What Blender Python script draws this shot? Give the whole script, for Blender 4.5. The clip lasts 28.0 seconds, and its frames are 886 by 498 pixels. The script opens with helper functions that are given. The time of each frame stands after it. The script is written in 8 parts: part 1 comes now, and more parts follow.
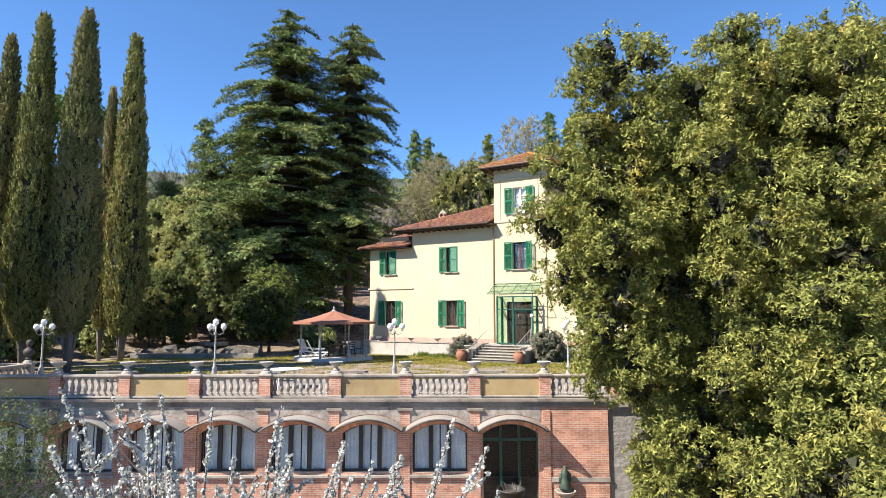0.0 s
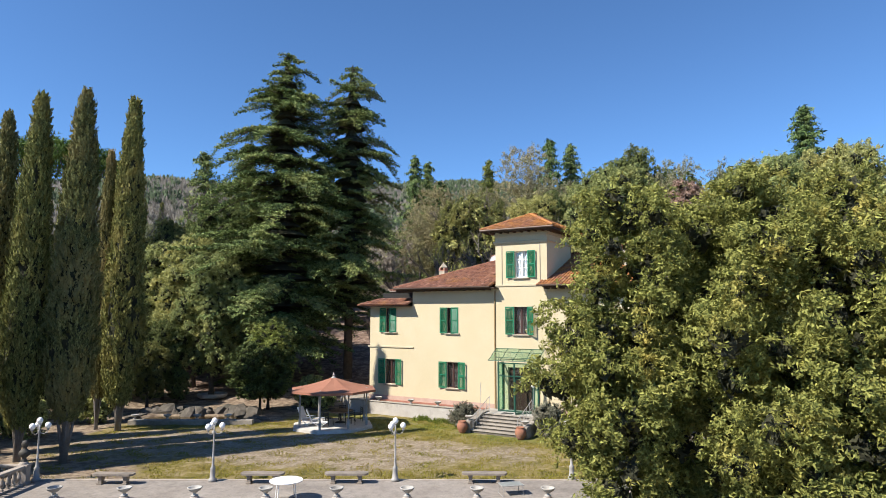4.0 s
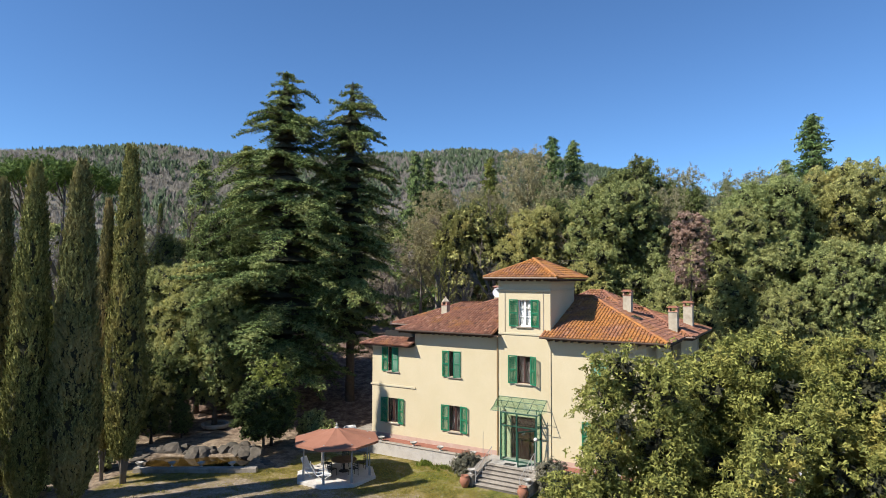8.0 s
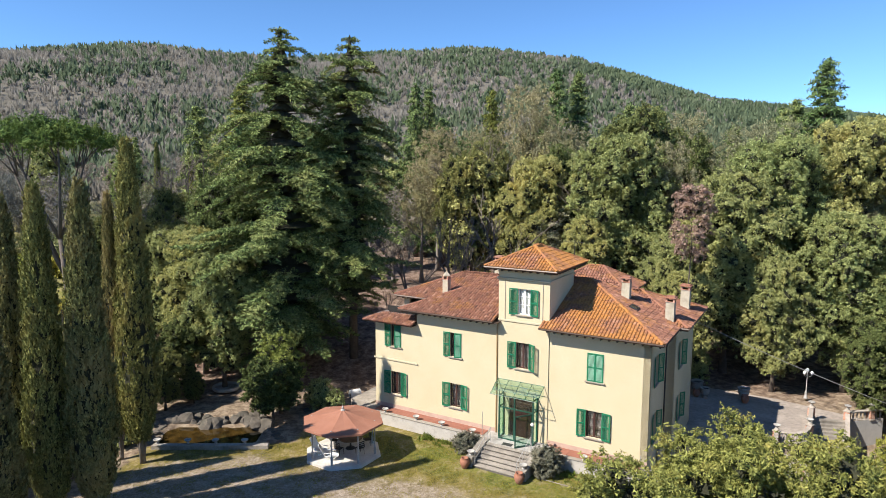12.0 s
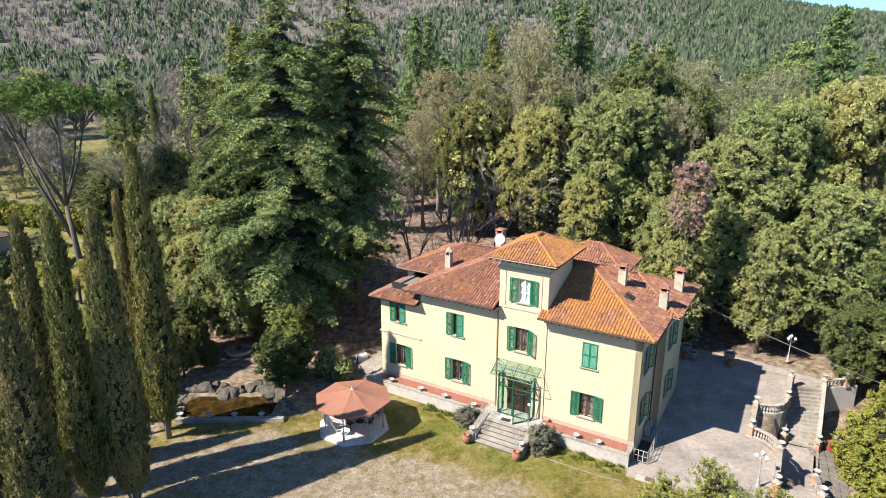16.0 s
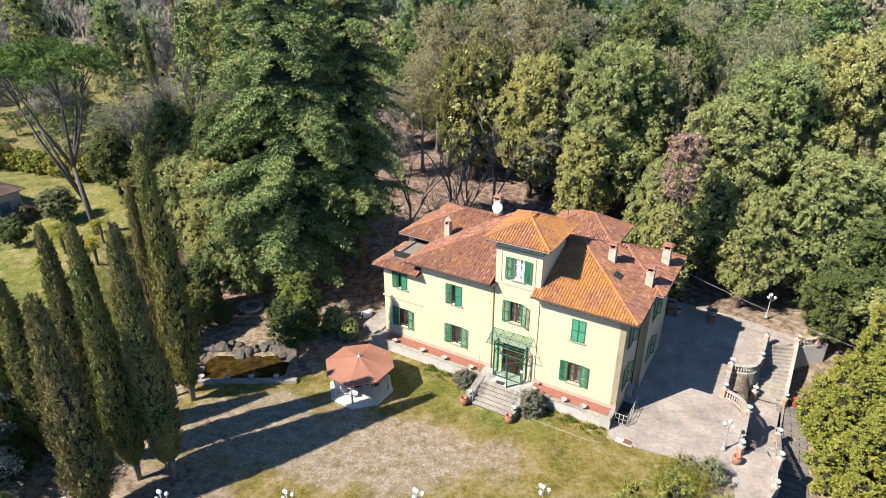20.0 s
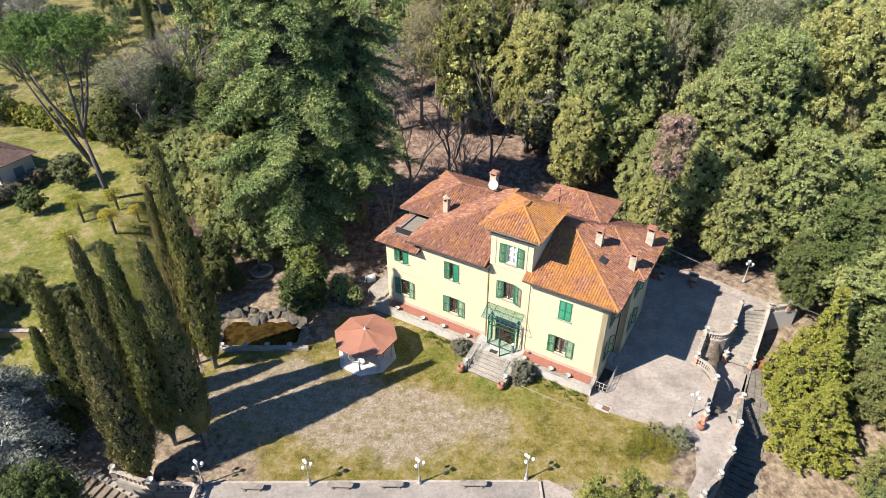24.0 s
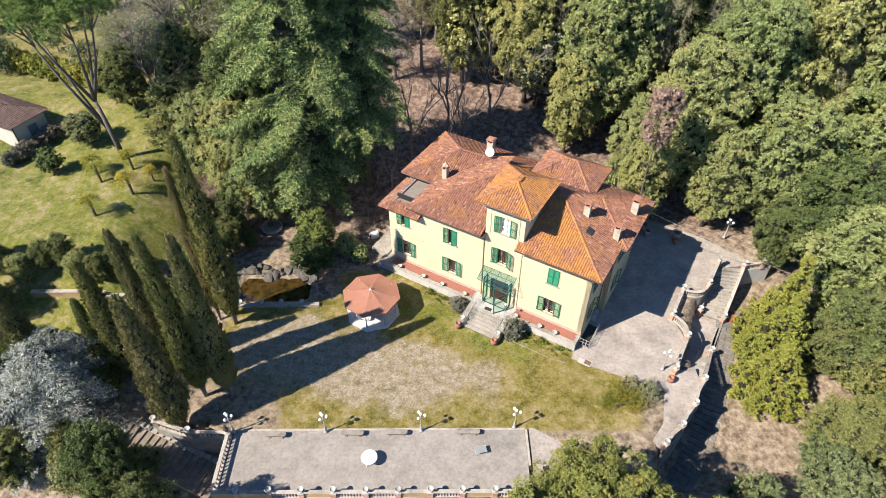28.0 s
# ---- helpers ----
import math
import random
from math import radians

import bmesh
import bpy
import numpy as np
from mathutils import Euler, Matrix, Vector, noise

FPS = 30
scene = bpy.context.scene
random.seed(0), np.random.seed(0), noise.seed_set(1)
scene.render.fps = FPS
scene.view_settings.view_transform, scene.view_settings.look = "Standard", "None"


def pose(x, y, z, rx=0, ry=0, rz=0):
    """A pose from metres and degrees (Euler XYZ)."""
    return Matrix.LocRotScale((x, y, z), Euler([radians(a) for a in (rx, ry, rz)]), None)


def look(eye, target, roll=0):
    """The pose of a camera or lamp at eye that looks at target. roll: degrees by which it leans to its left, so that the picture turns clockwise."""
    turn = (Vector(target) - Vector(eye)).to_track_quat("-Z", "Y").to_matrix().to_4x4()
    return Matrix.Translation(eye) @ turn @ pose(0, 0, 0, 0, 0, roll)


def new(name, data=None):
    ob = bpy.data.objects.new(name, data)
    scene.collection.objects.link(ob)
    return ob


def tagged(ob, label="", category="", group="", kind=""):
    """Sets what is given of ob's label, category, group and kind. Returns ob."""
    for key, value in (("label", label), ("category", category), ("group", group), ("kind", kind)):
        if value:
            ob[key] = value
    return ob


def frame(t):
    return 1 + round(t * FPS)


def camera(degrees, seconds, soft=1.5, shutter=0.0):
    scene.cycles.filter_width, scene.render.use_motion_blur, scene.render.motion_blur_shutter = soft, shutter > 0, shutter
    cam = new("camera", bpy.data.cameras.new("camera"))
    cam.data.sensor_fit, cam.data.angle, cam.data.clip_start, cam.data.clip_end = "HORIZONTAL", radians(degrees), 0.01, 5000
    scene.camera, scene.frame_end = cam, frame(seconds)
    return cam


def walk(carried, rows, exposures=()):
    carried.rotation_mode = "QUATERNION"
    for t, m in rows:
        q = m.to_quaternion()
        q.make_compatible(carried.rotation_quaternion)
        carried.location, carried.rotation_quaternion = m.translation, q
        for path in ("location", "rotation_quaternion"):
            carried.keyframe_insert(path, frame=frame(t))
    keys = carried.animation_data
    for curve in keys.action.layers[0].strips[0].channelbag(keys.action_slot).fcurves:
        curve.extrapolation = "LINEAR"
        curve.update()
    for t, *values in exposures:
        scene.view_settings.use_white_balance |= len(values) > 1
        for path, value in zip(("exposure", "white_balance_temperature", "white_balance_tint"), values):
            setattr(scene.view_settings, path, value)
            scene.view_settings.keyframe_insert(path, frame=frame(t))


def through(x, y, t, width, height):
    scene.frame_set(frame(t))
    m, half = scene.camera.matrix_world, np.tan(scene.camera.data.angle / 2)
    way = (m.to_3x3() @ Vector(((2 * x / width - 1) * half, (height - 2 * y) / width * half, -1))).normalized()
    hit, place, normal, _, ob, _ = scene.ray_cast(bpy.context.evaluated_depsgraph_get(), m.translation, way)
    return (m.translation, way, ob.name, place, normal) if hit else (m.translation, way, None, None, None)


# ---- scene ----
cam = camera(71.33, 28.0, soft=0.35)
# the eye's height over the lawn; the tilt and lean of the first view
EYE, TILT, LEAN = 2.88, 5.965, 0.080
ROWS = [
    (0.0, -0.008, 0.055, -0.037, -0.007, -0.010, 0.003),
    (0.5, -0.014, 0.066, 0.214, -0.022, -0.003, -0.009),
    (1.0, -0.020, 0.089, 0.604, -0.037, 0.015, -0.031),
    (1.5, -0.035, 0.137, 1.145, -0.051, 0.032, -0.044),
    (2.0, -0.046, 0.190, 1.724, -0.066, 0.060, -0.086),
    (2.5, -0.060, 0.247, 2.320, -0.081, 0.057, -0.099),
    (3.0, -0.088, 0.299, 2.912, -0.096, 0.075, -0.131),
    (3.5, -0.113, 0.347, 3.517, -0.090, 0.076, -0.172),
    (5.5, -0.203, 0.561, 6.051, -0.087, -0.008, -0.108),
    (6.0, -0.224, 0.637, 6.744, -0.082, -0.007, -0.169),
    (6.5, -0.237, 0.718, 7.458, -0.086, -0.026, -0.191),
    (7.0, -0.284, 0.787, 8.185, -0.110, -0.854, -0.222),
    (7.5, -0.305, 0.888, 8.883, -0.105, -2.023, -0.273),
    (8.0, -0.352, 0.961, 9.605, -0.109, -3.241, -0.255),
    (8.5, -0.377, 1.071, 10.328, -0.103, -4.430, -0.276),
    (9.0, -0.403, 1.173, 11.047, -0.117, -5.619, -0.277),
    (9.5, -0.416, 1.266, 11.769, -0.102, -6.797, -0.299),
    (10.0, -0.400, 1.368, 12.496, -0.076, -7.956, -0.280),
    (10.5, -0.421, 1.445, 13.253, -0.090, -9.134, -0.282),
    (11.0, -0.438, 1.530, 14.017, -0.095, -10.293, -0.283),
    (11.5, -0.451, 1.629, 14.793, -0.101, -11.483, -0.290),
    (12.0, -0.443, 1.725, 15.551, -0.077, -12.653, -0.278),
    (12.5, -0.489, 1.816, 16.339, -0.103, -13.803, -0.256),
    (14.5, -0.743, 2.172, 19.457, -0.237, -18.373, -0.276),
    (15.0, -0.772, 2.259, 20.236, -0.243, -19.543, -0.254),
    (15.5, -0.790, 2.346, 21.003, -0.239, -20.724, -0.251),
    (16.0, -0.798, 2.425, 21.761, -0.245, -21.914, -0.259),
    (16.5, -0.778, 2.499, 22.516, -0.242, -23.104, -0.246),
    (17.0, -0.753, 2.586, 23.303, -0.228, -24.304, -0.254),
    (17.5, -0.748, 2.660, 24.085, -0.236, -25.472, -0.233),
    (18.0, -0.751, 2.734, 24.859, -0.245, -26.650, -0.222),
    (18.5, -0.734, 2.808, 25.654, -0.234, -27.847, -0.201),
    (19.0, -0.742, 2.890, 26.436, -0.243, -29.035, -0.200),
    (19.5, -0.762, 2.985, 27.226, -0.262, -30.213, -0.199),
    (20.0, -0.774, 3.071, 28.016, -0.271, -31.371, -0.188),
    (20.5, -0.786, 3.149, 28.849, -0.300, -32.549, -0.177),
    (22.5, -0.682, 3.655, 32.443, -0.305, -36.910, -0.133),
    (23.0, -0.665, 3.758, 33.318, -0.304, -38.038, -0.132),
    (23.5, -0.660, 3.857, 34.184, -0.303, -39.156, -0.131),
    (24.0, -0.655, 3.981, 35.050, -0.302, -40.264, -0.129),
    (24.5, -0.655, 4.093, 35.890, -0.300, -41.362, -0.118),
    (25.0, -0.637, 4.213, 36.740, -0.299, -42.470, -0.117),
    (25.5, -0.611, 4.316, 37.576, -0.288, -43.577, -0.106),
    (26.0, -0.598, 4.415, 38.396, -0.287, -44.675, -0.115),
    (26.5, -0.572, 4.502, 39.212, -0.276, -45.793, -0.114),
    (27.0, -0.546, 4.588, 40.027, -0.275, -46.891, -0.103),
    (27.5, -0.529, 4.683, 40.851, -0.274, -47.979, -0.092),
    (28.0, -0.528, 4.766, 41.658, -0.262, -48.907, -0.101),
]
walk(cam, [(t, pose(0, 0, EYE, TILT, LEAN, 0) @ pose(x, y, z, 90 + pitch, roll, yaw)) for t, x, y, z, yaw, pitch, roll in ROWS],
     exposures=[(0, 1.22), (2.5, 1.02), (5, 0.73), (8, 0.65), (10, 0.73), (13, 0.96), (17, 1.15), (28, 1.12)])

# ---- world and light ----
SUN_TO = Vector((-0.890, -0.456, 0.0)).normalized() * math.cos(radians(44)) + Vector((0, 0, math.sin(radians(44))))
world = bpy.data.worlds.new("world")
scene.world = world
world.use_nodes = True
wn = world.node_tree.nodes
sky = wn.new("ShaderNodeTexSky")
sky.sky_type, sky.sun_disc = "NISHITA", False
sky.sun_elevation = radians(44)
sky.sun_rotation = math.atan2(SUN_TO.x, SUN_TO.y)
sky.altitude, sky.air_density, sky.dust_density, sky.ozone_density = 2000, 0.9, 0.0, 1.6
wn["Background"].inputs["Strength"].default_value = 0.088
tone = wn.new("ShaderNodeMix")
tone.data_type, tone.blend_type = "RGBA", "MULTIPLY"
tone.inputs[0].default_value, tone.inputs[7].default_value = 1.0, (0.72, 1.03, 1.30, 1)
world.node_tree.links.new(sky.outputs["Color"], tone.inputs[6])
world.node_tree.links.new(tone.outputs[2], wn["Background"].inputs["Color"])
sun = new("sun", bpy.data.lights.new("sun", "SUN"))
sun.data.energy, sun.data.angle, sun.data.color = 5.0, radians(0.53), (1.0, 0.92, 0.82)
sun.matrix_world = look(SUN_TO * 80, (0, 0, 0))


# ---- materials ----
def nodes_of(name):
    m = bpy.data.materials.new(name)
    m.use_nodes = True
    return m, m.node_tree.nodes, m.node_tree.links


def ramp(n, stops):
    r = n.new("ShaderNodeValToRGB")
    e = r.color_ramp.elements
    while len(e) < len(stops):
        e.new(0.5)
    for k, (at, c) in enumerate(stops):
        e[k].position, e[k].color = at, (*c, 1)
    return r


def noise_node(n, l, vec, scale, detail=4, rough=0.6):
    t = n.new("ShaderNodeTexNoise")
    t.inputs["Scale"].default_value, t.inputs["Detail"].default_value, t.inputs["Roughness"].default_value = scale, detail, rough
    l.new(vec, t.inputs["Vector"])
    return t


def mix_rgb(n, l, fac, a, b, mode="MIX"):
    m = n.new("ShaderNodeMix")
    m.data_type, m.blend_type = "RGBA", mode
    for k, v in ((0, fac), (6, a), (7, b)):
        if isinstance(v, (int, float)):
            m.inputs[k].default_value = v
        elif isinstance(v, tuple):
            m.inputs[k].default_value = (*v, 1)
        else:
            l.new(v, m.inputs[k])
    return m.outputs[2]


def surface(name, c1, c2, scale=3.0, rough=0.8, bump=0.25, fine=30.0, c3=None, stain=0.7, metal=0.0, island=0.0, dist=0.02, mottle=0.0):
    """c1 to c2 by coarse noise, c3 in stains of a larger size; fine relief."""
    m, n, l = nodes_of(name)
    b = n["Principled BSDF"]
    pos = n.new("ShaderNodeNewGeometry")
    big = noise_node(n, l, pos.outputs["Position"], scale, 5)
    small = noise_node(n, l, pos.outputs["Position"], fine, 3, 0.7)
    r = ramp(n, [(0.3, c1), (0.7, c2)])
    l.new(big.outputs["Fac"], r.inputs["Fac"])
    col = r.outputs["Color"]
    if c3:
        st = noise_node(n, l, pos.outputs["Position"], scale * 0.31, 6, 0.7)
        k = ramp(n, [(0.5, (0, 0, 0)), (0.68, (1, 1, 1))])
        l.new(st.outputs["Fac"], k.inputs["Fac"])
        s = n.new("ShaderNodeMath")
        s.operation = "MULTIPLY"
        s.inputs[1].default_value = stain
        l.new(k.outputs["Color"], s.inputs[0])
        col = mix_rgb(n, l, s.outputs[0], col, c3)
    g = ramp(n, [(0.25, (0.72, 0.72, 0.72)), (0.75, (1.15, 1.15, 1.15))])
    l.new(small.outputs["Fac"], g.inputs["Fac"])
    col = mix_rgb(n, l, 0.6, col, g.outputs["Color"], "MULTIPLY")
    if mottle:
        mid = noise_node(n, l, pos.outputs["Position"], 3.4, 7, 0.75)
        mt = ramp(n, [(0.36, (0.6, 0.6, 0.6)), (0.5, (1.0, 1.0, 1.0)), (0.64, (1.25, 1.25, 1.25))])
        l.new(mid.outputs["Fac"], mt.inputs["Fac"])
        col = mix_rgb(n, l, mottle, col, mt.outputs["Color"], "MULTIPLY")
    if island:
        v = ramp(n, [(0, (1 - island,) * 3), (1, (1 + island,) * 3)])
        l.new(pos.outputs["Random Per Island"], v.inputs["Fac"])
        col = mix_rgb(n, l, 1.0, col, v.outputs["Color"], "MULTIPLY")
    l.new(col, b.inputs["Base Color"])
    b.inputs["Roughness"].default_value, b.inputs["Metallic"].default_value = rough, metal
    if bump:
        bp = n.new("ShaderNodeBump")
        bp.inputs["Strength"].default_value, bp.inputs["Distance"].default_value = bump, dist
        l.new(small.outputs["Fac"], bp.inputs["Height"])
        l.new(bp.outputs["Normal"], b.inputs["Normal"])
    return m


def foliage(name, dark, light, tint, tint_share=0.15, patch=0.35, through_light=0.3):
    """Leaves: colour by leaf and by patch of the crown, a little light passing through."""
    m, n, l = nodes_of(name)
    b = n["Principled BSDF"]
    pos = n.new("ShaderNodeNewGeometry")
    r = ramp(n, [(0.0, dark), (0.4, tuple(a * 0.6 + c * 0.4 for a, c in zip(dark, light))), (0.82, light), (1.0, tuple(min(1, c * 1.35) for c in light))])
    l.new(pos.outputs["Random Per Island"], r.inputs["Fac"])
    t = noise_node(n, l, pos.outputs["Position"], patch, 4)
    k = ramp(n, [(0.62 - tint_share, (0, 0, 0)), (0.8 - tint_share * 0.6, (0.85, 0.85, 0.85))])
    l.new(t.outputs["Fac"], k.inputs["Fac"])
    col = mix_rgb(n, l, k.outputs["Color"], r.outputs["Color"], tint)
    ob = n.new("ShaderNodeObjectInfo")
    v = ramp(n, [(0, (0.70, 0.84, 0.78)), (0.5, (0.95, 0.98, 0.95)), (1, (1.2, 1.12, 1.02))])
    l.new(ob.outputs["Random"], v.inputs["Fac"])
    col = mix_rgb(n, l, 1.0, col, v.outputs["Color"], "MULTIPLY")
    l.new(col, b.inputs["Base Color"])
    b.inputs["Roughness"].default_value = 0.7
    b.inputs["Specular IOR Level"].default_value = 0.12
    tr = n.new("ShaderNodeBsdfTranslucent")
    l.new(col, tr.inputs["Color"])
    mx = n.new("ShaderNodeMixShader")
    mx.inputs[0].default_value = through_light
    l.new(b.outputs[0], mx.inputs[1])
    l.new(tr.outputs[0], mx.inputs[2])
    l.new(mx.outputs[0], n["Material Output"].inputs["Surface"])
    return m


def roof_tiles(name, deep, mid, pale, lichen, start):
    """Clay tiles: each its own tone, orange lichen in patches, pale and sooty specks."""
    m, n, l = nodes_of(name)
    b = n["Principled BSDF"]
    pos = n.new("ShaderNodeNewGeometry")
    r = ramp(n, [(0.0, deep), (0.35, mid), (0.8, mid), (1.0, pale)])
    l.new(pos.outputs["Random Per Island"], r.inputs["Fac"])
    big = noise_node(n, l, pos.outputs["Position"], 0.75, 6, 0.7)
    k = ramp(n, [(start - 0.06, (0, 0, 0)), (start + 0.1, (0.8, 0.8, 0.8))])
    l.new(big.outputs["Fac"], k.inputs["Fac"])
    col = mix_rgb(n, l, k.outputs["Color"], r.outputs["Color"], lichen)
    speck = noise_node(n, l, pos.outputs["Position"], 9.0, 4, 0.75)
    w = ramp(n, [(0.60, (0, 0, 0)), (0.70, (0.75, 0.75, 0.75))])
    l.new(speck.outputs["Fac"], w.inputs["Fac"])
    col = mix_rgb(n, l, w.outputs["Color"], col, (0.40, 0.30, 0.22))
    soot = noise_node(n, l, pos.outputs["Position"], 5.0, 6, 0.75)
    g = ramp(n, [(0.34, (0.35, 0.33, 0.32)), (0.52, (1.0, 1.0, 1.0)), (0.7, (1.2, 1.17, 1.12))])
    l.new(soot.outputs["Fac"], g.inputs["Fac"])
    col = mix_rgb(n, l, 0.85, col, g.outputs["Color"], "MULTIPLY")
    l.new(col, b.inputs["Base Color"])
    b.inputs["Roughness"].default_value = 0.92
    bp = n.new("ShaderNodeBump")
    bp.inputs["Strength"].default_value, bp.inputs["Distance"].default_value = 0.4, 0.02
    l.new(speck.outputs["Fac"], bp.inputs["Height"])
    l.new(bp.outputs["Normal"], b.inputs["Normal"])
    return m


def brickwork(name, c1, c2, mortar, width=0.26, height=0.07):
    m, n, l = nodes_of(name)
    b = n["Principled BSDF"]
    pos = n.new("ShaderNodeNewGeometry")
    sp = n.new("ShaderNodeSeparateXYZ")
    l.new(pos.outputs["Position"], sp.inputs[0])
    ad = n.new("ShaderNodeMath")
    l.new(sp.outputs["X"], ad.inputs[0]), l.new(sp.outputs["Y"], ad.inputs[1])
    cb = n.new("ShaderNodeCombineXYZ")
    l.new(ad.outputs[0], cb.inputs["X"]), l.new(sp.outputs["Z"], cb.inputs["Y"])
    t = n.new("ShaderNodeTexBrick")
    t.inputs["Scale"].default_value = 1.0
    t.inputs["Brick Width"].default_value, t.inputs["Row Height"].default_value = width, height
    t.inputs["Mortar Size"].default_value = 0.008
    t.inputs["Color1"].default_value, t.inputs["Color2"].default_value, t.inputs["Mortar"].default_value = (*c1, 1), (*c2, 1), (*mortar, 1)
    l.new(cb.outputs[0], t.inputs["Vector"])
    big = noise_node(n, l, pos.outputs["Position"], 1.3, 6, 0.7)
    g = ramp(n, [(0.3, (0.42, 0.41, 0.40)), (0.5, (0.9, 0.87, 0.85)), (0.7, (1.25, 1.2, 1.15))])
    l.new(big.outputs["Fac"], g.inputs["Fac"])
    col = mix_rgb(n, l, 0.8, t.outputs["Color"], g.outputs["Color"], "MULTIPLY")
    l.new(col, b.inputs["Base Color"])
    b.inputs["Roughness"].default_value = 0.9
    bp = n.new("ShaderNodeBump")
    bp.inputs["Strength"].default_value, bp.inputs["Distance"].default_value = 0.5, 0.01
    bp.invert = True
    l.new(t.outputs["Fac"], bp.inputs["Height"])
    l.new(bp.outputs["Normal"], b.inputs["Normal"])
    return m


def glass_pane(name, tint, rough=0.03, alpha_mix=0.25):
    m, n, l = nodes_of(name)
    b = n["Principled BSDF"]
    b.inputs["Base Color"].default_value = (*tint, 1)
    b.inputs["Roughness"].default_value, b.inputs["IOR"].default_value = rough, 1.45
    b.inputs["Transmission Weight"].default_value = 1 - alpha_mix
    return m


def clear_pane(name, tint, gloss):
    """Thin tinted glass sheet: light passes straight, a little is mirrored."""
    m, n, l = nodes_of(name)
    t, g, x = n.new("ShaderNodeBsdfTransparent"), n.new("ShaderNodeBsdfGlossy"), n.new("ShaderNodeMixShader")
    t.inputs["Color"].default_value = (*tint, 1)
    g.inputs["Roughness"].default_value = 0.03
    x.inputs[0].default_value = gloss
    l.new(t.outputs[0], x.inputs[1]), l.new(g.outputs[0], x.inputs[2])
    l.new(x.outputs[0], n["Material Output"].inputs["Surface"])
    return m


PLASTER = surface("yellow_plaster", (0.52, 0.452, 0.292), (0.55, 0.48, 0.322), 0.7, 0.85, 0.12, 40, (0.475, 0.405, 0.25), 0.35)
PALE = surface("pale_plaster", (0.461, 0.410, 0.275), (0.493, 0.442, 0.307), 1.0, 0.85, 0.12, 40)
STONE = surface("weathered_stone", (0.29, 0.25, 0.208), (0.42, 0.372, 0.318), 2.0, 0.9, 0.4, 25, (0.115, 0.10, 0.086), 0.7)
CORNICE = surface("sooty_cornice_stone", (0.19, 0.16, 0.13), (0.30, 0.262, 0.22), 2.2, 0.9, 0.4, 25, (0.065, 0.057, 0.05), 0.8)
SLAB = surface("pale_concrete_slab", (0.50, 0.475, 0.43), (0.60, 0.575, 0.53), 1.5, 0.9, 0.3, 25, (0.34, 0.32, 0.28), 0.6)
URN_STONE = surface("pale_cast_stone", (0.34, 0.325, 0.295), (0.44, 0.425, 0.39), 3.0, 0.9, 0.3, 30, (0.17, 0.16, 0.145), 0.7)
SILL = surface("sandstone_sill", (0.269, 0.230, 0.179), (0.333, 0.294, 0.243), 3.0, 0.9, 0.2, 40)
SHUTTER = surface("green_shutter_paint", (0.006, 0.135, 0.062), (0.010, 0.18, 0.088), 2.0, 0.5, 0.1, 60)
FRAME_WOOD = surface("dark_brown_window_wood", (0.032, 0.012, 0.009), (0.054, 0.019, 0.014), 5.0, 0.5, 0.1, 60)
CURTAIN = surface("white_curtain", (0.46, 0.46, 0.47), (0.54, 0.54, 0.55), 8.0, 0.9, 0.2, 20)
GREY_CURTAIN = surface("greyish_net_curtain", (0.52, 0.56, 0.58), (0.68, 0.71, 0.72), 2.0, 0.9, 0.2, 20)
# near-black: the darkness of an unlit inside is put into the colour
UNLIT_BLACK = surface("unlit_room_black", (0.013, 0.012, 0.010), (0.019, 0.018, 0.017), 2.0, 0.9, 0)
GLASS = glass_pane("window_glass", (0.9, 0.95, 0.95), 0.03, 0.0)
CANOPY_GLASS = clear_pane("green_canopy_glass", (0.76, 0.90, 0.84), 0.10)
GREEN_GLASS = clear_pane("greenish_porch_glass", (0.80, 0.93, 0.88), 0.07)
ROOF_TILE = roof_tiles("terracotta_roof_tile", (0.135, 0.062, 0.042), (0.26, 0.115, 0.072), (0.40, 0.215, 0.15), (0.37, 0.165, 0.04), 0.57)
ROOF_LICHEN = roof_tiles("lichened_orange_roof_tile", (0.15, 0.066, 0.04), (0.285, 0.125, 0.068), (0.42, 0.225, 0.14), (0.42, 0.18, 0.035), 0.46)
EAVE_WOOD = surface("dark_eave_wood", (0.045, 0.027, 0.018), (0.077, 0.048, 0.032), 4.0, 0.8, 0.2, 30)
BITUMEN = surface("grey_flat_roof_felt", (0.17, 0.145, 0.118), (0.25, 0.215, 0.175), 1.5, 0.9, 0.3, 30)
CHIMNEY_RENDER = surface("cream_chimney_render", (0.397, 0.346, 0.256), (0.474, 0.429, 0.333), 3.0, 0.9, 0.3, 30, (0.224, 0.179, 0.128), 0.6)
TERRACOTTA = surface("terracotta_pot", (0.256, 0.102, 0.058), (0.333, 0.154, 0.096), 4.0, 0.85, 0.2, 40, (0.352, 0.256, 0.205), 0.5)
TERRACE_TILE = surface("red_terrace_tile", (0.24, 0.095, 0.062), (0.30, 0.125, 0.085), 3.0, 0.8, 0.2, 20)
STAINED_WALL = surface("stained_pale_wall_plaster", (0.36, 0.335, 0.295), (0.47, 0.44, 0.40), 1.3, 0.92, 0.35, 25, (0.15, 0.138, 0.118), 0.8)
CONCRETE = surface("stained_concrete", (0.25, 0.222, 0.185), (0.36, 0.325, 0.275), 1.1, 0.92, 0.35, 25, (0.11, 0.10, 0.085), 0.75, mottle=0.5)
PAVING = surface("pale_terrace_paving", (0.225, 0.198, 0.172), (0.295, 0.265, 0.232), 0.7, 0.92, 0.3, 14, (0.15, 0.135, 0.118), 0.75, mottle=0.55)
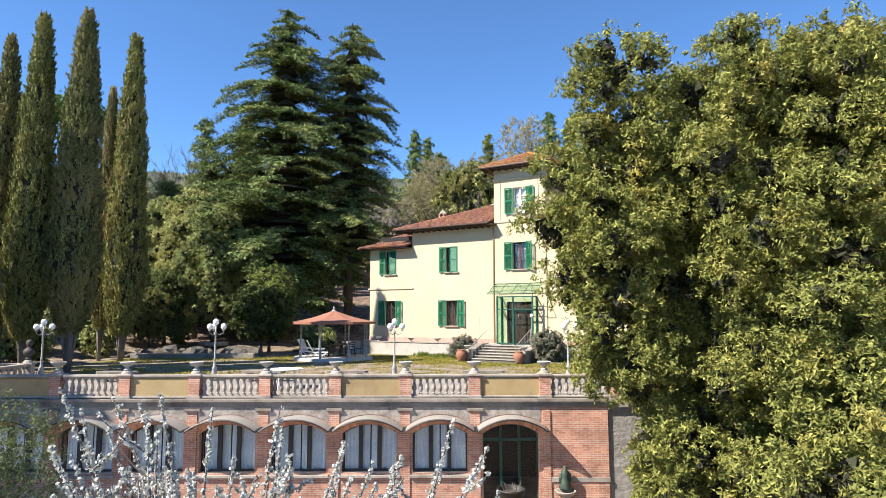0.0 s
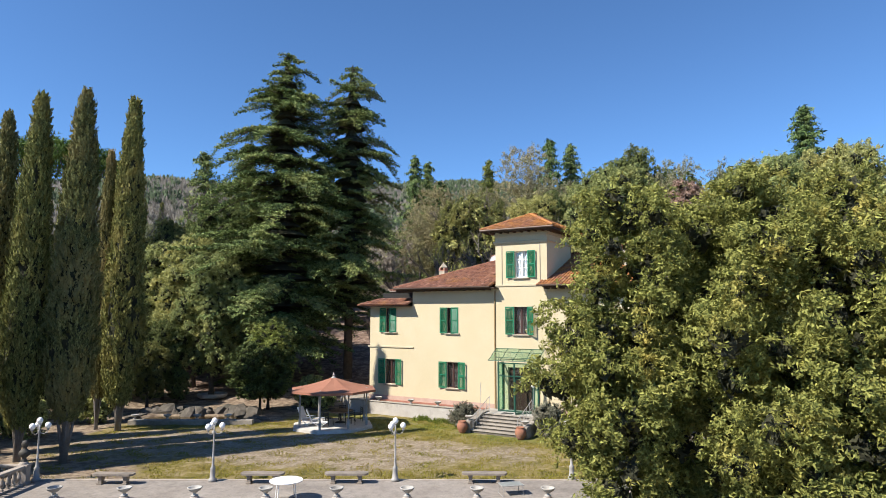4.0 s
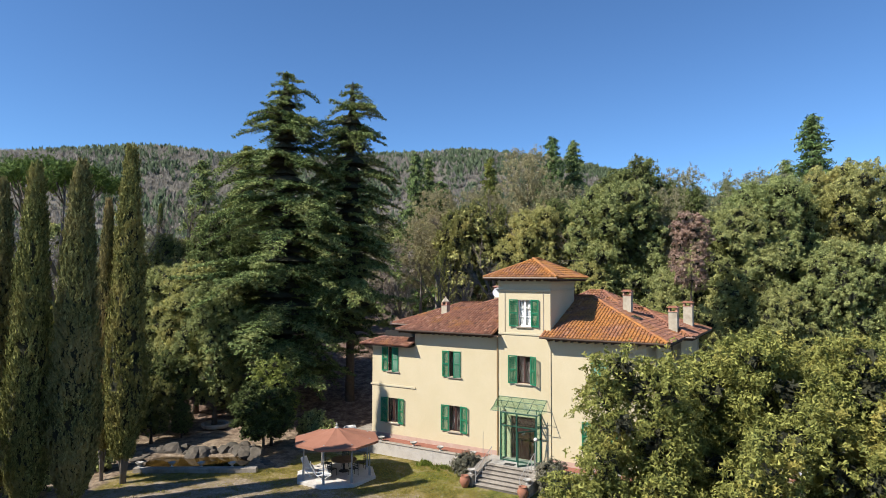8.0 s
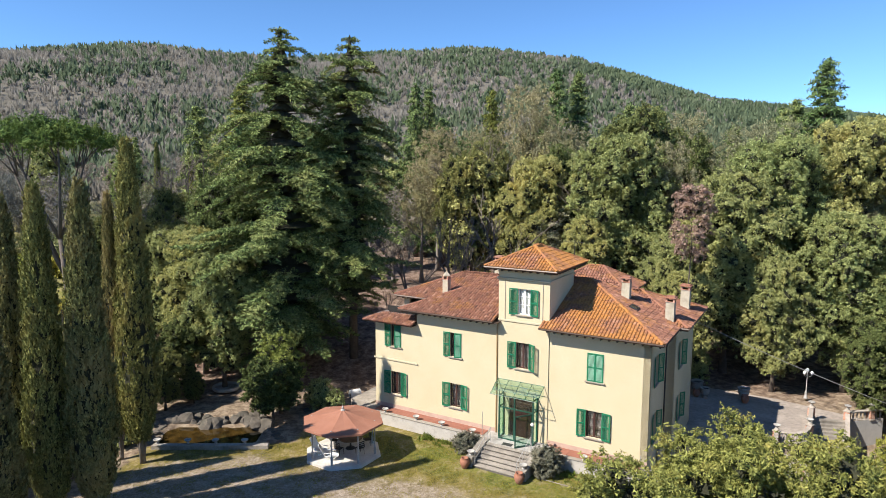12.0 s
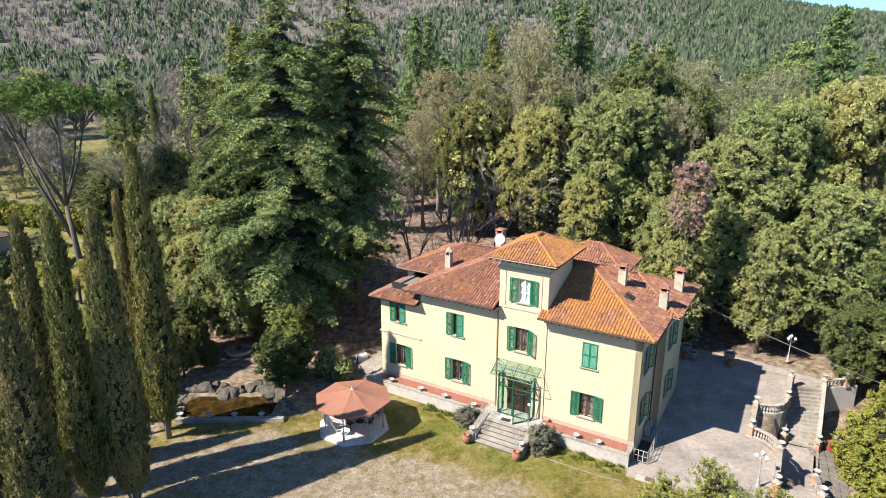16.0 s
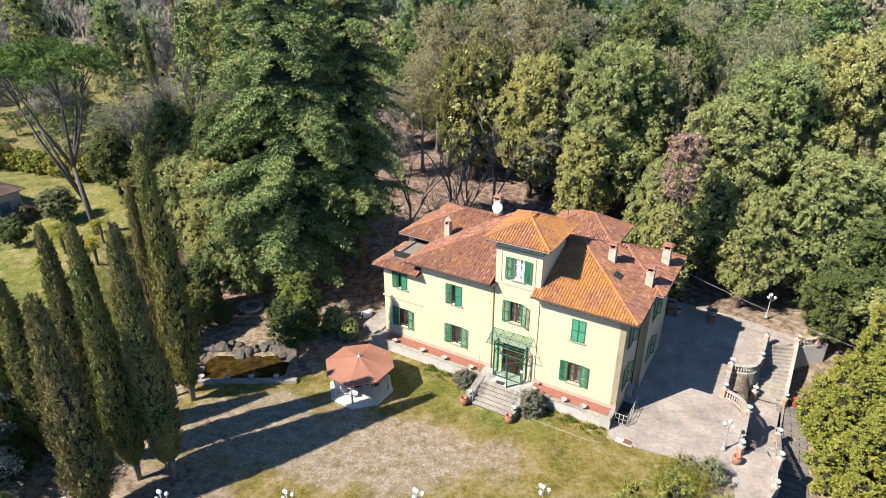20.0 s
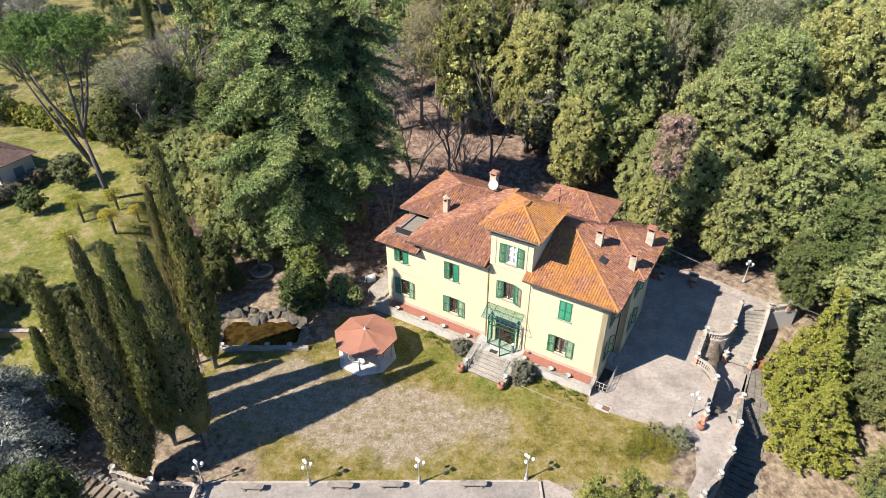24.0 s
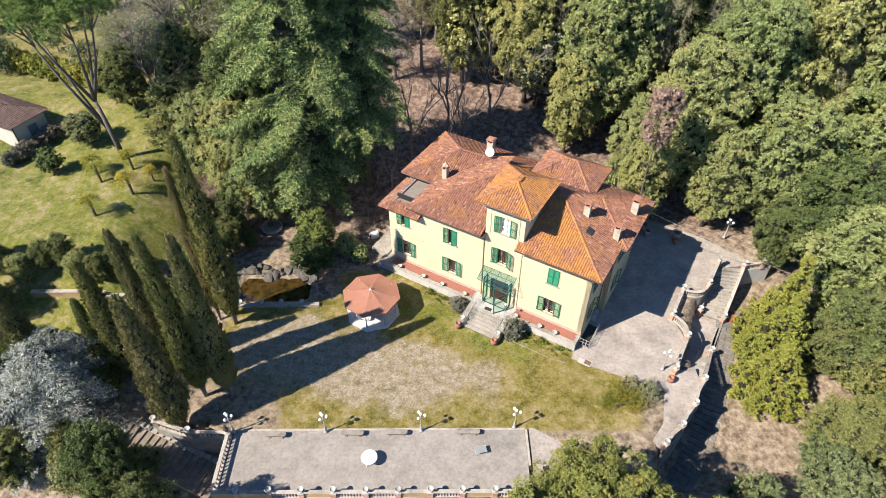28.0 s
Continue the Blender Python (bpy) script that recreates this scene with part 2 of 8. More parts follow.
DRIVE = surface("worn_grey_asphalt_drive", (0.25, 0.215, 0.185), (0.385, 0.335, 0.288), 0.55, 0.93, 0.4, 18, (0.165, 0.142, 0.122), 0.75, mottle=0.6)
BRICK = brickwork("red_brick", (0.53, 0.265, 0.175), (0.39, 0.165, 0.105), (0.50, 0.42, 0.35))
OCHRE = surface("stained_ochre_plaster", (0.352, 0.250, 0.115), (0.422, 0.314, 0.160), 1.5, 0.9, 0.2, 30, (0.179, 0.134, 0.080), 0.7)
IRON = surface("green_iron_paint", (0.008, 0.054, 0.035), (0.013, 0.077, 0.051), 3.0, 0.45, 0.1, 40)
DARK_IRON = surface("dark_iron", (0.016, 0.016, 0.016), (0.032, 0.031, 0.029), 3.0, 0.55, 0.2, 40)
GREY_PAINT = surface("pale_grey_painted_metal", (0.288, 0.282, 0.269), (0.371, 0.365, 0.346), 3.0, 0.6, 0.15, 40, (0.192, 0.186, 0.173), 0.5)
WHITE_PAINT = surface("white_enamel", (0.78, 0.78, 0.76), (0.84, 0.84, 0.82), 3.0, 0.4, 0.05, 40)
OPAL = surface("opal_white_globe", (0.86, 0.86, 0.85), (0.88, 0.88, 0.87), 3.0, 0.2, 0.0)
CANVAS = surface("terracotta_awning_canvas", (0.275, 0.118, 0.072), (0.32, 0.145, 0.092), 1.2, 0.85, 0.15, 50)
ROCK = surface("grey_brown_rock", (0.06, 0.052, 0.042), (0.135, 0.118, 0.096), 1.5, 0.95, 0.6, 8, (0.05, 0.05, 0.036), 0.6, dist=0.06)
WATER = surface("brown_pond_water", (0.010, 0.007, 0.003), (0.075, 0.046, 0.012), 1.6, 0.05, 0.05, 4, (0.012, 0.010, 0.005), 0.8)
BARK = surface("brown_bark", (0.070, 0.054, 0.042), (0.122, 0.099, 0.080), 3.0, 0.95, 0.8, 14, dist=0.05)
GREY_BARK = surface("grey_bark", (0.154, 0.134, 0.118), (0.230, 0.211, 0.192), 3.0, 0.95, 0.7, 14, dist=0.04)
PINE_BARK = surface("greyish_pine_bark", (0.085, 0.068, 0.055), (0.165, 0.138, 0.112), 3.0, 0.95, 0.8, 10, dist=0.05)
LEAF_OAK = foliage("holm_oak_leaves", (0.192, 0.207, 0.086), (0.42, 0.435, 0.175), (0.52, 0.46, 0.18), 0.08, 0.3, 0.3)
LEAF_DARK = foliage("dark_evergreen_leaves", (0.088, 0.104, 0.038), (0.225, 0.242, 0.09), (0.30, 0.28, 0.105), 0.10, 0.35, 0.3)
LEAF_FRONT = foliage("yellow_green_evergreen_leaves", (0.134, 0.14, 0.038), (0.34, 0.328, 0.095), (0.50, 0.39, 0.11), 0.07, 0.7, 0.25)
LEAF_FIR = foliage("fir_needles", (0.03, 0.052, 0.02), (0.20, 0.265, 0.095), (0.28, 0.30, 0.115), 0.14, 0.45, 0.1)
LEAF_CYPRESS = foliage("cypress_foliage", (0.088, 0.10, 0.035), (0.268, 0.27, 0.092), (0.34, 0.29, 0.105), 0.12, 0.5, 0.2)
LEAF_CYPRESS_BROWN = foliage("brownish_cypress_foliage", (0.10, 0.094, 0.038), (0.30, 0.262, 0.105), (0.39, 0.285, 0.13), 0.18, 0.4, 0.2)
LEAF_PINE = foliage("umbrella_pine_needles", (0.04, 0.075, 0.02), (0.165, 0.235, 0.06), (0.21, 0.25, 0.065), 0.1, 0.4, 0.1)
# paler, greyer leaves: distance haze is put into their colour
LEAF_HAZED = foliage("hazed_wood_leaves", (0.14, 0.14, 0.085), (0.365, 0.355, 0.215), (0.38, 0.34, 0.25), 0.16, 0.2, 0.15)
LEAF_GREY = foliage("greyish_thin_leaves", (0.15, 0.14, 0.085), (0.33, 0.305, 0.19), (0.27, 0.27, 0.13), 0.15, 0.5, 0.15)
LEAF_GOLD = foliage("golden_green_needles", (0.096, 0.106, 0.026), (0.243, 0.250, 0.064), (0.269, 0.256, 0.077), 0.1, 0.5, 0.2)
LEAF_YELLOW = foliage("yellow_leaved_shrub", (0.15, 0.155, 0.03), (0.35, 0.335, 0.075), (0.40, 0.35, 0.08), 0.12, 0.9, 0.25)
LEAF_BLUE = foliage("blue_cedar_needles", (0.10, 0.115, 0.106), (0.275, 0.305, 0.285), (0.31, 0.33, 0.29), 0.1, 0.5, 0.1)
LEAF_OLIVE = foliage("grey_green_leaves", (0.078, 0.093, 0.04), (0.205, 0.225, 0.105), (0.24, 0.23, 0.10), 0.15, 0.7, 0.15)
LEAF_PINK = foliage("faded_pinkish_leaves", (0.21, 0.135, 0.11), (0.40, 0.29, 0.24), (0.30, 0.24, 0.17), 0.15, 0.7)
LEAF_LAUREL = foliage("glossy_laurel_leaves", (0.03, 0.042, 0.014), (0.11, 0.135, 0.045), (0.15, 0.165, 0.055), 0.06, 0.6, 0.1)
LEAF_YEW = foliage("bright_yew_leaves", (0.14, 0.155, 0.036), (0.30, 0.31, 0.085), (0.35, 0.325, 0.09), 0.1, 0.6, 0.2)
LEAF_PALM = foliage("palm_fronds", (0.075, 0.085, 0.015), (0.29, 0.25, 0.04), (0.44, 0.30, 0.03), 0.1, 1.6, 0.2)
LEAF_WEED = foliage("green_weeds", (0.07, 0.095, 0.014), (0.22, 0.26, 0.05), (0.26, 0.24, 0.08), 0.12, 1.2, 0.2)
LEAF_GRASS = foliage("lawn_grass_blades", (0.13, 0.135, 0.018), (0.25, 0.24, 0.035), (0.32, 0.25, 0.07), 0.25, 0.6, 0.2)
LEAF_LAVENDER = foliage("grey_lavender_leaves", (0.10, 0.095, 0.068), (0.225, 0.21, 0.16), (0.21, 0.175, 0.13), 0.15, 0.9, 0.15)
BLOSSOM = foliage("white_blossom", (0.60, 0.54, 0.52), (0.74, 0.69, 0.67), (0.66, 0.57, 0.54), 0.1, 3.0, 0.3)
TWIG = surface("bare_grey_twigs", (0.128, 0.102, 0.083), (0.192, 0.160, 0.134), 3.0, 0.9, 0.2, 30)
# far-wood tones are lifted to hold some distance haze in the colour
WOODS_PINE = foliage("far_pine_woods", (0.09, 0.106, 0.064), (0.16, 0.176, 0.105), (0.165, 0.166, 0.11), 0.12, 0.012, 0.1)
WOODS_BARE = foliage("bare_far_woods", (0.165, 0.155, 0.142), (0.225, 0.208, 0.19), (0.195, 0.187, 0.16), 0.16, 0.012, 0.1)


# ---- mesh helpers ----
class Build:
    """Collects vertices and faces of one mesh."""

    def __init__(self):
        self.v, self.f = [], []

    def add(self, verts, faces):
        k = len(self.v)
        self.v.extend(tuple(p) for p in verts)
        self.f.extend(tuple(i + k for i in q) for q in faces)
        return self

    def box(self, x0, x1, y0, y1, z0, z1, bevel=0.0):
        if bevel:
            e = bevel
            rings = [(x0 + e, x1 - e, y0 + e, y1 - e, z0), (x0, x1, y0, y1, z0 + e), (x0, x1, y0, y1, z1 - e), (x0 + e, x1 - e, y0 + e, y1 - e, z1)]
        else:
            rings = [(x0, x1, y0, y1, z0), (x0, x1, y0, y1, z1)]
        vs, fs = [], []
        for a, b, c, d, z in rings:
            vs += [(a, c, z), (b, c, z), (b, d, z), (a, d, z)]
        for k in range(len(rings) - 1):
            for i in range(4):
                j = (i + 1) % 4
                fs.append((4 * k + i, 4 * k + j, 4 * k + 4 + j, 4 * k + 4 + i))
        t = 4 * (len(rings) - 1)
        fs += [(3, 2, 1, 0), (t, t + 1, t + 2, t + 3)]
        return self.add(vs, fs)

    def lathe(self, profile, seg=12, at=(0, 0, 0), cap=True):
        """profile: (radius, z) from bottom to top."""
        vs, fs = [], []
        for r, z in profile:
            for i in range(seg):
                a = 2 * math.pi * i / seg
                vs.append((at[0] + r * math.cos(a), at[1] + r * math.sin(a), at[2] + z))
        for k in range(len(profile) - 1):
            for i in range(seg):
                j = (i + 1) % seg
                fs.append((k * seg + i, k * seg + j, k * seg + seg + j, k * seg + seg + i))
        if cap:
            fs.append(tuple(reversed(range(seg))))
            fs.append(tuple(range((len(profile) - 1) * seg, len(profile) * seg)))
        return self.add(vs, fs)

    def tube(self, pts, radii, seg=6, cap=True):
        pts = [Vector(p) for p in pts]
        if isinstance(radii, (int, float)):
            radii = [radii] * len(pts)
        vs, fs = [], []
        for k, p in enumerate(pts):
            d = (pts[min(k + 1, len(pts) - 1)] - pts[max(k - 1, 0)]).normalized()
            a = d.orthogonal().normalized() if abs(d.z) > 0.9 else d.cross(Vector((0, 0, 1))).normalized()
            b = d.cross(a)
            for i in range(seg):
                w = 2 * math.pi * i / seg
                vs.append(p + (a * math.cos(w) + b * math.sin(w)) * radii[k])
        for k in range(len(pts) - 1):
            for i in range(seg):
                j = (i + 1) % seg
                fs.append((k * seg + i, k * seg + j, k * seg + seg + j, k * seg + seg + i))
        if cap:
            fs.append(tuple(reversed(range(seg))))
            fs.append(tuple(range((len(pts) - 1) * seg, len(pts) * seg)))
        return self.add(vs, fs)

    def prism(self, outline, z0, z1):
        n = len(outline)
        vs = [(x, y, z0) for x, y in outline] + [(x, y, z1) for x, y in outline]
        fs = [tuple(reversed(range(n))), tuple(range(n, 2 * n))]
        fs += [(i, (i + 1) % n, n + (i + 1) % n, n + i) for i in range(n)]
        return self.add(vs, fs)

    def extrude_y(self, outline, y0, y1):
        """outline in x, z."""
        n = len(outline)
        vs = [(x, y0, z) for x, z in outline] + [(x, y1, z) for x, z in outline]
        fs = [tuple(range(n)), tuple(reversed(range(n, 2 * n)))]
        fs += [((i + 1) % n, i, n + i, n + (i + 1) % n) for i in range(n)]
        return self.add(vs, fs)

    def mesh(self, name, mat, smooth=False):
        me = bpy.data.meshes.new(name)
        me.from_pydata([tuple(p) for p in self.v], [], self.f)
        me.materials.append(mat)
        if smooth:
            me.polygons.foreach_set("use_smooth", [True] * len(me.polygons))
        me.update()
        return me


def quads_mesh(name, verts, mat):
    """A mesh from an array of quads, n x 4 x 3."""
    n = len(verts)
    me = bpy.data.meshes.new(name)
    me.vertices.add(4 * n), me.loops.add(4 * n), me.polygons.add(n)
    me.vertices.foreach_set("co", np.ascontiguousarray(verts, dtype=np.float32).ravel())
    me.loops.foreach_set("vertex_index", np.arange(4 * n, dtype=np.int32))
    me.polygons.foreach_set("loop_start", np.arange(0, 4 * n, 4, dtype=np.int32))
    me.materials.append(mat)
    me.update(calc_edges=True)
    return me


def tris_mesh(name, verts, mat):
    """A mesh from an array of triangles, n x 3 x 3."""
    n = len(verts)
    me = bpy.data.meshes.new(name)
    me.vertices.add(3 * n), me.loops.add(3 * n), me.polygons.add(n)
    me.vertices.foreach_set("co", np.ascontiguousarray(verts, dtype=np.float32).ravel())
    me.loops.foreach_set("vertex_index", np.arange(3 * n, dtype=np.int32))
    me.polygons.foreach_set("loop_start", np.arange(0, 3 * n, 3, dtype=np.int32))
    me.materials.append(mat)
    me.update(calc_edges=True)
    return me


def part(name, data, material, parent, label="", smooth=False):
    """One mesh object under a thing or a part. data: a Build or a mesh."""
    me = data.mesh(name, material, smooth) if isinstance(data, Build) else data
    ob = new(name, me)
    if me.materials and me.materials[0] in (GLASS, GREEN_GLASS, CANOPY_GLASS):
        ob.visible_shadow = False
    ob.parent = parent
    if label:
        ob["label"] = label
    return ob


def thing(name, label, category, m=None, group="", kind=""):
    ob = new(name)
    ob.empty_display_size = 0.2
    if m is not None:
        ob.matrix_basis = m
    return tagged(ob, label, category, group, kind)


def solid(name, data, material, label, category, m=None, group="", kind="", smooth=False):
    ob = part(name, data, material, None, "", smooth)
    if m is not None:
        ob.matrix_basis = m
    return tagged(ob, label, category, group, kind)

# ---- ground ----
def sstep(a, b, x):
    t = np.clip((x - a) / (b - a), 0, 1)
    return t * t * (3 - 2 * t)


def ground_z(x, y):
    """The land's height: the level garden, the drop before the arcade, the bank and woods behind, the hills round about."""
    x, y = np.asarray(x, float), np.asarray(y, float)
    z = np.zeros_like(x + y)
    # behind the house the woods climb
    z += 5.0 * sstep(50, 80, y - 0.12 * x) + 6.0 * sstep(80, 190, y)
    # field on the bank to the west
    z += 4.6 * sstep(-23, -34, x) * sstep(33, 46, y) * (1 - 0.8 * sstep(50, 80, y))
    # level plot of the neighbouring house
    z -= 1.45 * np.exp(-((x + 46.5) ** 2 + (y - 60.5) ** 2) / 42.0)
    # lower garden in front of the arcade
    edge = 24.9 + 3.6 * sstep(-17, -21, x)
    low = -3.5 * (1 - sstep(edge - 0.8 - 8 * sstep(-17.5, -24, x), edge, y))
    right = sstep(8.5, 11.5, x)
    # east side: bank falling from the drive's rim to the lower paved way
    rim_x = 17.0 + 0.62 * (np.clip(y, 24, 46) - 25.5)
    low_e = -sstep(-0.6, 1.3, x - rim_x) * (2.4 + 2.6 * (1 - sstep(24, 40, y))) * (1 - sstep(43.5, 49, y))
    low_f = -3.5 * (1 - sstep(17, 26, y))
    z += np.where(x < 9.5, low, low * (1 - right) + right * low_f)
    z += low_e * sstep(20, 26, y)
    # hills
    r = np.hypot(x, y)
    az = np.degrees(np.arctan2(x, y))
    el = np.interp(az, [-180, -70, -35, -25, -14, 2.4, 12, 23, 45, 90, 180], [1, 5, 9.0, 10.4, 10.0, 11.3, 10.2, 6.6, 3.0, 1.5, 1])
    z += (sstep(180, 720, r) ** 1.3) * 720 * np.tan(np.radians(el)) * 1.0
    return z


def ground_mask(x, y):
    """Per vertex: how much grass, worn gravel, leaf litter."""
    q = np.stack([x, y], -1)
    wob = np.array([noise.noise((a * 0.35, b * 0.35, 3.1)) for a, b in q.reshape(-1, 2)]).reshape(np.shape(x))
    e = ((x + 5.6 + 0.3 * (y - 32)) / 9.8) ** 2 + ((y - 32.2 + 0.14 * x) / 3.7) ** 2
    worn = 1 - sstep(0.5, 1.5, e + wob * 0.9)
    e2 = ((x + 14) / 8.5) ** 2 + ((y - 35.0) / 4.2) ** 2
    worn = np.maximum(worn, 1 - sstep(0.5, 1.3, e2 + wob * 0.8))
    garden = sstep(-21.5, -20, x) * sstep(14.5 + 3, 14.5, x) * sstep(26.5, 27.5, y) * (1 - sstep(44, 46, y))
    garden *= 1 - sstep(-9.5, -11.5, x) * sstep(40.4, 41.2, y + 0.8 * wob)
    garden *= 1 - 0.85 * sstep(-11.5, -15.0, x + 2 * wob) * sstep(33.5, 30.5, y)
    field = sstep(-26.5, -29.5, x) * sstep(33, 36, y) * (1 - 0.45 * sstep(64, 74, y + 0.25 * x + 10)) * (1 - sstep(230, 300, y))
    vu, vv = 0.857 * (x - 2.9) - 0.515 * (y - 41.65), 0.515 * (x - 2.9) + 0.857 * (y - 41.65)
    strip = sstep(-7.5, -4.0, vv + wob * 1.6) * (1 - sstep(-2.4, -2.0, vv)) * sstep(-13, -10, vu) * (1 - sstep(6, 9.5, vu))
    far = sstep(90, 150, y) * 0.3
    grass = np.clip(np.maximum(np.maximum(garden, field), far) + wob * 0.25 * field, 0, 1)
    worn = worn * garden
    woods = sstep(150, 230, np.hypot(x, y))
    return grass, worn * (1 - strip), woods, np.maximum(field, 0.95 * strip)


def ground_mat():
    m, n, l = nodes_of("garden_ground")
    b = n["Principled BSDF"]
    pos = n.new("ShaderNodeNewGeometry")
    at = n.new("ShaderNodeAttribute")
    at.attribute_name = "cover"
    sp = n.new("ShaderNodeSeparateColor")
    l.new(at.outputs["Color"], sp.inputs[0])
    n1 = noise_node(n, l, pos.outputs["Position"], 0.45, 6, 0.7)
    n2 = noise_node(n, l, pos.outputs["Position"], 1.5, 10, 0.72)
    n3 = noise_node(n, l, pos.outputs["Position"], 40.0, 3, 0.7)
    grass = ramp(n, [(0.41, (0.078, 0.073, 0.008)), (0.465, (0.148, 0.122, 0.016)), (0.515, (0.208, 0.165, 0.042)), (0.58, (0.29, 0.228, 0.105))])
    blend = n.new("ShaderNodeMath")
    blend.operation = "MULTIPLY_ADD"
    blend.inputs[1].default_value = 0.5
    n5 = noise_node(n, l, pos.outputs["Position"], 5.0, 8, 0.75)
    l.new(mix_rgb(n, l, 0.5, n2.outputs["Fac"], n5.outputs["Fac"]), blend.inputs[0])
    half = n.new("ShaderNodeMath")
    half.operation = "MULTIPLY"
    half.inputs[1].default_value = 0.5
    l.new(n1.outputs["Fac"], half.inputs[0])
    l.new(half.outputs[0], blend.inputs[2])
    l.new(blend.outputs[0], grass.inputs["Fac"])
    worn = ramp(n, [(0.36, (0.12, 0.088, 0.04)), (0.45, (0.21, 0.162, 0.10)), (0.53, (0.295, 0.24, 0.172)), (0.64, (0.43, 0.37, 0.30))])
    n4 = noise_node(n, l, pos.outputs["Position"], 7.0, 8, 0.75)
    l.new(mix_rgb(n, l, 0.55, n2.outputs["Fac"], n4.outputs["Fac"]), worn.inputs["Fac"])
    earth = ramp(n, [(0.36, (0.105, 0.074, 0.048)), (0.46, (0.195, 0.145, 0.098)), (0.54, (0.29, 0.225, 0.155)), (0.64, (0.40, 0.325, 0.235))])
    l.new(n2.outputs["Fac"], earth.inputs["Fac"])
    litter = ramp(n, [(0.36, (0.07, 0.042, 0.03)), (0.46, (0.14, 0.09, 0.065)), (0.54, (0.22, 0.15, 0.112)), (0.64, (0.33, 0.25, 0.195))])
    l.new(n2.outputs["Fac"], litter.inputs["Fac"])
    xyz = n.new("ShaderNodeSeparateXYZ")
    l.new(pos.outputs["Position"], xyz.inputs[0])
    wood_edge = n.new("ShaderNodeMapRange")
    wood_edge.inputs["From Min"].default_value, wood_edge.inputs["From Max"].default_value = 48.0, 55.0
    l.new(xyz.outputs["Y"], wood_edge.inputs["Value"])
    earth_col = mix_rgb(n, l, wood_edge.outputs["Result"], earth.outputs["Color"], litter.outputs["Color"])

    def soft(out, other, lo, hi):
        ad = n.new("ShaderNodeMath")
        ad.operation = "ADD"
        l.new(out, ad.inputs[0])
        sc = n.new("ShaderNodeMath")
        sc.operation = "MULTIPLY_ADD"
        sc.inputs[1].default_value, sc.inputs[2].default_value = 2.2, -1.1
        l.new(other, sc.inputs[0])
        l.new(sc.outputs[0], ad.inputs[1])
        r = ramp(n, [(lo, (0, 0, 0)), (hi, (1, 1, 1))])
        l.new(ad.outputs[0], r.inputs["Fac"])
        return r.outputs["Color"]

    col = mix_rgb(n, l, soft(sp.outputs["Red"], n2.outputs["Fac"], 0.25, 0.6), earth_col, grass.outputs["Color"])
    meadow = ramp(n, [(0.41, (0.055, 0.07, 0.006)), (0.46, (0.115, 0.128, 0.010)), (0.515, (0.165, 0.16, 0.024)), (0.575, (0.25, 0.208, 0.085))])
    l.new(blend.outputs[0], meadow.inputs["Fac"])
    col = mix_rgb(n, l, soft(at.outputs["Alpha"], n2.outputs["Fac"], 0.3, 0.7), col, meadow.outputs["Color"])
    col = mix_rgb(n, l, soft(sp.outputs["Green"], n2.outputs["Fac"], 0.0, 1.1), col, worn.outputs["Color"])
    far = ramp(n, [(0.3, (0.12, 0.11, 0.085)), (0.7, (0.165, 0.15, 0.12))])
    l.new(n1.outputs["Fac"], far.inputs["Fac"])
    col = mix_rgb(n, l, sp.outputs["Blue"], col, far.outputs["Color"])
    g = ramp(n, [(0.3, (0.6, 0.6, 0.6)), (0.7, (1.2, 1.2, 1.2))])
    l.new(n3.outputs["Fac"], g.inputs["Fac"])
    col = mix_rgb(n, l, 0.7, col, g.outputs["Color"], "MULTIPLY")
    n6 = noise_node(n, l, pos.outputs["Position"], 3.2, 7, 0.8)
    g2 = ramp(n, [(0.36, (0.55, 0.54, 0.52)), (0.5, (1.0, 1.0, 1.0)), (0.64, (1.38, 1.36, 1.33))])
    l.new(n6.outputs["Fac"], g2.inputs["Fac"])
    col = mix_rgb(n, l, 0.55, col, g2.outputs["Color"], "MULTIPLY")
    l.new(col, b.inputs["Base Color"])
    b.inputs["Roughness"].default_value = 0.95
    bp = n.new("ShaderNodeBump")
    bp.inputs["Strength"].default_value, bp.inputs["Distance"].default_value = 0.7, 0.05
    l.new(n3.outputs["Fac"], bp.inputs["Height"])
    l.new(bp.outputs["Normal"], b.inputs["Normal"])
    return m


def axis(lo, hi, near0, near1, step, grow=1.16):
    a = list(np.arange(near0, near1 + step / 2, step))
    s = step
    while a[-1] < hi:
        s *= grow
        a.append(a[-1] + s)
    s = step
    while a[0] > lo:
        s *= grow
        a.insert(0, a[0] - s)
    return np.array(a)


GX, GY = axis(-2400, 2400, -50, 45, 0.6), axis(-1500, 2600, 12, 80, 0.55)
gx, gy = np.meshgrid(GX, GY)
gz = ground_z(gx, gy)
rough_land = np.array([noise.noise((a * 0.5, b * 0.5, 0.0)) for a, b in zip(gx.ravel(), gy.ravel())]).reshape(gx.shape)
level = sstep(-21, -19.5, gx) * sstep(24, 22.5, gx) * sstep(20.5, 21.5, gy) * (1 - sstep(47, 50, gy))
gz = gz + rough_land * (0.03 + 0.12 * (1 - level)) - 0.03
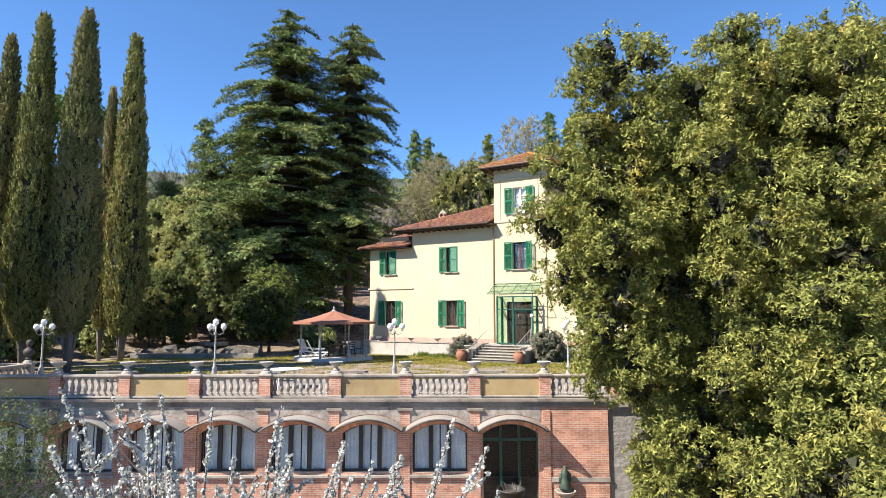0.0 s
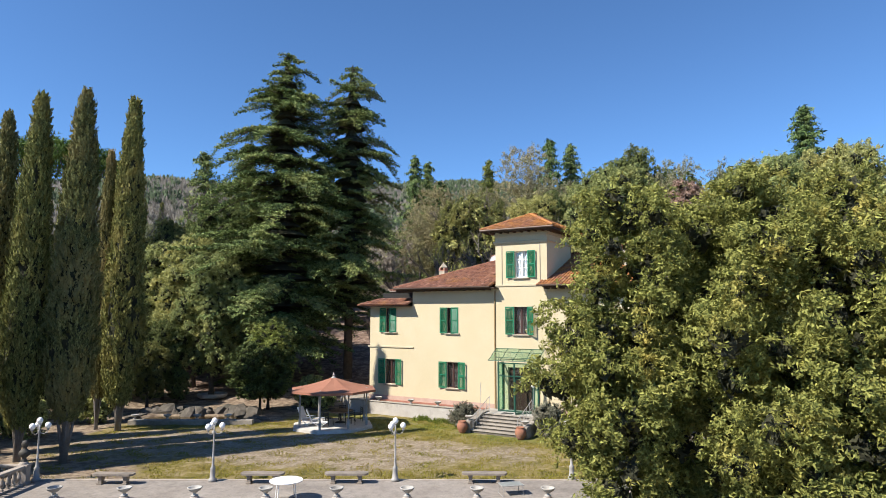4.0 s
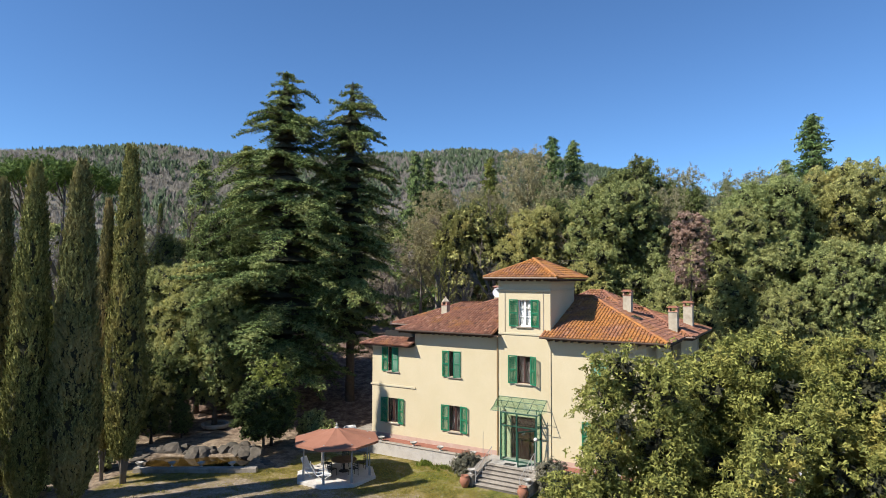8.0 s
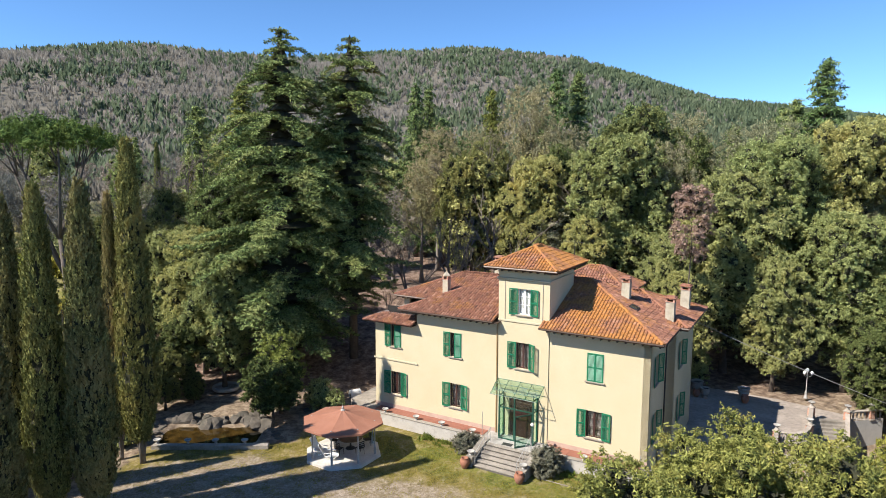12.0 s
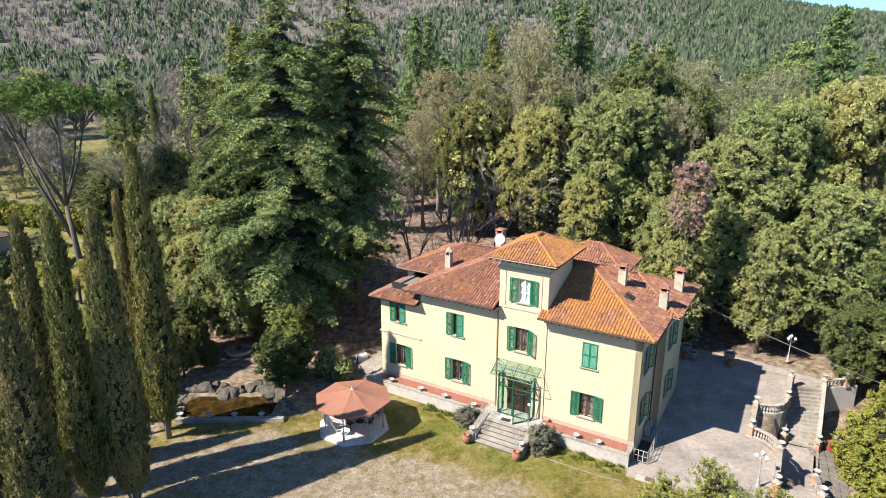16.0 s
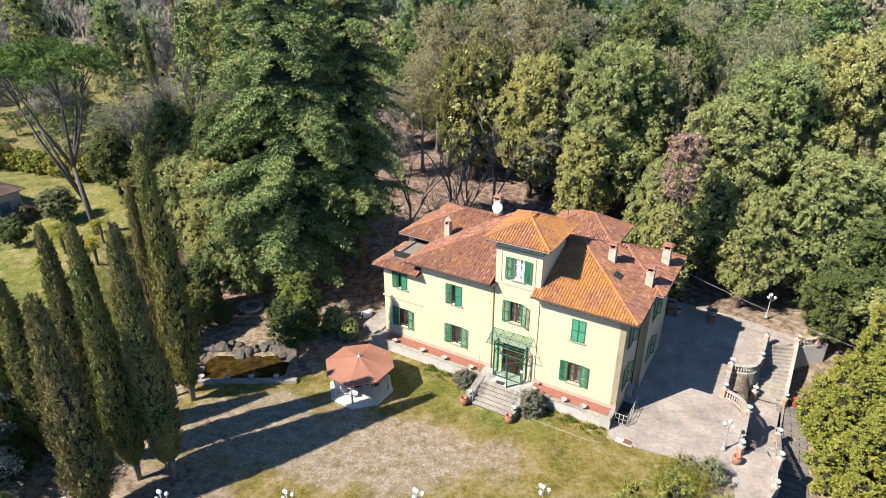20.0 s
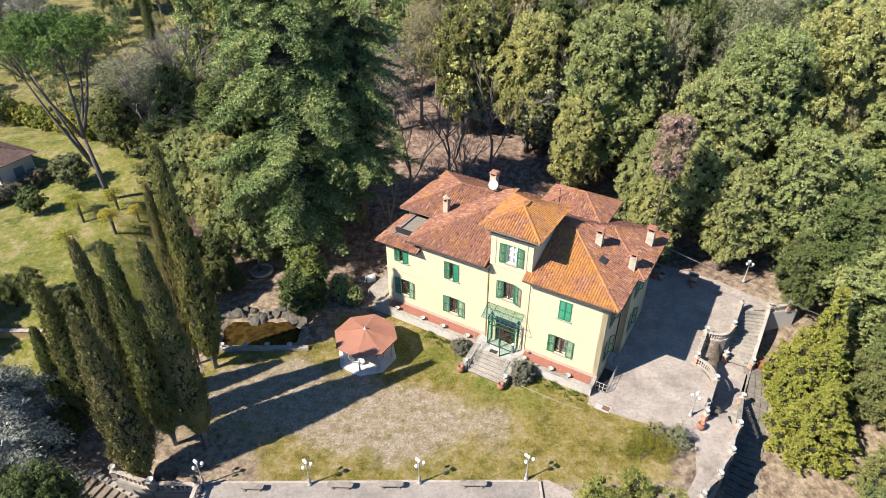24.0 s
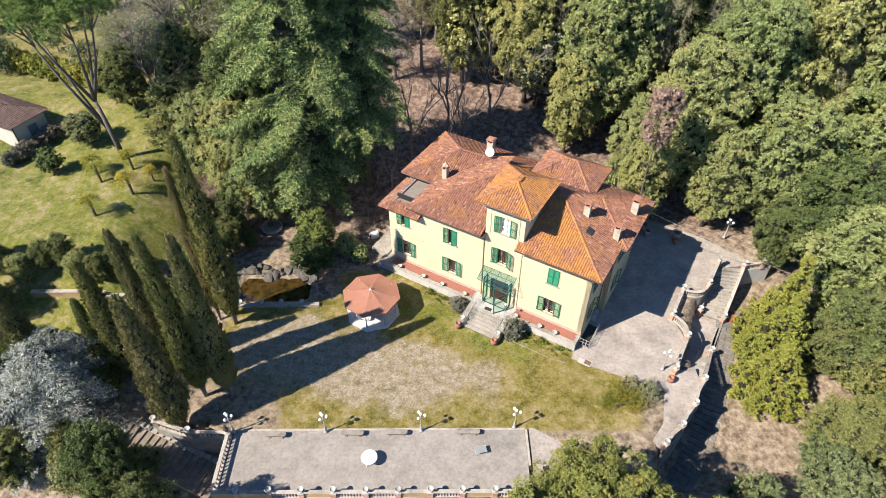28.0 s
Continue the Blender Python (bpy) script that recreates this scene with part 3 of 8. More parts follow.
# the pond's basin, and the cut for the sunken stairs
st_k = (-(gx + 18.2) * 0.936 + (gy - 25.1) * 0.351) / 0.6
st_w = -((gx + 18.2) * 0.351 + (gy - 25.1) * 0.936)
gz = np.where((st_k > -2) & (st_k < 15) & (st_w > -1.6) & (st_w < 3.2), np.minimum(gz, -2.95 + 0.155 * st_k), gz)
pond = np.maximum(np.abs((gx + 16.9) / 3.2), np.abs((gy - 42.9) / 1.35))
gz = np.where(pond < 1.0, gz - 0.7, gz)
rimx = 17.4 + 0.62 * (np.clip(gy, 24, 46) - 25.5)
cut = (gy > 34.2) & (gy < 45.2) & (gx > 22.3 + 0.42 * (gy - 36.0)) & (gx < 31)
gz = np.where(cut, np.minimum(gz, -2.45), gz)
on_drive = (gx > 11) & (gx < 33) & (gy > 24.5) & (gy < 55) & (gz > -0.3) & (gz < 0.25)
gz = np.where(on_drive, np.minimum(gz, -0.08), gz)
grass_m, worn_m, woods_m, field_m = ground_mask(gx, gy)
ny, nx = gx.shape
gm = bpy.data.meshes.new("ground")
idx = np.arange(nx * ny).reshape(ny, nx)
gq = np.stack([idx[:-1, :-1], idx[:-1, 1:], idx[1:, 1:], idx[1:, :-1]], -1).reshape(-1, 4)
gm.vertices.add(nx * ny), gm.loops.add(4 * len(gq)), gm.polygons.add(len(gq))
gm.vertices.foreach_set("co", np.stack([gx, gy, gz], -1).astype(np.float32).ravel())
gm.loops.foreach_set("vertex_index", gq.astype(np.int32).ravel())
gm.polygons.foreach_set("loop_start", np.arange(0, 4 * len(gq), 4, dtype=np.int32))
gm.polygons.foreach_set("use_smooth", np.ones(len(gq), dtype=bool))
gm.update(calc_edges=True)
ca = gm.color_attributes.new("cover", "FLOAT_COLOR", "POINT")
ca.data.foreach_set("color", np.stack([grass_m, worn_m, woods_m, field_m], -1).astype(np.float32).ravel())
gm.materials.append(ground_mat())
tagged(new("ground", gm), "garden lawn worn to gravel, bare earth and grassy slopes", "ground", kind="structure")

# ---- terrace, arcade below it, balustrade ----
def paving(name, outline, z0, z1, mat, label):
    return solid(name, Build().prism(outline, z0, z1), mat, label, "pavement", kind="structure")


paving("pavement", [(-17.2, 21.3), (6.25, 21.3), (6.25, 27.15), (-17.2, 27.05)], -0.3, 0.0, PAVING, "pale stone-grey terrace paving with stains")
paving("path", [(6.6, 22.0), (9.5, 22.6), (9.6, 25.5), (7.0, 27.2), (6.6, 27.2)], -0.2, -0.012, DRIVE, "worn gravelly strip beside the terrace")
solid("kerb", Build().box(-17.2, 6.3, 27.02, 27.2, -0.2, 0.03, 0.01), STONE, "low stone kerb between terrace and lawn", "kerb", kind="structure")
solid("kerb", Build().box(6.27, 6.45, 23.9, 27.0, -0.1, 0.16, 0.01), STONE, "low stone kerb at the terrace end", "kerb", kind="structure")

URN = Build()
URN.lathe([(0.12, 0), (0.12, 0.03), (0.055, 0.06), (0.05, 0.1), (0.10, 0.13), (0.19, 0.19), (0.235, 0.25), (0.245, 0.265), (0.245, 0.285), (0.21, 0.285), (0.19, 0.25), (0.10, 0.19), (0.02, 0.17)], 16)
URN_MESH = URN.mesh("urn", URN_STONE, True)
BALUSTER = Build()
BALUSTER.box(-0.06, 0.06, -0.06, 0.06, 0, 0.05).lathe([(0.04, 0.05), (0.06, 0.08), (0.035, 0.11), (0.075, 0.2), (0.08, 0.26), (0.055, 0.38), (0.035, 0.48), (0.055, 0.5), (0.04, 0.53)], 8, cap=False).box(-0.06, 0.06, -0.06, 0.06, 0.53, 0.6)
BALUSTER_MESH = BALUSTER.mesh("baluster", STONE)
URN_N = [0]


def urn_at(x, y, z, label="shallow weathered stone urn on a balustrade pedestal"):
    ob = new("urn", URN_MESH)
    ob.matrix_basis = pose(x, y, z, 0, 0, 37 * (URN_N[0] % 9))
    URN_N[0] += 1
    return tagged(ob, label, "urn", "stone urns")


def pedestal(parent, x, y, z, turn=0.0, height=0.83, mat=None):
    b = Build().box(-0.19, 0.19, -0.19, 0.19, 0.0, height - 0.1)
    ob = part("pedestal", b, mat or BRICK, parent, "red brick pedestal")
    ob.matrix_basis = pose(x, y, z, 0, 0, turn)
    c = part("cap", Build().box(-0.235, 0.235, -0.235, 0.235, height - 0.1, height - 0.02, 0.015).lathe([(0.2, height - 0.02), (0.17, height + 0.04), (0.09, height + 0.1)], 12), STONE, ob, "stone cap")
    part("plinth", Build().box(-0.225, 0.225, -0.225, 0.225, -0.02, 0.09, 0.01), STONE, ob, "stone plinth")
    return ob


def bay(parent, p, q, solid_panel=False, count=9, height=0.83):
    """Rail, base and balusters or a plaster panel from p to q (points at the foot)."""
    p, q = Vector(p), Vector(q)
    d = (q - p)
    n = math.hypot(d.x, d.y)
    turn = math.degrees(math.atan2(d.y, d.x))
    slope = -math.degrees(math.atan2(d.z, n))
    full = d.length
    m = pose(*p, 0, slope, turn) if abs(d.z) < 0.01 else Matrix.Translation(p) @ d.to_track_quat("X", "Z").to_matrix().to_4x4()
    rail = part("rail", Build().box(0, full, -0.15, 0.15, height - 0.13, height - 0.05, 0.015).box(0.0, full, -0.1, 0.1, height - 0.17, height - 0.12), STONE, parent, "stone coping rail")
    rail.matrix_basis = m
    base = part("base", Build().box(0, full, -0.14, 0.14, 0.0, 0.07, 0.01), STONE, parent)
    base.matrix_basis = m
    if solid_panel:
        s = part("panel", Build().box(0, full, -0.1, 0.1, 0.07, height - 0.16), OCHRE, parent, "stained ochre plaster panel")
        s.matrix_basis = m
    else:
        for k in range(count):
            at = p + d * ((k + 0.5) / count)
            ob = part("baluster", BALUSTER_MESH, None, parent)
            ob.matrix_basis = pose(at.x, at.y, at.z + 0.07, 0, 0, turn) @ Matrix.Diagonal((1, 1, (height - 0.23) / 0.6, 1))


front_bal = thing("balustrade", "stone terrace balustrade with red brick pedestals and ochre panels", "balustrade", kind="structure")
PED_X = [-15.6, -13.2, -10.83, -8.46, -6.06, -3.67, -1.29, 1.07, 3.46, 5.85]
FRONT_Y = 21.55
for k, x in enumerate(PED_X):
    pedestal(front_bal, x, FRONT_Y, 0.0)
    urn_at(x, FRONT_Y, 0.925)
    if k + 1 < len(PED_X):
        bay(front_bal, (x + 0.19, FRONT_Y, 0), (PED_X[k + 1] - 0.19, FRONT_Y, 0), k in (0, 2, 5, 7), 9)
bay(front_bal, (-17.5, FRONT_Y, 0), (-15.79, FRONT_Y, 0), True)

WEATHERED = surface("grey_weathered_plaster", (0.24, 0.205, 0.17), (0.44, 0.385, 0.33), 4.5, 0.95, 0.5, 14, (0.11, 0.095, 0.08), 0.7, mottle=0.6)

# the arcade: a brick wall with segmental arches, windows between the piers
ARC_Y = 21.35


def milky_sheet(name, face, through, share):
    """Weathered plastic sheet that lets part of the daylight through, scattered and straight."""
    m = surface(name, face, tuple(1.25 * c for c in face), 2, 0.6, 0.2, 30, tuple(0.6 * c for c in face), 0.5)
    n, l = m.node_tree.nodes, m.node_tree.links
    t, c, a, x = n.new("ShaderNodeBsdfTranslucent"), n.new("ShaderNodeBsdfTransparent"), n.new("ShaderNodeMixShader"), n.new("ShaderNodeMixShader")
    t.inputs["Color"].default_value = c.inputs["Color"].default_value = (*through, 1)
    a.inputs[0].default_value, x.inputs[0].default_value = 0.6, share
    l.new(t.outputs[0], a.inputs[1]), l.new(c.outputs[0], a.inputs[2])
    l.new(n["Principled BSDF"].outputs[0], x.inputs[1]), l.new(a.outputs[0], x.inputs[2])
    l.new(x.outputs[0], n["Material Output"].inputs["Surface"])
    return m


HOOD = milky_sheet("grey_hood_sheet", (0.42, 0.405, 0.38), (0.92, 0.90, 0.86), 0.5)


def arch_outline(x0, x1, z0, spring, rise, n=12):
    """Points of a segmental arch's opening, from its lower left corner round."""
    w = (x1 - x0) / 2
    r = (w * w + rise * rise) / (2 * rise)
    a = math.asin(w / r)
    c = ((x0 + x1) / 2, spring + rise - r)
    return [(x0, z0)] + [(c[0] + r * math.sin(-a + 2 * a * k / n), c[1] + r * math.cos(-a + 2 * a * k / n)) for k in range(n + 1)] + [(x1, z0)]


def arch_wall(x0, x1, z0, z1, o0, o1, oz, spring, rise, y0, y1):
    """A piece of wall with one arched opening through it; the opening's foot at oz."""
    b = Build()
    arc = arch_outline(o0, o1, oz, spring, rise)
    top = [(o0 + (o1 - o0) * k / (len(arc) - 3), z1) for k in range(len(arc) - 2)]
    for y, flip in ((y0, False), (y1, True)):
        qs = [[(x0, z0), (o0, z0), (o0, spring), (x0, spring)], [(x0, spring), (o0, spring), (o0, z1), (x0, z1)],
              [(o1, z0), (x1, z0), (x1, spring), (o1, spring)], [(o1, spring), (x1, spring), (x1, z1), (o1, z1)]]
        if oz > z0:
            qs.append([(o0, z0), (o1, z0), (o1, oz), (o0, oz)])
        for k in range(len(top) - 1):
            qs.append([arc[k + 1], arc[k + 2], top[k + 1], top[k]])
        for q in qs:
            q = list(reversed(q)) if flip else q
            b.add([(a, y, c) for a, c in q], [(0, 1, 2, 3)])
    ring = arc if oz <= z0 else arc + [arc[0]]
    for (a, c), (e, g) in zip(ring, ring[1:]):
        b.add([(a, y0, c), (e, y0, g), (e, y1, g), (a, y1, c)], [(0, 1, 2, 3)])
    return b


arcade = thing("arcade", "red brick arcade under the terrace with arched windows", "building", kind="structure")
arch_x = PED_X[:]
for k in range(len(arch_x) - 1):
    x0, x1 = arch_x[k], arch_x[k + 1]
    door = k == 7
    last = k == 8
    if last:
        part("wall", Build().box(x0, 5.55, ARC_Y, ARC_Y + 0.4, -3.6, -0.25), BRICK, arcade)
        continue
    o0, o1 = x0 + 0.26, x1 - 0.26
    oz = -3.55 if door else -2.45
    part("wall", arch_wall(x0, x1, -3.6, -0.25, o0, o1, oz, -1.17, 0.31, ARC_Y, ARC_Y + 0.4), BRICK, arcade)
    # brick arch ring, with lighter keystones
    ring = Build()
    w, rise = (o1 - o0) / 2, 0.31
    r = (w * w + rise * rise) / (2 * rise)
    a0, cx, cz = math.asin(w / r), (o0 + o1) / 2, -1.17 + rise - r
    for j in range(26):
        a, e = -a0 + 2 * a0 * (j + 0.06) / 26, -a0 + 2 * a0 * (j + 0.94) / 26
        pts = [(cx + q * math.sin(t), cz + q * math.cos(t)) for q, t in ((r, a), (r, e), (r + 0.14, e), (r + 0.14, a))]
        ring.extrude_y(list(reversed(pts)), ARC_Y - 0.012, ARC_Y + 0.05)
    part("arch_ring", ring, surface("arch_brick", (0.36, 0.16, 0.10), (0.48, 0.26, 0.17), 6, 0.9, 0.2, 30, island=0.3) if k == 0 else bpy.data.materials["arch_brick"], arcade, "ring of brick voussoirs")
    # thin curved hood of milky sheet over the arch, standing out of the wall
    rh, n = r + 0.42, 14
    ah = math.asin(min(0.999, (x1 - x0) / 2 / rh)) * 0.98
    hood = Build()
    arc_o = [(cx + rh * math.sin(-ah + 2 * ah * j / n), cz - 0.06 + rh * math.cos(-ah + 2 * ah * j / n)) for j in range(n + 1)]
    arc_i = [(cx + (rh - 0.07) * math.sin(-ah + 2 * ah * j / n), cz - 0.06 + (rh - 0.07) * math.cos(-ah + 2 * ah * j / n)) for j in range(n + 1)]
    for j in range(n):
        (xa, za), (xb, zb) = arc_i[j], arc_i[j + 1]
        hood.extrude_y([arc_i[j], arc_i[j + 1], (xb, zb + 0.012), (xa, za + 0.012)], ARC_Y - 0.78, ARC_Y + 0.01)
    hd = part("hood", hood, HOOD, arcade, "grey curved translucent sheet hood over the arch")
    for j in (0, n):
        (xa, za), (xb, zb) = arc_i[j], arc_o[j]
        part("edge_bar", Build().tube([((xa + xb) / 2, ARC_Y - 0.78, (za + zb) / 2 - 0.04), ((xa + xb) / 2, ARC_Y + 0.01, (za + zb) / 2 - 0.04)], 0.035, 6), DARK_IRON, hd, "dark iron bar under the hood's end")
    part("rim", Build().tube([(a, ARC_Y - 0.79, c - 0.03) for a, c in arc_i], 0.022, 5), DARK_IRON, hd, "thin dark rim")
    frieze = Build()
    for j in range(n):
        (xa, za), (xb, zb) = arc_o[j], arc_o[j + 1]
        xa, xb = max(xa, x0 + 0.18), min(xb, x1 - 0.18)
        if xb > xa:
            frieze.extrude_y([(xa, za - 0.03), (xb, zb - 0.03), (xb, -0.26), (xa, -0.26)], ARC_Y - 0.012, ARC_Y + 0.02)
    part("spandrel", frieze, WEATHERED, arcade, "grey weathered plaster above the arch")
    pier = Build().box(x0 - 0.17, x0 + 0.17, ARC_Y - 0.04, ARC_Y + 0.02, -3.6, -0.42)
    part("pier", pier, BRICK, arcade)
    part("pier_cap", Build().box(x0 - 0.27, x0 + 0.27, ARC_Y - 0.10, ARC_Y + 0.02, -0.42, -0.33, 0.01), CORNICE, arcade)
    win = part("window", Build().box(o0, o1, ARC_Y + 0.22, ARC_Y + 0.30, oz, oz + 0.07), DARK_IRON, arcade, "dark timber-framed arched window")
    inner = arch_outline(o0, o1, oz, -1.17, 0.31)
    pane = Build().add([(a, ARC_Y + 0.28, c) for a, c in inner], [tuple(range(len(inner)))])
    part("pane", pane, GLASS, win)
    fr = Build()
    for j in range(len(inner) - 1):
        a, c = inner[j], inner[j + 1]
        fr.tube([(a[0], ARC_Y + 0.25, a[1]), (c[0], ARC_Y + 0.25, c[1])], 0.05, 4)
    if not door:
        for t in (0.33, 0.67):
            xm = o0 + (o1 - o0) * t
            fr.box(xm - 0.07, xm + 0.07, ARC_Y + 0.2, ARC_Y + 0.3, oz, -0.92)
        part("sill", Build().box(o0 - 0.1, o1 + 0.1, ARC_Y - 0.1, ARC_Y + 0.2, -2.6, -2.5, 0.01), STONE, arcade, "stone sill")
        fold = Build()
        m = 24
        for side in (0, 1):
            vs = []
            for j in range(m + 1):
                t = j / m
                x = (o0 + 0.05 + t * (o1 - o0 - 0.1) / 2.05) if side == 0 else (o1 - 0.05 - t * (o1 - o0 - 0.1) / 2.05)
                yy = ARC_Y + 0.38 + 0.012 * math.sin(j * 1.9)
                vs += [(x, yy, oz), (x, yy, -0.9)]
            fold.add(vs, [(2 * j, 2 * j + 2, 2 * j + 3, 2 * j + 1) for j in range(m)])
        part("curtain", fold, GREY_CURTAIN, win, "greyish net curtain")
    else:
        for xm in (o0 + 0.62, o0 + 1.24):
            fr.box(xm - 0.04, xm + 0.04, ARC_Y + 0.2, ARC_Y + 0.3, oz, -0.92)
        fr.box(o0, o1, ARC_Y + 0.2, ARC_Y + 0.3, -1.45, -1.37)
    part("frame", fr, IRON if door else DARK_IRON, win)
part("wall", Build().box(-17.65, arch_x[0], ARC_Y, ARC_Y + 0.4, -3.6, -0.25), BRICK, arcade)
# near-black face paints the unlit depth of the arcade
part("back_wall", Build().box(-17.2, 5.5, ARC_Y + 2.6, ARC_Y + 2.8, -3.6, -0.4), UNLIT_BLACK, arcade, "near-black wall painted as the unlit inside")
part("cornice", Build().box(-17.7, 5.7, ARC_Y - 0.15, ARC_Y + 0.3, -0.12, 0.0, 0.02).box(-17.7, 5.65, ARC_Y - 0.10, ARC_Y + 0.3, -0.19, -0.12).box(-17.7, 5.62, ARC_Y - 0.06, ARC_Y + 0.3, -0.27, -0.19), CORNICE, arcade, "grey stone cornice")
part("end_pier", Build().box(3.35, 3.6, ARC_Y - 0.04, ARC_Y + 0.02, -3.6, -0.42), BRICK, arcade)
part("band", Build().box(3.6, 5.57, ARC_Y - 0.03, ARC_Y + 0.02, -2.75, -2.6), STONE, arcade)
part("side_wall", Build().box(5.15, 5.55, ARC_Y + 0.4, ARC_Y + 3, -3.6, -0.25), BRICK, arcade)
solid("retaining_wall", Build().box(5.57, 9.5, ARC_Y + 0.1, ARC_Y + 0.5, -3.7, -0.2), surface("rough_stone_wall", (0.192, 0.179, 0.160), (0.307, 0.288, 0.256), 4, 0.95, 0.8, 6, dist=0.06), "rough grey stone retaining wall", "wall", kind="structure")

# ---- the villa ----
VILLA_M = pose(2.9, 41.65, 0, 0, 0, -31.0)
villa = thing("villa", "pale yellow villa with green shutters, tower and terracotta tile roofs", "house", VILLA_M)


def wall_grid(u0, u1, z0, z1, t, openings):
    """A wall in the x-z plane, its outside at y = 0, thickness t inwards, with rectangular openings (u0, u1, z0, z1) through it."""
    us = sorted({u0, u1, *[o[0] for o in openings], *[o[1] for o in openings]})
    zs = sorted({z0, z1, *[o[2] for o in openings], *[o[3] for o in openings]})
    gap = lambda a, b: any(o[0] - 1e-6 < a < o[1] + 1e-6 and o[2] - 1e-6 < b < o[3] + 1e-6 for o in openings)
    cell = {(i, j): not gap((us[i] + us[i + 1]) / 2, (zs[j] + zs[j + 1]) / 2) for i in range(len(us) - 1) for j in range(len(zs) - 1)}
    b = Build()
    for (i, j), full in cell.items():
        if not full:
            continue
        a, c, d, e = us[i], us[i + 1], zs[j], zs[j + 1]
        b.add([(a, 0, d), (c, 0, d), (c, 0, e), (a, 0, e)], [(0, 1, 2, 3)])
        b.add([(a, t, d), (c, t, d), (c, t, e), (a, t, e)], [(3, 2, 1, 0)])
        for di, dj, q in ((-1, 0, [(a, 0, e), (a, t, e), (a, t, d), (a, 0, d)]), (1, 0, [(c, 0, d), (c, t, d), (c, t, e), (c, 0, e)]),
                          (0, -1, [(a, 0, d), (a, t, d), (c, t, d), (c, 0, d)]), (0, 1, [(a, 0, e), (c, 0, e), (c, t, e), (a, t, e)])):
            if not cell.get((i + di, j + dj), False):
                b.add(q, [(0, 1, 2, 3)])
    return b


WALL_T = 0.42
# openings on the front: u0, u1, z0, z1, shutter width, shutter angles (180: flat on the wall), curtained
FRONT_WINDOWS = [
    (-8.37, -7.43, 2.0, 3.76, 0.56, (172, 170), False), (-8.37, -7.43, 5.72, 7.45, 0.5, (172, 16), False),
    (-3.13, -2.22, 2.0, 3.74, 0.6, (172, 168), False), (-3.13, -2.22, 5.72, 7.47, 0.52, (172, 14), False),
    (2.02, 2.98, 5.73, 7.5, 0.58, (168, 150), False), (2.1, 3.02, 9.42, 11.15, 0.58, (170, 172), True),
    (6.92, 7.96, 1.98, 3.74, 0.58, (174, 172), False), (6.92, 7.96, 5.7, 7.49, 0.53, (0, 0), False)]
FRONT_DOOR = (1.55, 3.35, 0.86, 3.6)


def louvre(w, h):
    """A louvred shutter leaf, hinged along x = 0, lying in x 0..w, z 0..h."""
    b = Build().box(0, 0.07, -0.02, 0.02, 0, h).box(w - 0.07, w, -0.02, 0.02, 0, h).box(0.07, w - 0.07, -0.02, 0.02, 0, 0.09).box(0.07, w - 0.07, -0.02, 0.02, h - 0.08, h).box(0.07, w - 0.07, -0.02, 0.02, h * 0.5 - 0.04, h * 0.5 + 0.04)
    n = int(h / 0.075)
    for k in range(n):
        z = 0.1 + (h - 0.2) * k / n
        b.add([(0.07, -0.018, z), (w - 0.07, -0.018, z), (w - 0.07, 0.012, z + 0.055), (0.07, 0.012, z + 0.055), (0.07, -0.012, z - 0.004), (w - 0.07, -0.012, z - 0.004), (w - 0.07, 0.018, z + 0.05), (0.07, 0.018, z + 0.05)],
              [(0, 1, 2, 3), (7, 6, 5, 4), (0, 4, 5, 1), (2, 6, 7, 3)])
    return b


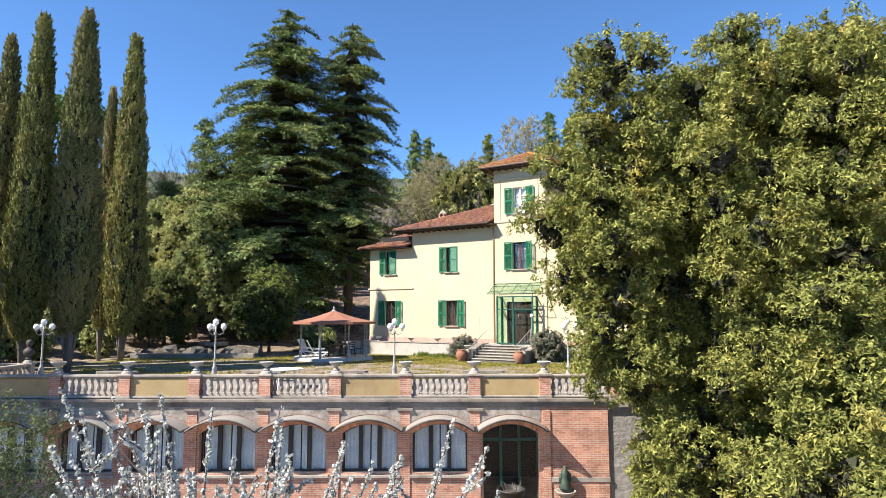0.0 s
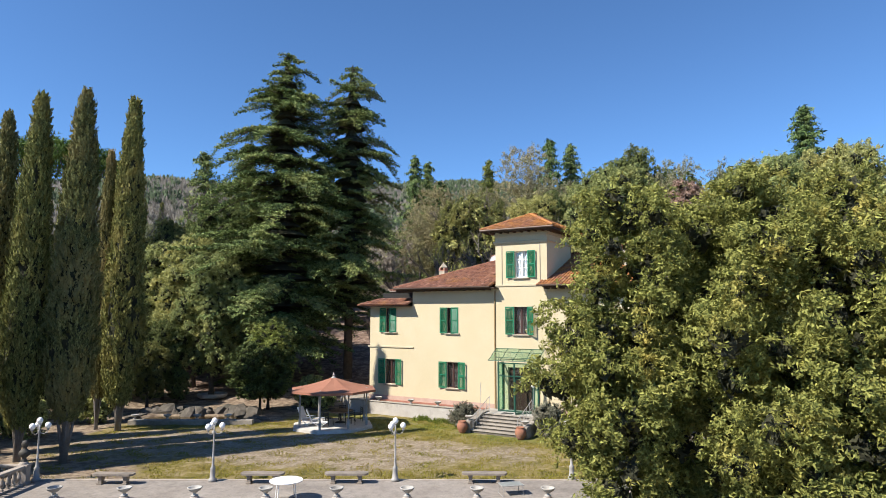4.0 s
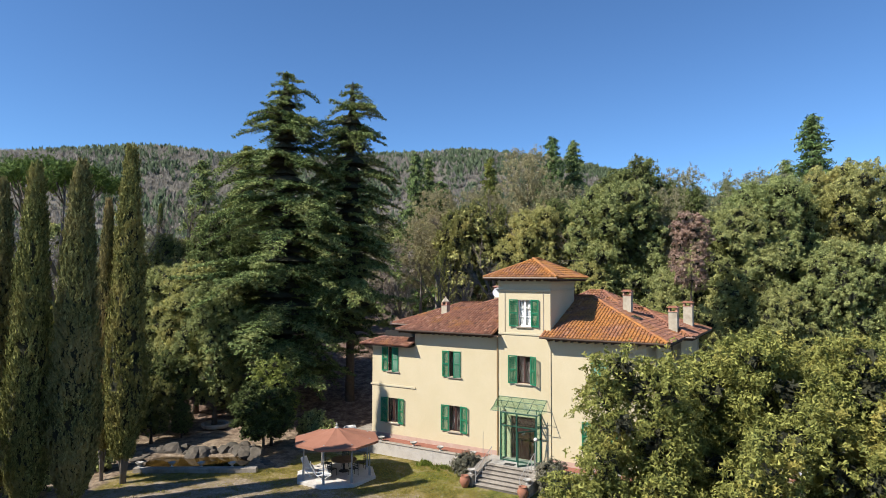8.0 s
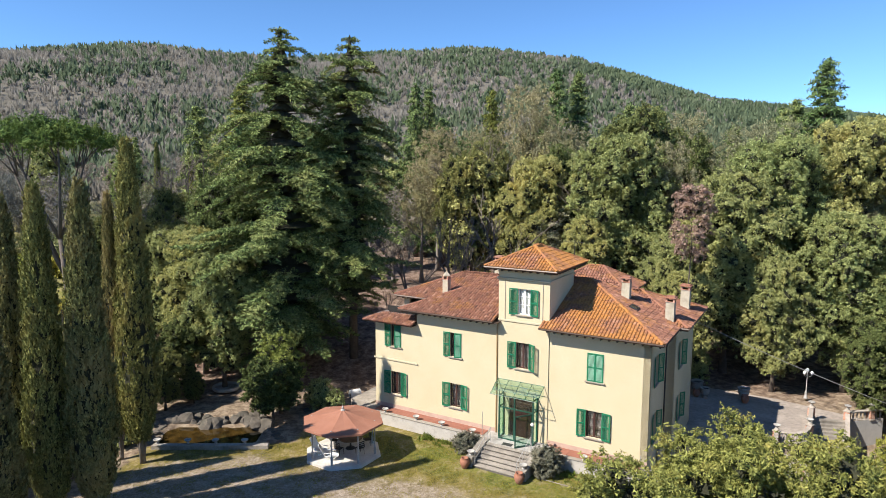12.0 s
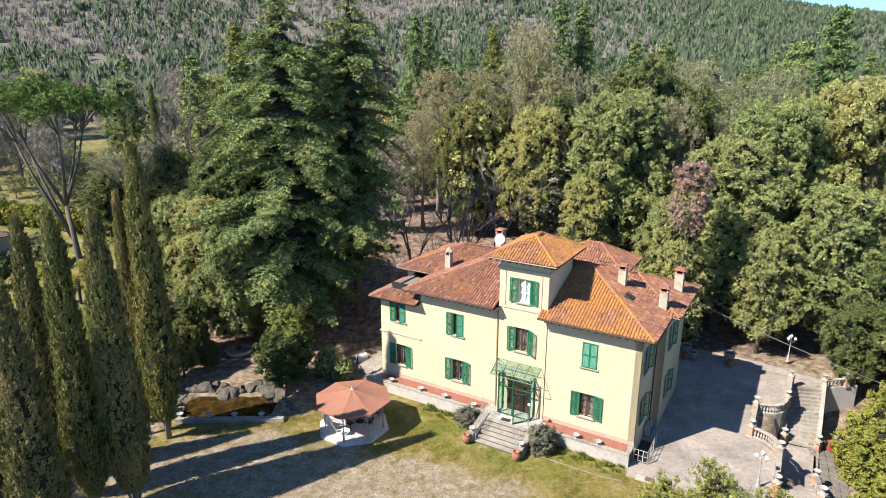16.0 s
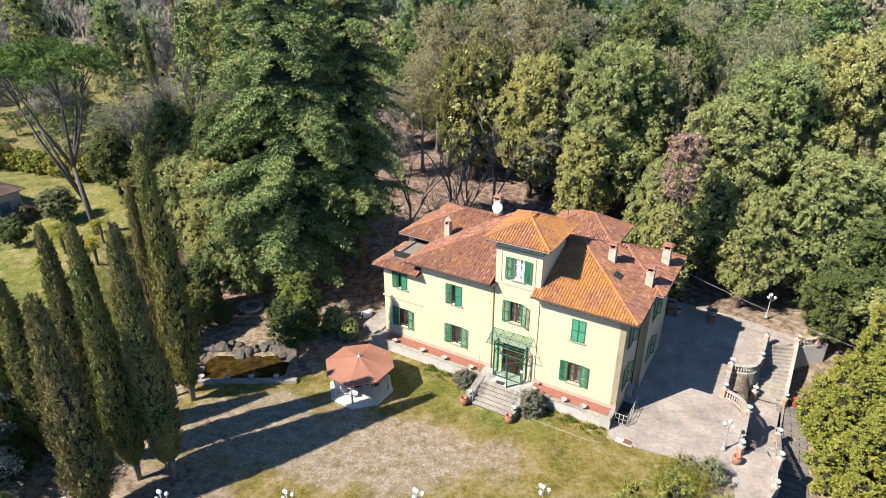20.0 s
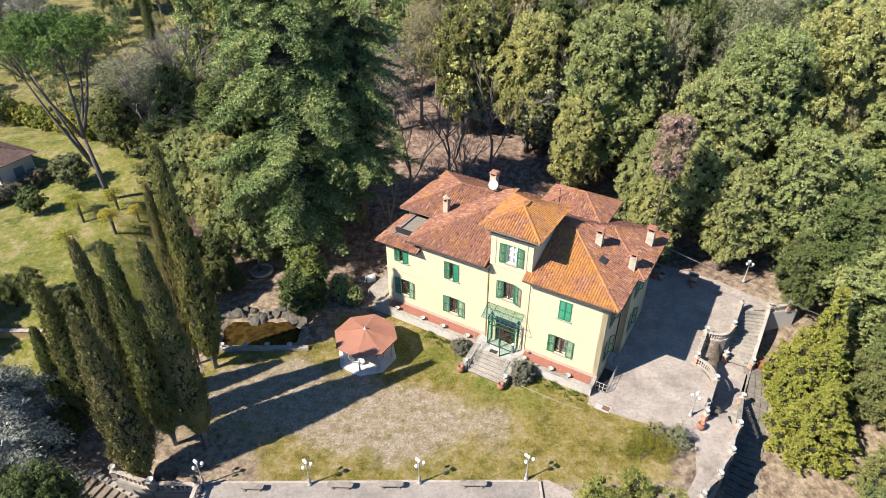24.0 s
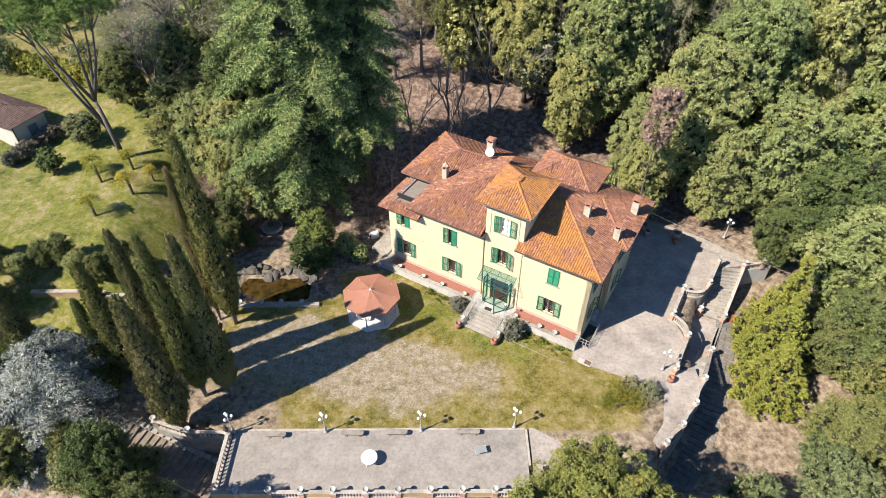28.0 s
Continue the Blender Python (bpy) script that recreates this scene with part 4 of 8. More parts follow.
def window_in(parent, u0, u1, z0, z1, sw, angles, curtained, m=None, shutters=True, barred=False):
    w, h = u1 - u0, z1 - z0
    win = part("window", Build().box(0, w, 0.14, 0.2, 0, 0.07).box(0, w, 0.14, 0.2, h - 0.07, h).box(0, 0.07, 0.14, 0.2, 0.07, h - 0.07).box(w - 0.07, w, 0.14, 0.2, 0.07, h - 0.07).box(w / 2 - 0.06, w / 2 + 0.06, 0.13, 0.2, 0.07, h - 0.07)
               .box(0.07, w / 2 - 0.06, 0.15, 0.19, h * 0.36, h * 0.36 + 0.04).box(w / 2 + 0.06, w - 0.07, 0.15, 0.19, h * 0.36, h * 0.36 + 0.04).box(0.07, w / 2 - 0.06, 0.15, 0.19, h * 0.68, h * 0.68 + 0.04).box(w / 2 + 0.06, w - 0.07, 0.15, 0.19, h * 0.68, h * 0.68 + 0.04),
               WHITE_PAINT if curtained else FRAME_WOOD, parent, "white window with curtains" if curtained else "dark brown wooden casement window")
    win.matrix_basis = (m or Matrix()) @ pose(u0, 0, z0)
    part("pane", Build().box(0.07, w - 0.07, 0.165, 0.175, 0.07, h - 0.07), GLASS, win)
    part("sill", Build().box(-0.12, w + 0.12, -0.12, 0.14, -0.09, -0.01, 0.012), SILL, win, "sandstone sill")
    part("surround", Build().box(-0.06, w + 0.06, -0.014, 0.0, h + 0.0, h + 0.07).box(-0.06, 0.0, -0.014, 0.0, 0, h).box(w, w + 0.06, -0.014, 0, 0, h), PALE, win, "pale plaster surround")
    back = Build()
    if curtained:
        vs = []
        for j in range(31):
            vs += [(w * j / 30, 0.26 + 0.025 * math.sin(j * 1.3), 0), (w * j / 30, 0.26 + 0.025 * math.sin(j * 1.3), h)]
        back.add(vs, [(2 * j, 2 * j + 2, 2 * j + 3, 2 * j + 1) for j in range(30)])
        part("curtain", back, CURTAIN, win, "white net curtain")
    else:
        part("curtain", back.box(0.05, w - 0.05, 0.34, 0.36, 0.05, h - 0.05), surface("dim_curtain", (0.064, 0.054, 0.051), (0.128, 0.115, 0.109), 3, 0.9, 0.1) if "dim_curtain" not in bpy.data.materials else bpy.data.materials["dim_curtain"], win, "dim curtain")
    if not shutters:
        return win
    for side, ang in zip((0, 1), angles):
        ob = part("shutter", louvre(sw, h + 0.04), SHUTTER, win, "closed green louvred shutter" if ang == 0 else "open green louvred shutter")
        if side == 0:
            ob.matrix_basis = pose(0.0, -0.03, -0.02, 0, 0, -ang)
        else:
            ob.matrix_basis = pose(w, -0.03, -0.02, 0, 0, ang) @ Matrix.Diagonal((-1, 1, 1, 1))
    return win


openings = [(a, b, c, d) for a, b, c, d, *_ in FRONT_WINDOWS]
low_wall = wall_grid(-9.8, -6.0, 0.6, 7.62, WALL_T, [o for o in openings if o[0] < -6])
part("wall", low_wall, PLASTER, villa)
part("wall", wall_grid(-6.0, 0.7, 0.6, 8.75, WALL_T, [o for o in openings if -6 < o[0] < 0]), PLASTER, villa)
tw = part("wall", wall_grid(0.7, 4.35, 0.6, 12.45, WALL_T, [o for o in openings if 1 < o[0] < 4] + [FRONT_DOOR]), PLASTER, villa)
tw.matrix_basis = pose(0, -0.07, 0)
part("wall", wall_grid(4.35, 10.8, 0.6, 8.75, WALL_T, [o for o in openings if o[0] > 5]), PLASTER, villa)
for u0, u1, z0, z1, sw, ang, cur in FRONT_WINDOWS:
    window_in(villa, u0, u1, z0, z1, sw, ang, cur, pose(0, -0.07 if 1 < u0 < 4 else 0, 0))
# side and back walls
M_E1 = pose(10.8, 0, 0, 0, 0, 90)
side_w = [(1.3, 2.2, 1.95, 3.75), (1.3, 2.2, 5.65, 7.45)]
e1 = part("wall", wall_grid(0.0, 4.4, 0.0, 8.75, WALL_T, side_w), PLASTER, villa)
e1.matrix_basis = M_E1
for o in side_w:
    window_in(villa, *o, 0.5, (172, 150), False, M_E1)
M_E2 = pose(11.4, 4.4, 0, 0, 0, 90)
side2 = [(1.6, 2.5, 1.9, 3.6), (1.6, 2.5, 5.65, 7.4)]
e2 = part("wall", wall_grid(0.0, 6.6, -0.2, 8.75, WALL_T, side2), PLASTER, villa)
e2.matrix_basis = M_E2
for o in side2:
    window_in(villa, *o, 0.5, (172, 150), False, M_E2)
part("wall", Build().box(10.8, 11.4, 4.4, 4.7, 0, 8.75), PLASTER, villa)
part("wall", Build().box(-9.8, -9.4, WALL_T, 11, 0, 7.62), PLASTER, villa)
part("wall", Build().box(-10.0, -9.75, 4.4, 11.5, 0, 8.75), PLASTER, villa)
part("wall", Build().box(-10, -9.4, 4.2, 4.4, 0.6, 8.75).box(-6.2, -6.0, 0.42, 4.4, 7.6, 8.75), PLASTER, villa)
part("wall", Build().box(-10, 11.4, 11.1, 11.5, 0, 8.75), PLASTER, villa)
BB, BBZ = (1.0, 7.4, 7.7, 13.0), 10.1
part("tower_wall", Build().box(0.7, 1.1, WALL_T - 0.07, 4.5, 8.2, 12.45).box(3.95, 4.35, WALL_T - 0.07, 4.5, 8.2, 12.45).box(1.1, 3.95, 4.1, 4.5, 8.2, 12.45), PLASTER, villa)
part("back_block", Build().box(BB[0] + 0.6, BB[1] - 0.6, BB[2] + 0.6, BB[3] - 0.6, 0, BBZ - 0.1), PLASTER, villa, "taller back block in pale yellow plaster")
# sheet behind the panes; its black colour stands for the unlit room
part("interior", Build().box(-9.3, 10.3, 0.9, 1.0, 0.6, 8.6), UNLIT_BLACK, villa, "near-black sheet painted as the unlit room behind the windows")
# mouldings
part("tower_cornice", Build().box(0.6, 4.45, -0.2, 0.0, 11.75, 11.86, 0.02).box(4.35, 4.45, 0.0, 4.5, 11.75, 11.86).box(0.6, 0.7, 0, 4.5, 11.75, 11.86).box(0.64, 4.41, -0.15, -0.07, 11.66, 11.75), PALE, villa, "pale plaster cornice round the tower")
part("tower_cornice", Build().box(0.66, 4.39, -0.14, -0.07, 12.2, 12.45).box(4.35, 4.42, -0.07, 4.5, 12.2, 12.45), PALE, villa)
part("tower_band", Build().box(0.68, 4.37, -0.13, -0.07, 8.86, 8.98, 0.01), PALE, villa, "thin plaster string course")
for u in (1.16, 3.86):
    part("pilaster", Build().box(u, u + 0.04, -0.1, -0.07, 8.98, 11.66), SILL, villa)
part("belt", Build().box(-9.92, -5.9, -0.07, 0.0, 4.6, 4.72, 0.01), PALE, villa, "plaster string course")
part("skirting", Build().box(-9.83, 0.7, -0.02, 0, 0.85, 1.16).box(4.35, 10.83, -0.02, 0, 0.85, 1.16), surface("pinkish_plinth", (0.397, 0.269, 0.211), (0.461, 0.339, 0.275), 2, 0.9, 0.2), villa, "pinkish painted plinth")
part("downpipe", Build().tube([(0.63, -0.1, 8.6), (0.63, -0.1, 0.9)], 0.055, 8), surface("tan_pipe", (0.269, 0.173, 0.077), (0.320, 0.218, 0.109), 3, 0.5, 0), villa, "tan rainwater pipe")
part("downpipe", Build().tube([(10.95, 3.9, 8.6), (10.95, 3.9, 0.2)], 0.05, 8), DARK_IRON, villa, "dark rainwater pipe")

# roofs: planes with tiles laid on them row by row
PITCH = 0.385
TILE_RNG = random.Random(5)


def slope_tiles(corners, mat, name, parent, label=""):
    """Barrel tiles over a planar roof slope. corners: the eave's two ends first, going round."""
    c = [Vector(p) for p in corners]
    n = (c[1] - c[0]).cross(c[-1] - c[0]).normalized()
    if n.z < 0:
        n = -n
    along = (c[1] - c[0]).normalized()
    up = n.cross(along)
    if up.z < 0:
        up = -up
    flat = [((p - c[0]).dot(along), (p - c[0]).dot(up)) for p in c]

    def inside(x, y):
        r = False
        for (x0, y0), (x1, y1) in zip(flat, flat[1:] + flat[:1]):
            if (y0 > y) != (y1 > y) and x < (x1 - x0) * (y - y0) / (y1 - y0) + x0:
                r = not r
        return r

    b = Build()
    b.add(c, [tuple(range(len(c)))])
    b.add([p - n * 0.07 for p in c], [tuple(reversed(range(len(c))))])
    k = len(c)
    for i in range(k):
        j = (i + 1) % k
        b.add([c[i], c[j], c[j] - n * 0.07, c[i] - n * 0.07], [(3, 2, 1, 0)])
    w, h = 0.215, 0.34
    x0, x1 = min(p[0] for p in flat), max(p[0] for p in flat)
    y1 = max(p[1] for p in flat)
    for j in range(int(y1 / h) + 1):
        for i in range(int((x1 - x0) / w) + 1):
            x, y = x0 + (i + 0.5) * w, (j + 0.5) * h
            if not inside(x, min(y, y1 - 0.02)):
                continue
            q = TILE_RNG.uniform
            cx, y_lo, y_hi = x + q(-0.012, 0.012), j * h - 0.05 + q(-0.02, 0.02), (j + 1) * h + 0.02
            r0, r1, lift = 0.076, 0.066, 0.022 + q(0, 0.014)
            vs = []
            for yy, r, up_ in ((y_lo, r0, lift), (y_hi, r1, 0.0)):
                for a in (-1.0, -0.5, 0.5, 1.0):
                    ang = a * 1.45
                    vs.append(c[0] + along * (cx + r * 1.15 * math.sin(ang)) + up * yy + n * (r * math.cos(ang) * 0.85 + up_))
            b.add(vs, [(0, 1, 5, 4), (1, 2, 6, 5), (2, 3, 7, 6), (0, 3, 2, 1)])
    ob = part(name, b, mat, parent, label)
    return ob


RIDGE_MESH = {}


def ridge_tiles(p, q, mat, parent):
    """A row of overlapping ridge tiles along a ridge or hip, each an object of its own."""
    p, q = Vector(p), Vector(q)
    if mat.name not in RIDGE_MESH:
        b = Build()
        prof = [(0.13 * math.cos(math.pi * k / 6), 0.09 * math.sin(math.pi * k / 6) - 0.01) for k in range(7)]
        vs = [(0.0, a, c) for a, c in prof] + [(0.46, a * 0.86, c * 0.9) for a, c in prof]
        b.add(vs, [(k, k + 1, k + 8, k + 7) for k in range(6)] + [tuple(range(7)), tuple(reversed(range(7, 14)))])
        RIDGE_MESH[mat.name] = b.mesh("ridge_tile", mat)
    d = q - p
    n = max(2, int(d.length / 0.4))
    x = d.normalized()
    y = Vector((0, 0, 1)).cross(x).normalized()
    z = x.cross(y)
    rot = Matrix(((x.x, y.x, z.x, 0), (x.y, y.y, z.y, 0), (x.z, y.z, z.z, 0), (0, 0, 0, 1)))
    for k in range(n):
        c = p + d * (k / n) + z * 0.03
        part("ridge_tile", RIDGE_MESH[mat.name], None, parent).matrix_basis = Matrix.Translation(c) @ rot


def hip_roof(u0, u1, v0, v1, z, parent, mat, sides="fblr", ridge=None, label="", soffit=True):
    """A hipped roof over the eave rectangle."""
    w, d = u1 - u0, v1 - v0
    half = min(w, d) / 2
    top = z + half * PITCH if ridge is None else ridge
    if w >= d:
        r0, r1 = (u0 + half, v0 + half, top), (u1 - half, v0 + half, top)
    else:
        r0, r1 = (u0 + half, v0 + half, top), (u0 + half, v1 - half, top)
    A, B, C, D = (u0, v0, z), (u1, v0, z), (u1, v1, z), (u0, v1, z)
    roof = part("roof", Build().box(u0 + 0.05, u1 - 0.05, v0 + 0.05, v1 - 0.05, z - 0.16, z - 0.09), EAVE_WOOD, parent, label or "terracotta tile roof with dark timber eaves")
    if w >= d:
        faces = {"f": [A, B, r1, r0], "b": [C, D, r0, r1], "r": [B, C, r1], "l": [D, A, r0]}
        hips = [(A, r0), (D, r0), (B, r1), (C, r1), (r0, r1)]
    else:
        faces = {"f": [A, B, r0], "b": [C, D, r1], "r": [B, C, r1, r0], "l": [D, A, r0, r1]}
        hips = [(A, r0), (B, r0), (C, r1), (D, r1), (r0, r1)]
    for s in sides:
        slope_tiles(faces[s], mat, "slope", roof)
    for p, q in hips:
        if (Vector(p) - Vector(q)).length > 0.3:
            ridge_tiles(p, q, mat, roof)
    raft = Build()
    for k in range(int(w / 0.5)):
        u = u0 + 0.25 + 0.5 * k
        raft.box(u - 0.04, u + 0.04, v0 + 0.06, v0 + 0.8, z - 0.26, z - 0.16)
    for k in range(int(d / 0.5)):
        v = v0 + 0.25 + 0.5 * k
        raft.box(u1 - 0.8, u1 - 0.06, v - 0.04, v + 0.04, z - 0.26, z - 0.16)
    part("rafter", raft, EAVE_WOOD, roof, "dark rafter ends")
    gut = Build().tube([(u0, v0 - 0.05, z - 0.06), (u1, v0 - 0.05, z - 0.06)], 0.06, 6)
    if u1 > 6:
        gut.tube([(u1 + 0.05, v0, z - 0.06), (u1 + 0.05, v1, z - 0.06)], 0.06, 6)
    part("gutter", gut, surface("brown_gutter", (0.102, 0.064, 0.045), (0.141, 0.096, 0.070), 3, 0.5, 0) if "brown_gutter" not in bpy.data.materials else bpy.data.materials["brown_gutter"], roof)
    return roof


ZE = 8.88
# right wing: front slope to the ridge, hip to the east
rw = part("roof", Build().box(4.3, 11.6, -0.8, 5.6, ZE - 0.16, ZE - 0.09), EAVE_WOOD, villa, "weathered terracotta roof with orange lichen")
HA = (5.4, 5.45, ZE + 6.3 * PITCH)
slope_tiles([(3.9, -0.88, ZE), (11.68, -0.88, ZE), HA, (3.9, 5.45, HA[2])], ROOF_LICHEN, "slope", rw)
slope_tiles([(11.68, -0.88, ZE), (11.68, 5.45, ZE), HA], ROOF_TILE, "slope", rw)
slope_tiles([(11.68, 5.45, ZE), (11.68, 11.9, ZE), HA], ROOF_TILE, "slope", rw)
ridge_tiles((11.68, -0.88, ZE), HA, ROOF_LICHEN, rw)
ridge_tiles((3.9, 5.45, HA[2]), HA, ROOF_TILE, rw)
slope_tiles([(11.68, 11.9, ZE), (3.9, 11.9, ZE), (3.9, 5.45, HA[2]), HA], ROOF_TILE, "slope", rw)
raft = Build()
for k in range(15):
    raft.box(4.45 + 0.5 * k - 0.04, 4.45 + 0.5 * k + 0.04, -0.82, 0, ZE - 0.26, ZE - 0.16)
for k in range(9):
    raft.box(10.8, 11.62, -0.5 + 0.5 * k - 0.04, -0.5 + 0.5 * k + 0.04, ZE - 0.26, ZE - 0.16)
part("rafter", raft, EAVE_WOOD, rw, "dark rafter ends")
part("gutter", Build().tube([(3.95, -0.94, ZE - 0.05), (11.7, -0.94, ZE - 0.05)], 0.06, 6).tube([(11.74, -0.9, ZE - 0.05), (11.74, 4, ZE - 0.05)], 0.06, 6), EAVE_WOOD, rw)
hip_roof(4.0, 12.25, 3.9, 11.55, ZE + 0.03, villa, ROOF_TILE, "fbr")
# left block
lw = part("roof", Build().box(-6.9, 0.9, -0.75, 5.6, ZE - 0.16, ZE - 0.09), EAVE_WOOD, villa, "weathered brown-red terracotta tile roof")
slope_tiles([(-7.1, -0.82, ZE), (0.62, -0.82, ZE), (0.68, 5.3, ZE + 6.12 * PITCH), (-0.98, 5.3, ZE + 6.12 * PITCH)], ROOF_TILE, "slope", lw)
slope_tiles([(-7.1, 8.5, ZE), (-7.1, -0.82, ZE), (-0.98, 5.3, ZE + 6.12 * PITCH), (-0.98, 8.5, ZE + 6.12 * PITCH)], ROOF_TILE, "slope", lw)
slope_tiles([(0.68, 11.9, ZE), (-0.98, 11.9, ZE), (-0.98, 5.3, ZE + 6.12 * PITCH), (0.68, 5.3, ZE + 6.12 * PITCH)], ROOF_TILE, "slope", lw)
ridge_tiles((-7.1, -0.82, ZE), (-0.98, 5.3, ZE + 6.12 * PITCH), ROOF_TILE, lw)
ridge_tiles((-0.98, 5.3, ZE + 6.12 * PITCH), (0.68, 5.3, ZE + 6.12 * PITCH), ROOF_TILE, lw)
raft = Build()
for k in range(16):
    raft.box(-6.9 + 0.48 * k - 0.04, -6.9 + 0.48 * k + 0.04, -0.76, 0, ZE - 0.26, ZE - 0.16)
part("rafter", raft, EAVE_WOOD, lw, "dark rafter ends")
part("gutter", Build().tube([(-7.1, -0.88, ZE - 0.05), (0.6, -0.88, ZE - 0.05)], 0.06, 6), EAVE_WOOD, lw)
hip_roof(-10.6, 3.0, 3.62, 12.1, ZE + 0.02, villa, ROOF_TILE, "fbl")
hip_roof(*BB, BBZ, villa, ROOF_TILE, "fbrl", 11.6)
hip_roof(-0.05, 5.1, -0.82, 5.25, 12.62, villa, ROOF_LICHEN, "fbrl", 13.85, "orange lichened terracotta tower roof")
# low roof over the west end: a tiled strip round a flat felted part
lo = part("roof", Build().box(-9.8, -6.0, 0.2, 4.4, 7.9, 8.08), BITUMEN, villa, "grey felted flat roof edged with tiles")
slope_tiles([(-10.5, -0.76, 7.72), (-6.0, -0.76, 7.72), (-6.0, 0.45, 8.16), (-9.3, 0.45, 8.16)], ROOF_TILE, "slope", lo)
slope_tiles([(-10.5, 4.4, 7.72), (-10.5, -0.76, 7.72), (-9.3, 0.45, 8.16), (-9.3, 4.4, 8.16)], ROOF_TILE, "slope", lo)
part("soffit", Build().box(-10.4, -6.05, -0.68, 0.0, 7.58, 7.63).box(-10.4, -9.8, -0.68, 4.4, 7.58, 7.63), EAVE_WOOD, lo)
part("kerb", Build().box(-9.3, -9.15, 0.45, 4.4, 8.05, 8.22).box(-9.3, -6, 0.45, 0.55, 8.05, 8.2), surface("lead_edge", (0.192, 0.192, 0.198), (0.256, 0.256, 0.262), 3, 0.5, 0.1), lo)


def chimney(u, v, z0, z1, w, turn=0, pot="tile"):
    ch = part("chimney", Build().box(-w, w, -w, w, z0, z1 - 0.28), CHIMNEY_RENDER, villa, "cream rendered chimney with a tiled cap")
    ch.matrix_basis = pose(u, v, 0, 0, 0, turn)
    part("legs", Build().box(-w, -w + 0.1, -w, w, z1 - 0.28, z1 - 0.08).box(w - 0.1, w, -w, w, z1 - 0.28, z1 - 0.08).box(-w - 0.04, w + 0.04, -w - 0.04, w + 0.04, z1 - 0.33, z1 - 0.28), BRICK, ch)
    if pot == "tile":
        part("cap", Build().box(-w - 0.1, w + 0.1, -w - 0.1, w + 0.1, z1 - 0.08, z1 - 0.02, 0.01).box(-w, w, -w, w, z1 - 0.02, z1 + 0.05), TERRACOTTA, ch, "terracotta cap")
    else:
        part("cap", Build().lathe([(w * 1.35, z1 - 0.08), (w * 1.4, z1 - 0.02), (0.05, z1 + 0.3), (0.03, z1 + 0.4)], 4), CHIMNEY_RENDER, ch)
    return ch


chimney(-6.1, 4.5, 9.2, 10.75, 0.24, 0, "peak")
chimney(7.95, 4.95, 9.8, 11.75, 0.27)
chimney(10.95, 4.6, 9.0, 10.75, 0.27)
chimney(11.2, 8.65, 9.2, 10.95, 0.3)
chimney(-3.7, 9.2, 9.8, 11.9, 0.32)
dish = part("satellite_dish", Build().lathe([(0.02, -0.12), (0.2, -0.09), (0.35, -0.03), (0.43, 0.04), (0.44, 0.05), (0.35, -0.01), (0.2, -0.06), (0.0, -0.09)], 20), WHITE_PAINT, villa, "white satellite dish")
dish.matrix_basis = pose(-3.1, 7.75, 11.4, 62, 0, 20)
part("mast", Build().tube([(-3.05, 8.0, 9.9), (-3.05, 8.0, 11.4)], 0.03, 6), DARK_IRON, villa)
an = Build().tube([(3.95, 5.7, 10.9), (3.95, 5.7, 14.0)], 0.025, 6).tube([(3.3, 5.7, 13.85), (4.6, 5.7, 13.85)], 0.015, 4)
for k in range(7):
    an.tube([(3.35 + 0.2 * k, 5.45, 13.85), (3.35 + 0.2 * k, 5.95, 13.85)], 0.008, 4)
part("antenna", an, DARK_IRON, villa, "thin roof aerial")
sk = part("skylight", Build().box(-0.3, 0.3, -0.4, 0.4, 0, 0.1, 0.02), DARK_IRON, villa, "small roof window")
sk.matrix_basis = pose(8.9, 3.4, 9.98, 0, 21, 0)
part("pane", Build().box(-0.23, 0.23, -0.33, 0.33, 0.1, 0.115), GLASS, sk)

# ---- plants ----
# near-black colour that paints the shade inside tree crowns
CORE_SHADE = surface("crown_gap_shade", (0.022, 0.024, 0.011), (0.04, 0.042, 0.019), 4.0, 0.95, 0.8, 12, dist=0.08)


def unit(a):
    return a / np.maximum(np.linalg.norm(a, axis=-1, keepdims=True), 1e-9)


def leaf_quads(rng, centre, normal, length, width, spread=0.7, droop=0.15):
    """Bent lozenge leaves (or sprays of leaves) at the centres, facing roughly along the normals."""
    n = len(centre)
    nor = unit(normal + spread * rng.normal(size=(n, 3)))
    t = unit(np.cross(nor, rng.normal(size=(n, 3))))
    b = np.cross(nor, t)
    s = rng.uniform(0.65, 1.35, (n, 1))
    L, W = length * s * 0.5, width * s * 0.5
    return np.stack([centre - t * L - nor * L * droop, centre + b * W, centre + t * L - nor * L * droop, centre - b * W], 1)


def leaf_tris(rng, centre, normal, length, width, spread=0.6):
    """Pointed leaves or sprays, one triangle each."""
    n = len(centre)
    nor = unit(normal + spread * rng.normal(size=(n, 3)))
    t = unit(np.cross(nor, rng.normal(size=(n, 3))))
    b = np.cross(nor, t)
    s = rng.uniform(0.65, 1.35, (n, 1))
    L, W = length * s * 0.5, width * s * 0.5
    return np.stack([centre - t * L + b * W, centre - t * L * 0.7 - b * W, centre + t * L], 1)


def sphere_dirs(rng, n):
    return unit(rng.normal(size=(n, 3)))


def warp(p, size, amount, seed=0.0):
    """Points shifted by a smooth irregular field, so that clumps lose their roundness."""
    q = p / size
    e = np.sin(q[:, [1, 2, 0]] * 2.1 + seed * 1.7) + 0.6 * np.sin(q[:, [2, 0, 1]] * 4.7 + 1.3 + seed) + 0.4 * np.sin(q * 8.3 + q[:, [1, 2, 0]] * 5.1 + seed * 2.3)
    return p + e * amount


